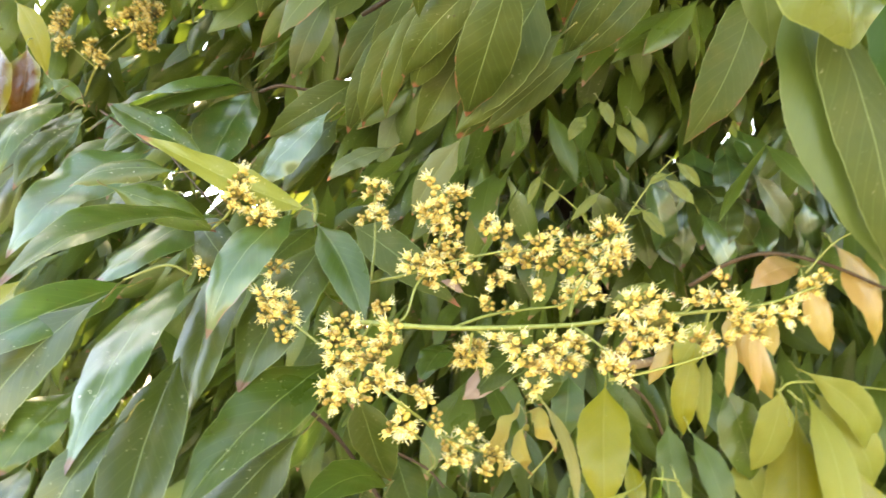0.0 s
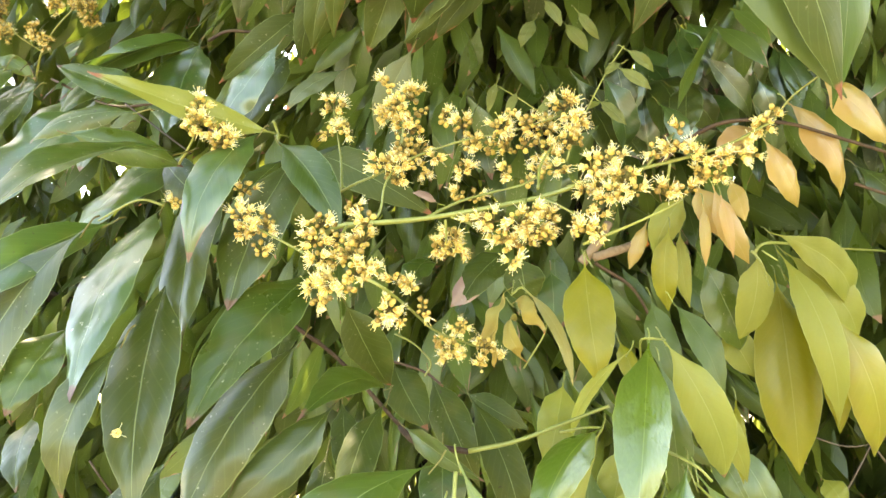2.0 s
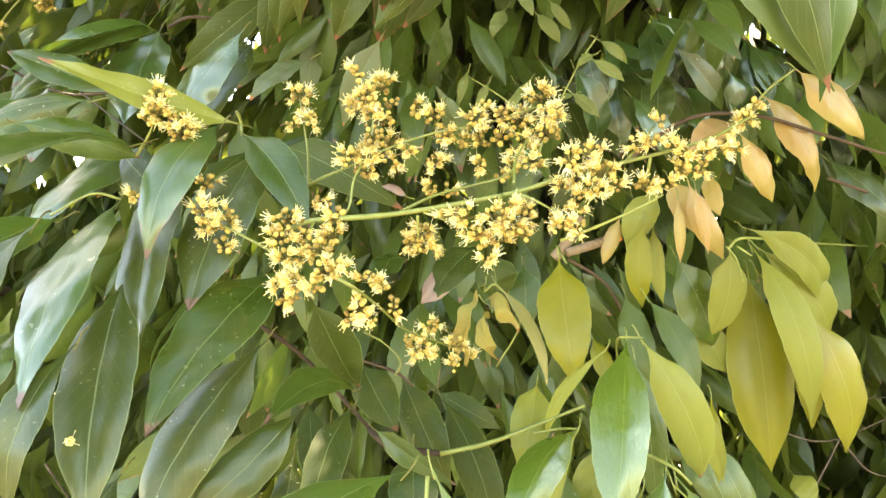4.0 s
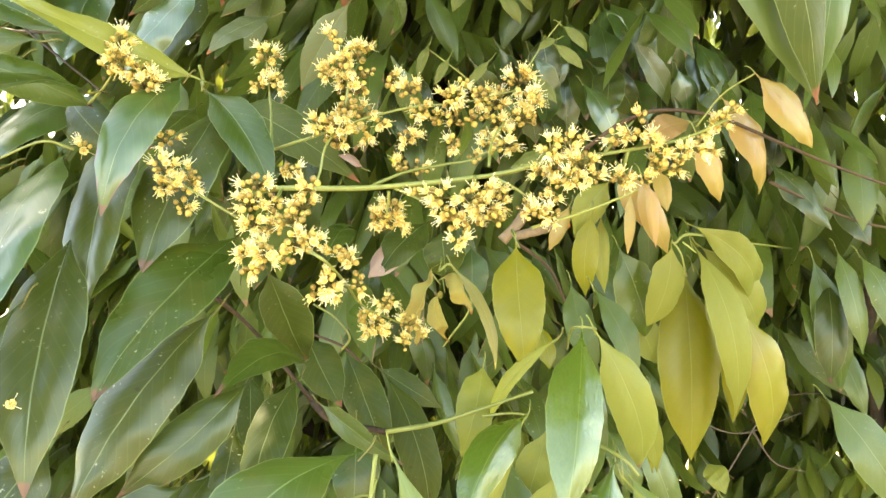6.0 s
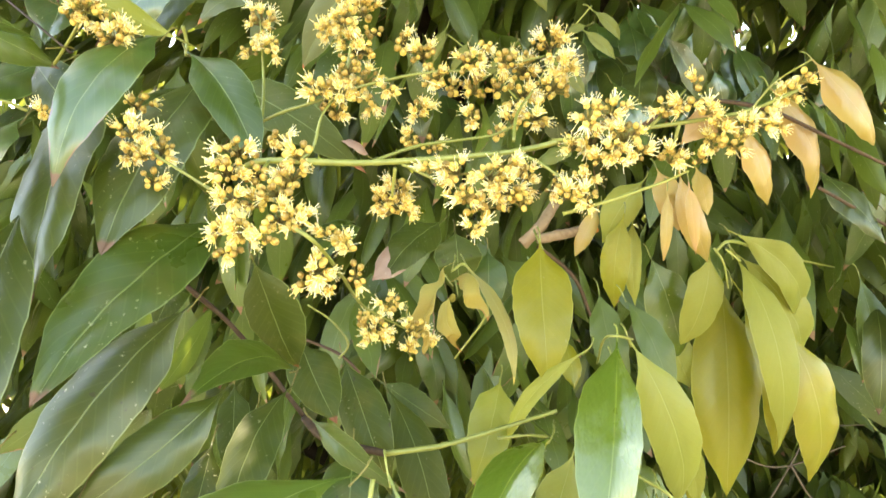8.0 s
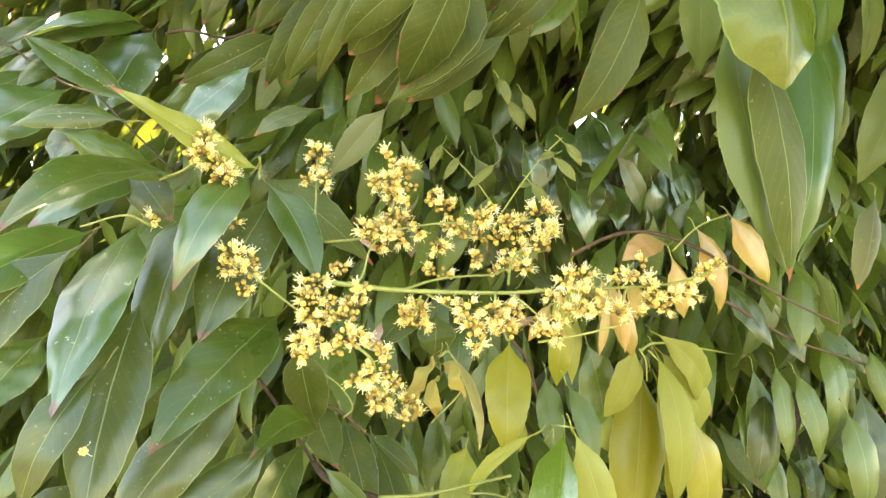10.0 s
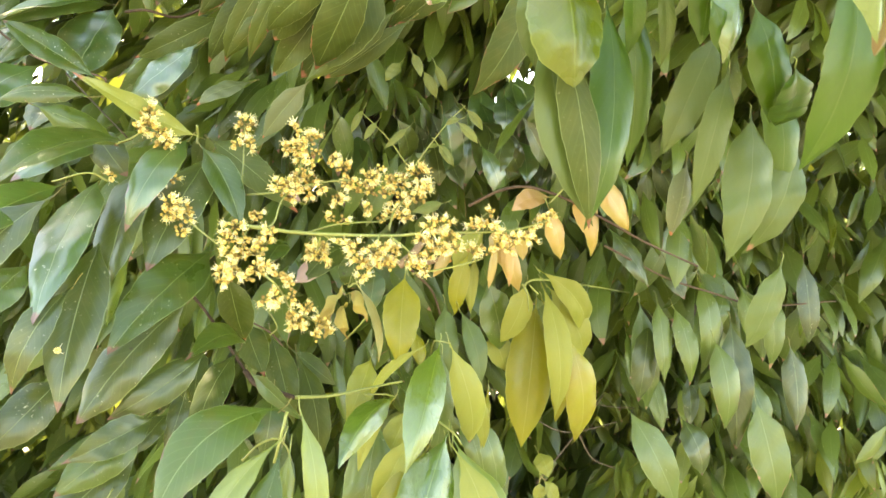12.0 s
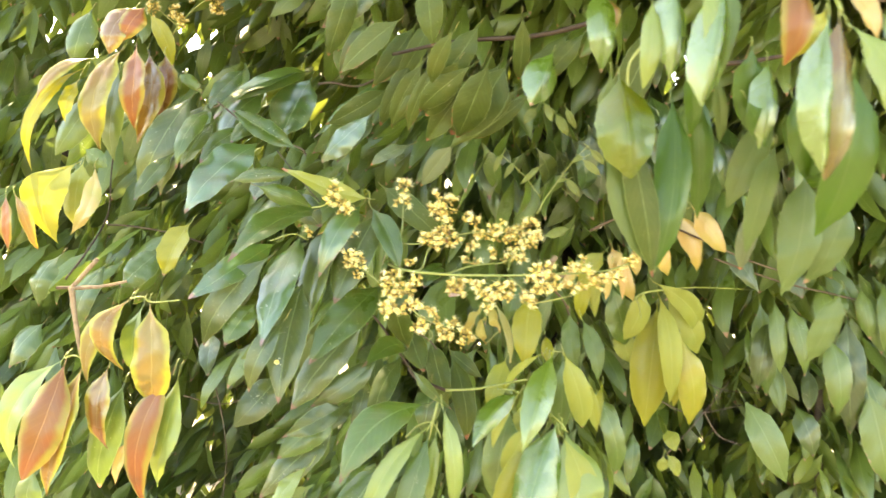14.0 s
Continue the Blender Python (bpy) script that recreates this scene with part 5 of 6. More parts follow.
leaf(near_branch, BIGP, (0.188, 0.460, 1.868), (0.201, 0.480, 1.775), 0.030, 15, 0.02, -0.06, 0.24, (0, -1, 0.3))
leaf(near_branch, YGLOSS, (0.352, 0.420, 1.885), (0.349, 0.400, 1.786), 0.033, -10, 0.07, 0.00, -0.80, (0, -1, 0.3))
leaf(near_branch, BIG, (0.277, 0.460, 1.881), (0.291, 0.480, 1.796), 0.023, -2, 0.03, 0.02, 0.35, (0, -1, 0.3))
leaf(near_branch, BIGP, (0.307, 0.460, 1.871), (0.325, 0.480, 1.790), 0.017, 4, 0.06, 0.01, 0.36, (0, -1, 0.3))
leaf(near_branch, DULLP, (0.395, 0.560, 1.717), (0.384, 0.560, 1.636), 0.028, -13, 0.05, -0.04, 0.18, (0, -1, 0.3))
leaf(near_branch, BIG, (0.424, 0.420, 1.795), (0.433, 0.460, 1.746), 0.044, -9, 0.10, 0.02, 0.37, (0, -1, 0.3))
leaf(near_branch, BIG, (0.327, 0.400, 1.839), (0.361, 0.420, 1.786), 0.023, 14, 0.06, -0.02, 0.24, (0, -1, 0.3))
leaf(near_branch, BIG, (0.334, 0.420, 1.899), (0.341, 0.440, 1.807), 0.036, -5, 0.04, -0.02, 0.21, (0, -1, 0.3))
leaf(near_branch, BIG, (0.414, 0.340, 1.870), (0.399, 0.360, 1.694), 0.052, -5, 0.09, 0.05, 0.39, (0, -1, 0.3))

near_shoot = thing("leafy_shoot", "pale shiny young leaves hanging overhead very near", "branch")
# One folded leaf in two blades; the green stands in for sky reflection.
leaf(near_shoot, YRGLOSS, (0.338, 0.190, 1.893), (0.345, 0.182, 1.752), 0.040, 6, 0.02, 0.02, -0.50, (0.35, -1, -0.05))
leaf(near_shoot, YGLOSS, (0.332, 0.196, 1.892), (0.336, 0.184, 1.756), 0.036, -14, 0.05, -0.08, -0.50, (-0.4, -1, 0.35))
leaf(near_shoot, YSOFT, (0.355, 0.215, 1.889), (0.416, 0.210, 1.758), 0.038, 8, 0.08, 0.22, 0.25, (0, -1, 0.3))
leaf(near_shoot, COPPER, (0.293, 0.180, 1.920), (0.292, 0.170, 1.844), 0.029, -12, 0.12, 0.06, -0.40, (0, -1, 0.3))
leaf(near_shoot, PINK, (0.360, 0.240, 1.926), (0.385, 0.220, 1.878), 0.022, -14, 0.10, -0.06, 0.41, (0, -1, 0.3))
leaf(near_shoot, YOUNG, (0.337, 0.220, 1.901), (0.315, 0.220, 1.857), 0.021, -15, 0.07, 0.01, 0.22, (0, -1, 0.3))
twig(near_shoot, STALK, [(0.339, 0.190, 1.891), (0.339, 0.200, 1.904), (0.346, 0.300, 1.965), (0.332, 0.420, 2.054)], 0.0014, 0.0020, "stalk")

near_shoot_b = thing("leafy_shoot", "bright young yellow-green leaves arching down from a high twig", "branch")
leaf(near_shoot_b, YGLOSS, (0.489, 0.300, 1.897), (0.450, 0.280, 1.749), 0.048, -10, 0.07, 0.05, -0.80, (0, -1, 0.3))
leaf(near_shoot_b, YSOFT, (0.505, 0.330, 1.899), (0.514, 0.340, 1.714), 0.045, -8, 0.10, -0.06, 0.44, (0, -1, 0.3))
leaf(near_shoot_b, YSOFT, (0.509, 0.330, 1.899), (0.559, 0.350, 1.755), 0.055, -3, 0.10, -0.08, 0.22, (0, -1, 0.3))
leaf(near_shoot_b, YSOFT, (0.554, 0.310, 1.829), (0.537, 0.300, 1.703), 0.031, -1, 0.08, 0.03, 0.24, (0, -1, 0.3))
leaf(near_shoot_b, YGLOSS, (0.473, 0.320, 1.951), (0.433, 0.300, 1.886), 0.035, -10, 0.07, -0.05, -0.80, (0, -1, 0.3))
leaf(near_shoot_b, YOUNG, (0.439, 0.330, 1.919), (0.486, 0.320, 1.901), 0.046, 9, 0.03, -0.05, 0.15, (0, -1, 0.3))
leaf(near_shoot_b, YGLOSS, (0.557, 0.320, 1.950), (0.567, 0.300, 1.870), 0.028, 0, 0.14, 0.06, -0.40, (0, -1, 0.3))
leaf(near_shoot_b, YSOFT, (0.534, 0.340, 1.929), (0.550, 0.330, 1.870), 0.035, -2, 0.08, 0.01, 0.44, (0, -1, 0.3))
twig(near_shoot_b, STALK, [(0.474, 0.320, 1.894), (0.493, 0.310, 1.901), (0.503, 0.310, 1.900), (0.529, 0.310, 1.912), (0.592, 0.320, 1.927)], 0.0011, 0.0013, "twig")
twig(near_shoot_b, STALK, [(0.529, 0.310, 1.912), (0.561, 0.340, 1.978), (0.594, 0.400, 2.053)], 0.0014, 0.0020, "stalk")

near_shoot_c = thing("leafy_shoot", "small hanging spray of shining fresh leaves overhead", "branch")
leaf(near_shoot_c, YGLOSS, (0.264, 0.280, 1.937), (0.247, 0.260, 1.814), 0.038, -10, 0.07, -0.02, -0.80, (0, -1, 0.3))
twig(near_shoot_c, STALK, [(0.259, 0.290, 1.938), (0.256, 0.320, 1.967), (0.250, 0.400, 2.047)], 0.0012, 0.0020, "stalk")
leaf(near_shoot_c, YSOFT, (0.249, 0.280, 1.939), (0.256, 0.270, 1.851), 0.017, -4, 0.07, -0.06, 0.26, (0, -1, 0.3))
leaf(near_shoot_c, YGLOSS, (0.221, 0.320, 1.946), (0.226, 0.300, 1.842), 0.036, -10, 0.07, 0.03, -0.80, (0, -1, 0.3))
leaf(near_shoot_c, YSOFT, (0.204, 0.320, 1.924), (0.201, 0.310, 1.833), 0.021, 2, 0.06, 0.05, 0.28, (0, -1, 0.3))
leaf(near_shoot_c, BIGP, (0.285, 0.320, 1.944), (0.273, 0.310, 1.840), 0.023, 7, 0.05, -0.05, 0.27, (0, -1, 0.3))
leaf(near_shoot_c, YGLOSS, (0.176, 0.550, 1.981), (0.186, 0.518, 1.874), 0.039, -12, 0.12, -0.03, -0.40, (0, -1, 0.3))
leaf(near_shoot_c, COPPER, (0.192, 0.550, 1.967), (0.197, 0.550, 1.922), 0.029, -15, 0.04, -0.04, 0.29, (0, -1, 0.3))
twig(near_shoot_c, TWIG, [(0.120, 0.400, 2.005), (0.235, 0.360, 1.965), (0.332, 0.300, 1.935), (0.422, 0.300, 1.929)], 0.0040, 0.0030, "twig")
twig(near_shoot_c, TWIG, [(0.291, 0.440, 1.878), (0.336, 0.440, 1.883), (0.397, 0.440, 1.897)], 0.0030, 0.0025, "twig")
twig(near_shoot_c, STALK, [(0.211, 0.400, 1.889), (0.198, 0.400, 1.861), (0.208, 0.400, 1.799)], 0.0016, 0.0010, "twig")

red_shoot = thing("leafy_shoot", "shoot of young leaves flushed coppery red on thin twigs", "branch", "young coppery shoots")
twig(red_shoot, BARK, [(-0.457, 0.490, 1.568), (-0.452, 0.490, 1.533), (-0.444, 0.490, 1.490), (-0.440, 0.490, 1.474)], 0.0036, 0.0022, "twig")
twig(red_shoot, BARK, [(-0.429, 0.500, 1.605), (-0.456, 0.500, 1.573), (-0.463, 0.500, 1.565)], 0.0028, 0.0024, "twig")
twig(red_shoot, BARK, [(-0.463, 0.500, 1.566), (-0.426, 0.500, 1.570), (-0.391, 0.500, 1.579)], 0.0026, 0.0016, "twig")
twig(red_shoot, STALK, [(-0.454, 0.470, 1.483), (-0.441, 0.470, 1.487), (-0.428, 0.470, 1.480)], 0.0010, 0.0008, "twig")
twig(red_shoot, STALK, [(-0.376, 0.475, 1.562), (-0.360, 0.475, 1.565), (-0.349, 0.475, 1.559), (-0.314, 0.475, 1.564)], 0.0010, 0.0008, "twig")
leaf(red_shoot, COPPER, (-0.449, 0.465, 1.485), (-0.494, 0.440, 1.331), 0.059, -6, 0.06, 0.15, 0.35, (-0.2, -1, 0.4))
leaf(red_shoot, YSOFT, (-0.459, 0.475, 1.479), (-0.522, 0.460, 1.337), 0.046, 6, 0.06, -0.26, 0.30, (-0.2, -1, 0.4))
leaf(red_shoot, YRED, (-0.431, 0.475, 1.478), (-0.472, 0.455, 1.309), 0.043, 8, 0.07, 0.15, 0.35, (-0.2, -1, 0.4))
leaf(red_shoot, YRED, (-0.368, 0.470, 1.564), (-0.377, 0.455, 1.470), 0.035, -4, 0.10, -0.57, 0.35, (-0.2, -1, 0.4))
leaf(red_shoot, YRED, (-0.378, 0.480, 1.560), (-0.427, 0.470, 1.448), 0.031, -8, 0.08, -0.22, 0.30, (-0.2, -1, 0.4))
leaf(red_shoot, YRED, (-0.351, 0.475, 1.559), (-0.341, 0.460, 1.422), 0.055, 8, 0.08, 0.25, 0.35, (-0.2, -1, 0.4))
leaf(red_shoot, FRESH, (-0.363, 0.488, 1.555), (-0.365, 0.480, 1.456), 0.031, 8, 0.06, -0.11, 0.30, (-0.2, -1, 0.4))
leaf(red_shoot, COPPER, (-0.313, 0.465, 1.482), (-0.345, 0.445, 1.306), 0.044, 6, 0.07, -0.12, 0.35, (-0.2, -1, 0.4))
leaf(red_shoot, YSOFT, (-0.311, 0.475, 1.476), (-0.342, 0.465, 1.323), 0.040, 8, 0.07, 0.23, 0.30, (-0.2, -1, 0.4))
leaf(red_shoot, COPPERG, (-0.397, 0.470, 1.479), (-0.397, 0.455, 1.374), 0.035, 4, 0.06, -0.10, 0.35, (-0.2, -1, 0.4))
leaf(red_shoot, FRESH, (-0.385, 0.490, 1.454), (-0.417, 0.480, 1.314), 0.044, -5, 0.05, -0.00, 0.30, (-0.2, -1, 0.4))
leaf(red_shoot, PINK, (-0.374, 0.480, 1.384), (-0.389, 0.475, 1.325), 0.020, 10, 0.05, 0.00, 0.30, (-0.2, -1, 0.4))
leaf(red_shoot, FRESH, (-0.505, 0.500, 1.331), (-0.514, 0.500, 1.240), 0.048, 5, 0.05, 0.00, 0.30, (-0.2, -1, 0.4))

red_shoot_b = thing("leafy_shoot", "shoot of young leaves flushed coppery red on thin twigs", "branch", "young coppery shoots")
leaf(red_shoot_b, YRED, (-0.518, 0.780, 1.904), (-0.553, 0.760, 1.741), 0.059, 8, 0.08, -0.12, 0.44, (-0.2, -1, 0.4))
leaf(red_shoot_b, COPPER, (-0.496, 0.770, 1.909), (-0.497, 0.755, 1.774), 0.048, 13, 0.08, 0.28, 0.25, (-0.2, -1, 0.4))
leaf(red_shoot_b, COPPERG, (-0.498, 0.820, 1.906), (-0.510, 0.810, 1.749), 0.055, 0, 0.08, 0.38, 0.39, (-0.2, -1, 0.4))
leaf(red_shoot_b, COPPERG, (-0.482, 0.850, 1.906), (-0.488, 0.845, 1.798), 0.037, -15, 0.09, 0.25, 0.37, (-0.2, -1, 0.4))
leaf(red_shoot_b, YOUNG, (-0.531, 0.900, 1.977), (-0.486, 0.905, 1.886), 0.030, 5, 0.04, 0.20, 0.34, (-0.2, -1, 0.4))
leaf(red_shoot_b, COPPERG, (-0.502, 0.780, 1.965), (-0.537, 0.760, 1.888), 0.053, -10, 0.07, -0.20, 0.20, (-0.2, -1, 0.4))
leaf(red_shoot_b, COPPER, (-0.484, 0.770, 1.964), (-0.516, 0.760, 1.910), 0.040, -15, 0.10, 0.04, 0.24, (-0.2, -1, 0.4))
leaf(red_shoot_b, FRESH, (-0.469, 0.880, 1.877), (-0.427, 0.880, 1.846), 0.020, -14, 0.09, 0.03, 0.20, (-0.2, -1, 0.4))
leaf(red_shoot_b, YRED, (-0.557, 0.760, 1.881), (-0.640, 0.740, 1.809), 0.029, 10, 0.09, -0.15, 0.32, (-0.2, -1, 0.4))
leaf(red_shoot_b, YOUNG, (-0.572, 0.760, 1.866), (-0.658, 0.740, 1.701), 0.026, -7, 0.02, -0.35, 0.17, (-0.2, -1, 0.4))
leaf(red_shoot_b, YOUNG, (-0.585, 0.770, 1.849), (-0.604, 0.760, 1.782), 0.030, -1, 0.08, 0.02, 0.22, (-0.2, -1, 0.4))
leaf(red_shoot_b, FRESH, (-0.534, 0.800, 1.873), (-0.544, 0.790, 1.726), 0.049, 9, 0.03, 0.01, 0.20, (-0.2, -1, 0.4))
leaf(red_shoot_b, FRESH, (-0.567, 0.800, 1.831), (-0.633, 0.790, 1.729), 0.049, -15, 0.04, 0.04, 0.22, (-0.2, -1, 0.4))

red_shoot_c = thing("leafy_shoot", "shoot of curled bright yellow-green young leaves", "branch")
leaf(red_shoot_c, YOUNG, (-0.567, 0.745, 1.723), (-0.594, 0.725, 1.590), 0.069, -15, 0.08, -0.48, 0.30, (-0.2, -1, 0.4))
leaf(red_shoot_c, YTINT, (-0.544, 0.740, 1.720), (-0.576, 0.720, 1.606), 0.038, 6, 0.08, 0.56, 0.25, (-0.2, -1, 0.4))
leaf(red_shoot_c, YPALE, (-0.570, 0.760, 1.724), (-0.578, 0.755, 1.618), 0.053, -4, 0.06, 0.00, 0.30, (-0.2, -1, 0.4))
leaf(red_shoot_c, FRESH, (-0.565, 0.750, 1.744), (-0.529, 0.750, 1.716), 0.028, 4, 0.03, -0.03, 0.18, (-0.2, -1, 0.4))
leaf(red_shoot_c, YRED, (-0.603, 0.620, 1.675), (-0.572, 0.620, 1.594), 0.023, 11, 0.05, 0.20, 0.36, (-0.2, -1, 0.4))
leaf(red_shoot_c, COPPER, (-0.615, 0.620, 1.674), (-0.613, 0.620, 1.591), 0.025, 12, 0.05, 0.20, 0.21, (-0.2, -1, 0.4))
leaf(red_shoot_c, GREEN, (-0.598, 0.840, 1.969), (-0.620, 0.820, 1.872), 0.048, -8, 0.06, -0.01, 0.17, (-0.2, -1, 0.4))
leaf(red_shoot_c, YOUNG, (-0.377, 0.700, 1.645), (-0.410, 0.680, 1.563), 0.047, 11, 0.07, 0.04, 0.40, (-0.2, -1, 0.4))
twig(red_shoot_c, TWIG, [(-0.510, 0.712, 1.631), (-0.475, 0.712, 1.631), (-0.415, 0.711, 1.625), (-0.356, 0.690, 1.615)], 0.0013, 0.0011, "twig")
twig(red_shoot_c, TWIG, [(-0.586, 0.740, 1.540), (-0.565, 0.760, 1.579), (-0.548, 0.800, 1.640), (-0.550, 0.820, 1.730), (-0.518, 0.820, 1.912)], 0.0020, 0.0009, "twig")
twig(red_shoot_c, TWIG, [(-0.590, 0.720, 1.529), (-0.546, 0.740, 1.531), (-0.483, 0.760, 1.540)], 0.0030, 0.0020, "twig")
leaf(red_shoot_c, GREEN, (-0.520, 0.740, 1.570), (-0.562, 0.720, 1.461), 0.049, 7, 0.09, 0.02, 0.28, (-0.2, -1, 0.4))
leaf(red_shoot_c, GREEN, (-0.611, 0.780, 1.574), (-0.645, 0.760, 1.493), 0.046, 10, 0.09, -0.05, 0.19, (-0.2, -1, 0.4))
leaf(red_shoot_c, GREEN, (-0.440, 0.760, 1.596), (-0.502, 0.740, 1.532), 0.049, -10, 0.06, 0.04, 0.31, (-0.2, -1, 0.4))
leaf(red_shoot_c, GREEN, (-0.647, 0.800, 1.459), (-0.700, 0.780, 1.385), 0.060, 11, 0.05, 0.01, 0.22, (-0.2, -1, 0.4))

young_sprig = thing("leafy_shoot", "small sprig of pale newly opened leaves on thin stems", "branch")
leaf(young_sprig, SPRIG, (0.206, 0.880, 1.775), (0.243, 0.890, 1.749), 0.013, 4, 0.04, -0.06, 0.27)
leaf(young_sprig, SPRIG, (0.212, 0.880, 1.778), (0.191, 0.880, 1.768), 0.009, 2, 0.09, -0.03, 0.43)
leaf(young_sprig, SPRIG, (0.182, 0.880, 1.742), (0.209, 0.880, 1.712), 0.013, 9, 0.03, 0.03, 0.43)
leaf(young_sprig, SPRIG, (0.185, 0.880, 1.739), (0.168, 0.880, 1.734), 0.009, 14, 0.08, -0.01, 0.31)
leaf(young_sprig, SPRIG, (0.079, 0.880, 1.777), (0.065, 0.880, 1.743), 0.010, 4, 0.07, -0.04, 0.42)
leaf(young_sprig, SPRIG, (0.099, 0.880, 1.763), (0.082, 0.880, 1.735), 0.010, 1, 0.03, -0.02, 0.17)
leaf(young_sprig, SPRIG, (0.142, 0.880, 1.760), (0.110, 0.880, 1.727), 0.010, -1, 0.03, 0.00, 0.23)
leaf(young_sprig, SPRIG, (0.217, 0.880, 1.793), (0.248, 0.890, 1.767), 0.012, 10, 0.08, -0.04, 0.39)
leaf(young_sprig, SPRIG, (0.140, 0.900, 1.864), (0.156, 0.900, 1.833), 0.014, 2, 0.04, 0.05, 0.15)
leaf(young_sprig, SPRIG, (0.164, 0.950, 1.851), (0.189, 0.950, 1.814), 0.017, -3, 0.07, -0.04, 0.30)
leaf(young_sprig, SPRIG, (0.133, 0.950, 1.860), (0.111, 0.950, 1.830), 0.019, 12, 0.05, 0.03, 0.21)
leaf(young_sprig, SPRIG, (0.181, 0.950, 1.863), (0.202, 0.950, 1.826), 0.012, 15, 0.10, -0.04, 0.38)
twig(young_sprig, STALK, [(0.140, 0.870, 1.680), (0.152, 0.870, 1.706), (0.177, 0.880, 1.745), (0.197, 0.880, 1.774), (0.217, 0.880, 1.797)], 0.0010, 0.0007, "twig")
twig(young_sprig, STALK, [(0.143, 0.880, 1.709), (0.114, 0.880, 1.742), (0.075, 0.880, 1.774)], 0.0009, 0.0006, "twig")

back_branch = thing("leafy_branch", "shaded branch of hanging green leaves deeper in the tree", "branch")
leaf(back_branch, FRESH, (0.579, 1.080, 1.537), (0.605, 1.050, 1.359), 0.048, -5, 0.02, -0.03, 0.37, (0, -1, 0.1))
leaf(back_branch, FRESH, (0.595, 1.050, 1.546), (0.610, 1.020, 1.410), 0.034, -1, 0.06, -0.04, 0.20, (0, -1, 0.1))
leaf(back_branch, FRESH, (0.619, 1.040, 1.536), (0.653, 1.010, 1.410), 0.038, -4, 0.06, 0.04, 0.28, (0, -1, 0.1))
leaf(back_branch, FRESH, (0.679, 1.080, 1.585), (0.695, 1.050, 1.425), 0.043, -5, 0.09, 0.02, 0.38, (0, -1, 0.1))
leaf(back_branch, FRESH, (0.760, 1.080, 1.573), (0.778, 1.050, 1.479), 0.031, 9, 0.06, -0.03, 0.18, (0, -1, 0.1))
leaf(back_branch, FRESH, (0.795, 1.080, 1.589), (0.812, 1.050, 1.436), 0.041, 5, 0.08, 0.05, 0.43, (0, -1, 0.1))
leaf(back_branch, FRESH, (0.686, 1.020, 1.490), (0.710, 0.990, 1.345), 0.051, 0, 0.06, 0.06, 0.18, (0, -1, 0.1))
leaf(back_branch, FRESH, (0.761, 1.050, 1.429), (0.804, 1.020, 1.328), 0.040, -4, 0.06, 0.01, 0.33, (0, -1, 0.1))
leaf(back_branch, DARK, (0.472, 0.970, 1.650), (0.533, 0.940, 1.565), 0.037, -10, 0.06, -0.04, 0.27, (0, -1, 0.1))
leaf(back_branch, FRESH, (0.604, 1.100, 1.428), (0.637, 1.070, 1.320), 0.038, -10, 0.05, 0.02, 0.27, (0, -1, 0.1))
leaf(back_branch, FRESH, (0.560, 1.080, 1.482), (0.563, 1.050, 1.409), 0.023, -10, 0.06, 0.02, 0.24, (0, -1, 0.1))
leaf(back_branch, DARK, (0.684, 1.100, 1.414), (0.684, 1.070, 1.331), 0.032, -7, 0.05, 0.02, 0.16, (0, -1, 0.1))
leaf(back_branch, DARK, (0.873, 1.100, 1.481), (0.885, 1.070, 1.331), 0.046, 5, 0.02, 0.05, 0.21, (0, -1, 0.1))
leaf(back_branch, DARK, (0.917, 1.150, 1.631), (0.930, 1.120, 1.481), 0.041, 10, 0.02, -0.00, 0.23, (0, -1, 0.1))
leaf(back_branch, FRESH, (0.741, 1.100, 1.565), (0.714, 1.070, 1.494), 0.033, 8, 0.08, -0.04, 0.17, (0, -1, 0.1))
leaf(back_branch, DARK, (0.626, 1.100, 1.611), (0.655, 1.070, 1.544), 0.039, 7, 0.05, -0.02, 0.25, (0, -1, 0.1))
leaf(back_branch, FRESH, (0.531, 0.980, 1.375), (0.613, 0.950, 1.231), 0.057, -4, 0.07, -0.01, 0.19, (0, -1, 0.1))
leaf(back_branch, DARK, (0.631, 1.000, 1.361), (0.665, 0.970, 1.275), 0.045, 0, 0.10, 0.03, 0.37, (0, -1, 0.1))
leaf(back_branch, DARK, (0.729, 1.050, 1.520), (0.745, 1.020, 1.306), 0.057, 13, 0.06, -0.02, 0.39, (0, -1, 0.1))
leaf(back_branch, DARK, (0.695, 1.100, 1.579), (0.719, 1.070, 1.430), 0.046, -12, 0.08, -0.04, 0.34, (0, -1, 0.1))
leaf(back_branch, FRESH, (0.783, 1.100, 1.569), (0.811, 1.070, 1.447), 0.042, 0, 0.08, -0.05, 0.35, (0, -1, 0.1))
leaf(back_branch, FRESH, (0.758, 1.000, 1.396), (0.801, 0.970, 1.228), 0.064, 10, 0.02, 0.02, 0.23, (0, -1, 0.1))
leaf(back_branch, DARK, (0.598, 1.080, 1.506), (0.580, 1.050, 1.371), 0.043, 7, 0.10, -0.06, 0.27, (0, -1, 0.1))
leaf(back_branch, YPALE, (0.432, 1.100, 1.270), (0.445, 1.070, 1.236), 0.031, 0, 0.10, 0.05, 0.16, (0, -1, 0.1))
leaf(back_branch, GREEN, (0.367, 1.100, 1.266), (0.359, 1.070, 1.163), 0.031, -11, 0.05, 0.04, 0.39, (0, -1, 0.1))
leaf(back_branch, FRESH, (0.297, 1.100, 1.328), (0.332, 1.070, 1.239), 0.039, 1, 0.09, 0.04, 0.41, (0, -1, 0.1))
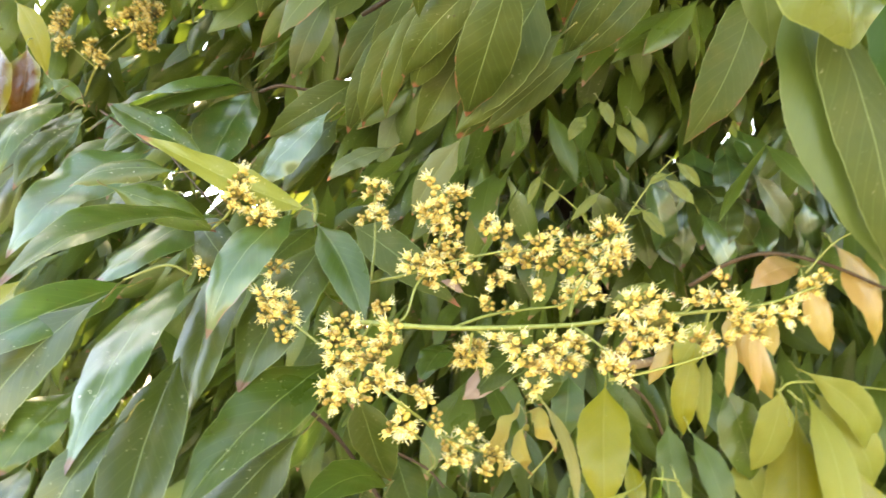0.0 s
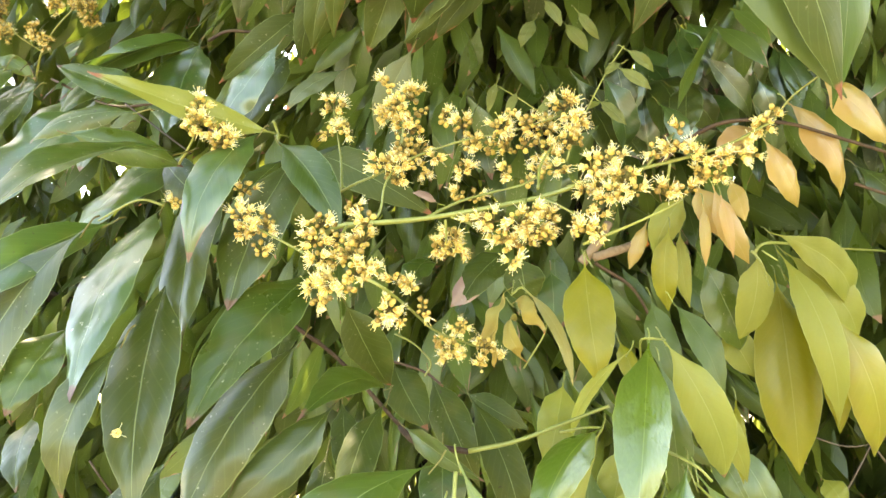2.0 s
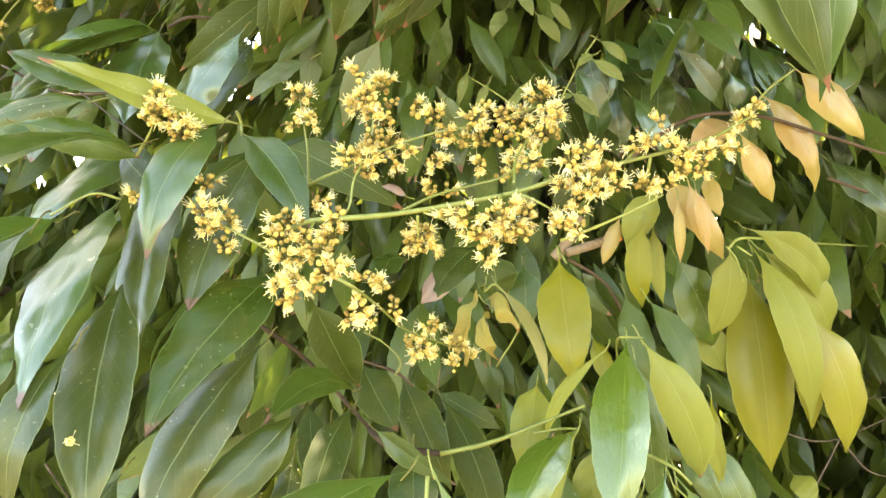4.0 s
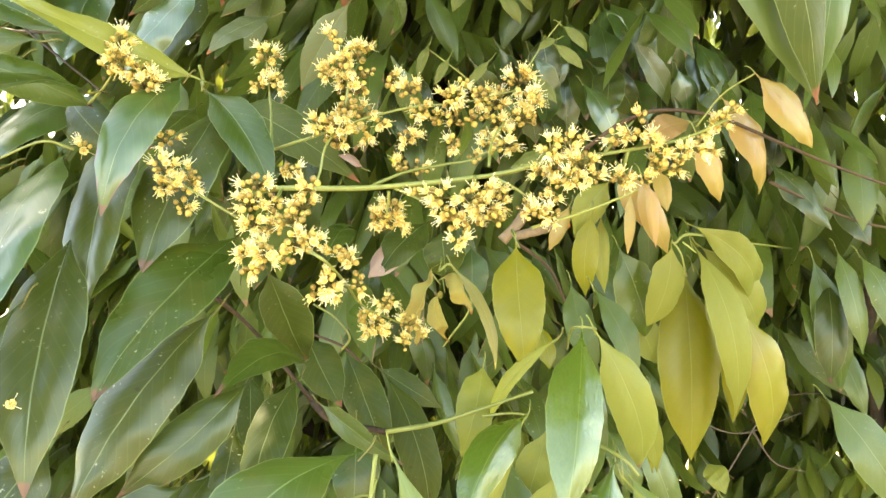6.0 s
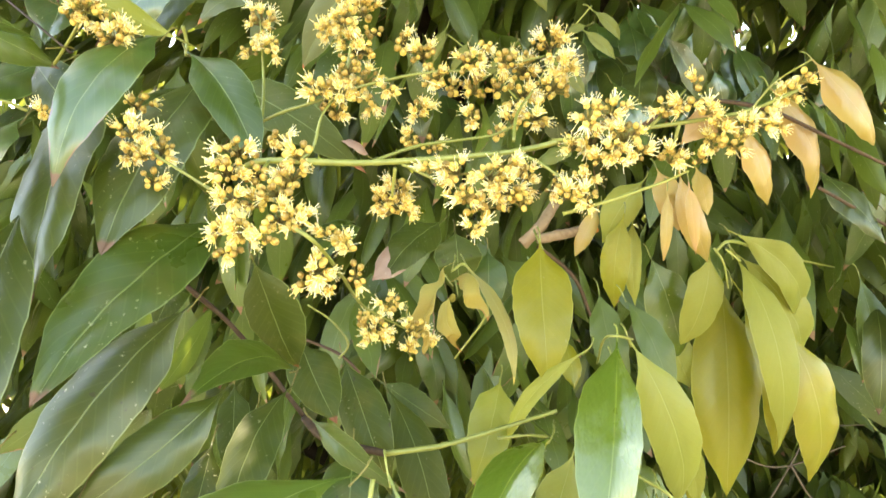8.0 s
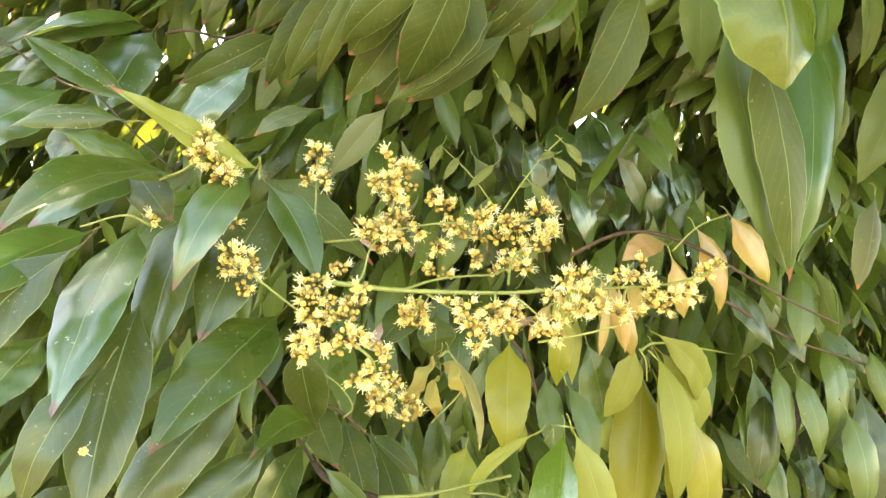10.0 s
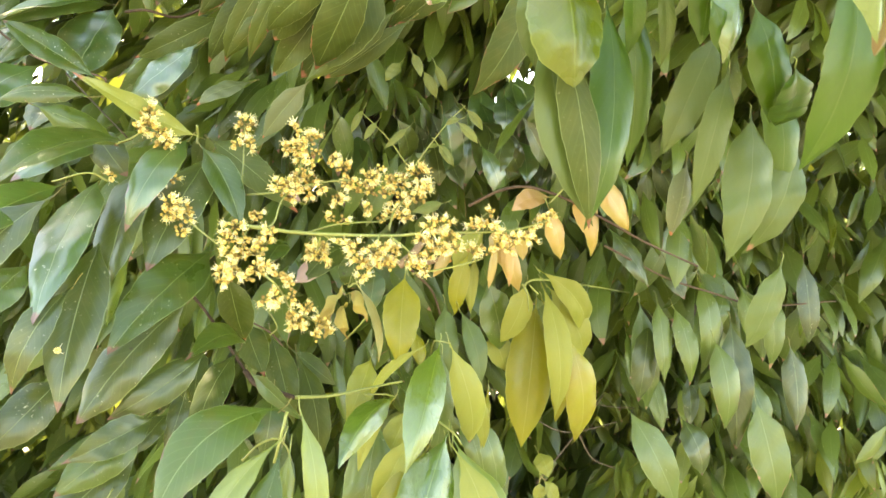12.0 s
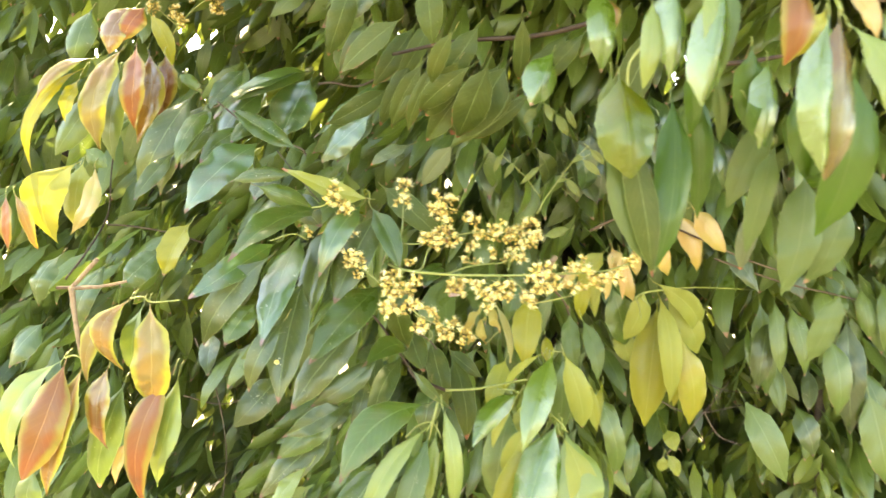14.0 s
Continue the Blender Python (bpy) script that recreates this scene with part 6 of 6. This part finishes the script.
twig(back_branch, TWIG, [(0.442, 0.900, 1.622), (0.584, 1.000, 1.581), (0.688, 1.050, 1.561), (0.815, 1.100, 1.542), (0.990, 1.150, 1.558)], 0.0018, 0.0015, "twig")
twig(back_branch, BARKD, [(0.825, 1.380, 1.623), (0.820, 1.360, 1.425), (0.821, 1.350, 1.224), (0.844, 1.350, 0.916)], 0.0100, 0.0120, "limb")
leaf(back_branch, SHEEN, (0.248, 1.107, 1.829), (0.253, 1.098, 1.759), 0.045, 4, 0.04, 0.03, 0.36, (0, -1, 0.6))
leaf(back_branch, SHEEN, (0.318, 1.204, 1.787), (0.326, 1.113, 1.698), 0.042, 13, 0.03, -0.06, 0.25, (0, -1, 0.6))
leaf(back_branch, DARK, (0.240, 1.087, 1.832), (0.248, 1.092, 1.761), 0.045, -7, 0.05, -0.05, 0.33)
leaf(back_branch, DARK, (0.228, 1.145, 1.780), (0.268, 1.097, 1.695), 0.045, -2, 0.04, -0.05, 0.32)
leaf(back_branch, SHEEN, (0.218, 1.072, 1.814), (0.243, 1.103, 1.714), 0.045, -12, 0.09, -0.03, 0.42, (0, -1, 0.6))
leaf(back_branch, DARK, (0.203, 1.098, 1.781), (0.230, 1.109, 1.697), 0.045, -12, 0.05, 0.03, 0.31)
leaf(back_branch, DARK, (0.301, 1.083, 1.793), (0.367, 1.126, 1.732), 0.049, -1, 0.09, -0.04, 0.41)
leaf(back_branch, DARK, (0.340, 1.050, 1.820), (0.411, 1.098, 1.737), 0.036, 0, 0.04, -0.02, 0.23)
leaf(back_branch, DARK, (0.300, 1.144, 1.807), (0.282, 1.047, 1.718), 0.037, 4, 0.06, 0.00, 0.34)
leaf(back_branch, SHEEN, (0.275, 1.120, 1.795), (0.275, 1.123, 1.700), 0.038, 11, 0.08, -0.02, 0.35, (0, -1, 0.6))
leaf(back_branch, DARK, (0.302, 1.165, 1.817), (0.312, 1.059, 1.730), 0.046, 6, 0.09, -0.01, 0.31)
leaf(back_branch, DARK, (0.330, 1.097, 1.797), (0.309, 1.051, 1.721), 0.042, 8, 0.05, -0.02, 0.34)
leaf(back_branch, SHEEN, (0.281, 1.061, 1.767), (0.325, 1.069, 1.681), 0.038, -4, 0.09, -0.02, 0.22, (0, -1, 0.6))
leaf(back_branch, SHEEN, (0.370, 1.175, 1.792), (0.377, 1.111, 1.714), 0.050, 3, 0.07, 0.06, 0.43, (0, -1, 0.6))
leaf(back_branch, SHEEN, (0.343, 1.110, 1.789), (0.345, 1.143, 1.707), 0.050, -2, 0.06, 0.02, 0.30, (0, -1, 0.6))
leaf(back_branch, SHEEN, (0.414, 1.227, 1.768), (0.421, 1.148, 1.662), 0.041, 2, 0.05, 0.04, 0.42, (0, -1, 0.6))
leaf(back_branch, SHEEN, (0.429, 1.127, 1.795), (0.447, 1.150, 1.723), 0.039, 9, 0.08, 0.05, 0.23, (0, -1, 0.6))
leaf(back_branch, DARK, (0.448, 1.230, 1.817), (0.418, 1.164, 1.711), 0.052, 14, 0.04, -0.05, 0.30)
leaf(back_branch, SHEEN, (0.419, 1.126, 1.762), (0.477, 1.177, 1.656), 0.044, -10, 0.04, 0.01, 0.19, (0, -1, 0.6))
leaf(back_branch, SHEEN, (0.485, 1.220, 1.859), (0.494, 1.201, 1.755), 0.041, -3, 0.05, 0.05, 0.17, (0, -1, 0.6))
leaf(back_branch, SHEEN, (0.508, 1.237, 1.839), (0.509, 1.198, 1.726), 0.047, 0, 0.06, -0.04, 0.25, (0, -1, 0.6))
leaf(back_branch, SHEEN, (0.430, 1.170, 1.852), (0.449, 1.236, 1.781), 0.041, -4, 0.05, 0.01, 0.32, (0, -1, 0.6))
leaf(back_branch, SHEEN, (0.401, 1.168, 1.886), (0.431, 1.157, 1.805), 0.051, -1, 0.06, 0.01, 0.30, (0, -1, 0.6))
leaf(back_branch, DARK, (0.432, 1.185, 1.875), (0.453, 1.220, 1.775), 0.050, -11, 0.07, -0.01, 0.41)
leaf(back_branch, SHEEN, (0.350, 1.213, 1.877), (0.353, 1.190, 1.793), 0.051, -11, 0.06, -0.02, 0.34, (0, -1, 0.6))
leaf(back_branch, SHEEN, (0.323, 1.164, 1.825), (0.325, 1.168, 1.733), 0.041, 10, 0.07, 0.01, 0.43, (0, -1, 0.6))
leaf(back_branch, SHEEN, (0.306, 1.228, 1.863), (0.339, 1.202, 1.752), 0.044, -8, 0.10, -0.01, 0.34, (0, -1, 0.6))
leaf(back_branch, DARK, (0.297, 1.229, 1.855), (0.299, 1.205, 1.762), 0.047, -11, 0.02, -0.04, 0.31)
leaf(back_branch, SHEEN, (0.311, 1.243, 1.891), (0.313, 1.220, 1.778), 0.054, -8, 0.08, -0.04, 0.35, (0, -1, 0.6))
leaf(back_branch, SHEEN, (0.313, 1.225, 1.855), (0.355, 1.208, 1.740), 0.042, 12, 0.08, 0.05, 0.40, (0, -1, 0.6))
leaf(back_branch, DARK, (0.212, 1.241, 1.829), (0.218, 1.163, 1.747), 0.049, 11, 0.02, 0.00, 0.24)
leaf(back_branch, SHEEN, (0.231, 1.265, 1.827), (0.217, 1.212, 1.706), 0.041, -1, 0.08, 0.03, 0.21, (0, -1, 0.6))
leaf(back_branch, DARK, (0.182, 1.121, 1.801), (0.223, 1.190, 1.710), 0.048, -10, 0.03, 0.03, 0.40)
leaf(back_branch, DARK, (0.212, 1.153, 1.824), (0.263, 1.204, 1.725), 0.048, -13, 0.03, -0.04, 0.45)
leaf(back_branch, SHEEN, (0.186, 1.134, 1.838), (0.219, 1.233, 1.735), 0.042, -13, 0.07, 0.05, 0.20, (0, -1, 0.6))
leaf(back_branch, SHEEN, (0.363, 1.241, 1.915), (0.391, 1.239, 1.806), 0.041, 5, 0.05, 0.02, 0.29, (0, -1, 0.6))
leaf(back_branch, SHEEN, (0.375, 1.255, 1.923), (0.409, 1.237, 1.805), 0.055, -11, 0.09, 0.00, 0.44, (0, -1, 0.6))
leaf(back_branch, DARK, (0.455, 1.322, 1.904), (0.421, 1.243, 1.801), 0.046, 3, 0.10, 0.02, 0.17)
leaf(back_branch, DARK, (0.392, 1.260, 1.861), (0.408, 1.275, 1.767), 0.055, -15, 0.10, 0.02, 0.39)
leaf(back_branch, SHEEN, (0.364, 1.257, 1.913), (0.364, 1.231, 1.810), 0.042, 10, 0.05, 0.02, 0.34, (0, -1, 0.6))
leaf(back_branch, SHEEN, (0.555, 1.325, 1.871), (0.558, 1.270, 1.766), 0.051, -14, 0.06, 0.05, 0.32, (0, -1, 0.6))
leaf(back_branch, DARK, (0.497, 1.319, 1.853), (0.502, 1.270, 1.726), 0.048, 9, 0.03, -0.01, 0.30)
leaf(back_branch, DARK, (0.506, 1.239, 1.849), (0.555, 1.238, 1.734), 0.046, 1, 0.09, -0.00, 0.32)
leaf(back_branch, SHEEN, (0.488, 1.212, 1.852), (0.521, 1.194, 1.734), 0.042, 0, 0.07, 0.01, 0.27, (0, -1, 0.6))
leaf(back_branch, DARK, (0.626, 1.277, 1.799), (0.678, 1.313, 1.716), 0.045, -6, 0.09, -0.02, 0.36)
leaf(back_branch, DARK, (0.673, 1.361, 1.775), (0.644, 1.323, 1.656), 0.054, -7, 0.10, -0.03, 0.28)
leaf(back_branch, DARK, (0.636, 1.255, 1.781), (0.663, 1.299, 1.676), 0.045, -4, 0.09, 0.03, 0.23)
leaf(back_branch, DARK, (0.647, 1.270, 1.801), (0.741, 1.340, 1.717), 0.057, -8, 0.08, -0.01, 0.20)
leaf(back_branch, DARK, (0.138, 1.034, 1.796), (0.171, 1.134, 1.722), 0.042, -12, 0.08, 0.02, 0.39)
leaf(back_branch, DARK, (0.101, 1.148, 1.768), (0.088, 1.076, 1.673), 0.046, -13, 0.06, -0.04, 0.32)
leaf(back_branch, SHEEN, (0.092, 1.141, 1.775), (0.102, 1.059, 1.678), 0.036, -8, 0.04, 0.01, 0.20, (0, -1, 0.6))
leaf(back_branch, DARK, (0.083, 1.118, 1.755), (0.119, 1.059, 1.670), 0.036, 9, 0.03, -0.03, 0.38)
leaf(back_branch, SHEEN, (0.164, 1.168, 1.750), (0.153, 1.135, 1.674), 0.043, -7, 0.04, 0.03, 0.32, (0, -1, 0.6))
leaf(back_branch, DARK, (0.052, 1.102, 1.788), (0.061, 1.041, 1.695), 0.043, 9, 0.09, 0.06, 0.18)
leaf(back_branch, SHEEN, (0.043, 1.138, 1.791), (0.048, 1.057, 1.710), 0.041, -3, 0.06, -0.03, 0.41, (0, -1, 0.6))
leaf(back_branch, DARK, (0.054, 1.155, 1.820), (0.098, 1.134, 1.717), 0.044, -3, 0.09, -0.05, 0.28)
leaf(back_branch, SHEEN, (0.076, 1.149, 1.758), (0.080, 1.114, 1.652), 0.046, 4, 0.08, -0.00, 0.42, (0, -1, 0.6))

back_panicle = thing("flower_panicle", "pale yellow flower panicle in the shade deeper in the tree", "flower panicle")
cluster(back_panicle, (-0.665, 1.245, 2.073), 0.0142, 0.0178)
cluster(back_panicle, (-0.657, 1.247, 2.041), 0.0124, 0.0124)
cluster(back_panicle, (-0.611, 1.243, 2.035), 0.0123, 0.0159)
cluster(back_panicle, (-0.593, 1.243, 2.017), 0.0123, 0.0106)
cluster(back_panicle, (-0.576, 1.250, 2.074), 0.0124, 0.0124)
cluster(back_panicle, (-0.555, 1.256, 2.090), 0.0160, 0.0160)
cluster(back_panicle, (-0.527, 1.243, 2.063), 0.0176, 0.0158)
cluster(back_panicle, (-0.513, 1.250, 2.093), 0.0142, 0.0159)
cluster(back_panicle, (-0.536, 1.248, 2.101), 0.0142, 0.0124)
cluster(back_panicle, (-0.527, 1.262, 2.049), 0.0143, 0.0107)
cluster(back_panicle, (-0.655, 1.250, 2.093), 0.0107, 0.0107)
twig(back_panicle, STALK, [(-0.644, 1.300, 1.975), (-0.608, 1.260, 2.009), (-0.574, 1.250, 2.043), (-0.535, 1.250, 2.075), (-0.514, 1.250, 2.102)], 0.0020, 0.0010, "stalk")
twig(back_panicle, STALK, [(-0.608, 1.260, 2.009), (-0.642, 1.250, 2.038), (-0.668, 1.250, 2.079)], 0.0014, 0.0008, "branchlet")

bare_twigs = thing("bare_twig", "thin bare brown twigs inside the shaded crown", "twig")
twig(bare_twigs, BARKD, [(0.392, 1.050, 1.343), (0.471, 1.080, 1.310), (0.576, 1.120, 1.323)], 0.0011, 0.0008, "twig")
twig(bare_twigs, BARKD, [(0.435, 1.100, 1.218), (0.506, 1.120, 1.303), (0.559, 1.150, 1.364)], 0.0013, 0.0008, "twig")
twig(bare_twigs, BARKD, [(0.436, 1.080, 1.410), (0.520, 1.100, 1.358), (0.619, 1.150, 1.342)], 0.0009, 0.0007, "twig")
twig(bare_twigs, BARKD, [(0.506, 1.120, 1.303), (0.544, 1.140, 1.253), (0.596, 1.160, 1.232)], 0.0013, 0.0008, "twig")
twig(bare_twigs, BARKD, [(-0.476, 0.980, 1.303), (-0.413, 1.020, 1.281), (-0.348, 1.080, 1.298)], 0.0012, 0.0009, "twig")
twig(bare_twigs, BARKD, [(-0.465, 1.000, 1.406), (-0.431, 1.020, 1.318), (-0.416, 1.060, 1.186), (-0.424, 1.080, 1.077)], 0.0014, 0.0010, "twig")

# ---- small single things ----
end = twig(pink_shoot, CUT, [(0.2095, 0.8690, 1.5852), (0.2125, 0.8690, 1.5860)], 0.0047, 0.0042, "cut_end")
tagged(end, "fresh orange-red cut end of the wood")
fallen = tagged(new("fallen_flower", FLOWERS[2]), "small cream flower fallen on a leaf", "flower")
fallen.matrix_world = pose(-0.194, 0.488, 1.492, 80, 0, 20)


# ---- trunk and boughs that carry the crown ----
tree = thing("tree_trunk", "dark rough-barked trunk with boughs hidden among the leaves", "tree trunk")
rnd = random.Random(31)
stem = spline([(0.30, 2.18, -0.05), (0.34, 2.16, 0.6), (0.28, 2.15, 1.3), (0.33, 2.18, 2.1), (0.24, 2.10, 2.9), (0.30, 2.05, 3.6)], 10)
part("trunk", mesh_of("trunk", *tube(stem, 0.095, 0.03, 14, 0.07, rnd), None), BARKD, tree)
for bend in ([(0.30, 2.14, 1.5), (0.10, 1.85, 2.1), (-0.25, 1.55, 2.55), (-0.55, 1.30, 2.75)],
             [(0.31, 2.14, 1.7), (0.55, 1.90, 2.2), (0.80, 1.55, 2.55), (1.00, 1.15, 2.75)],
             [(0.33, 2.16, 2.2), (0.20, 1.75, 2.6), (0.15, 1.20, 2.80), (0.05, 0.75, 2.75)],
             [(0.26, 2.12, 2.5), (-0.20, 2.10, 2.9), (-0.80, 1.95, 3.15), (-1.35, 1.80, 3.25)],
             [(0.27, 2.12, 2.6), (0.80, 2.10, 2.9), (1.40, 2.05, 3.1), (1.95, 1.90, 3.2)],
             [(0.28, 2.12, 0.9), (-0.20, 2.05, 1.2), (-0.70, 1.85, 1.55), (-1.10, 1.70, 1.75)]):
    part("bough", mesh_of("bough", *tube(spline(bend, 8), 0.032, 0.009, 10, 0.08, rnd), None), BARKD, tree)
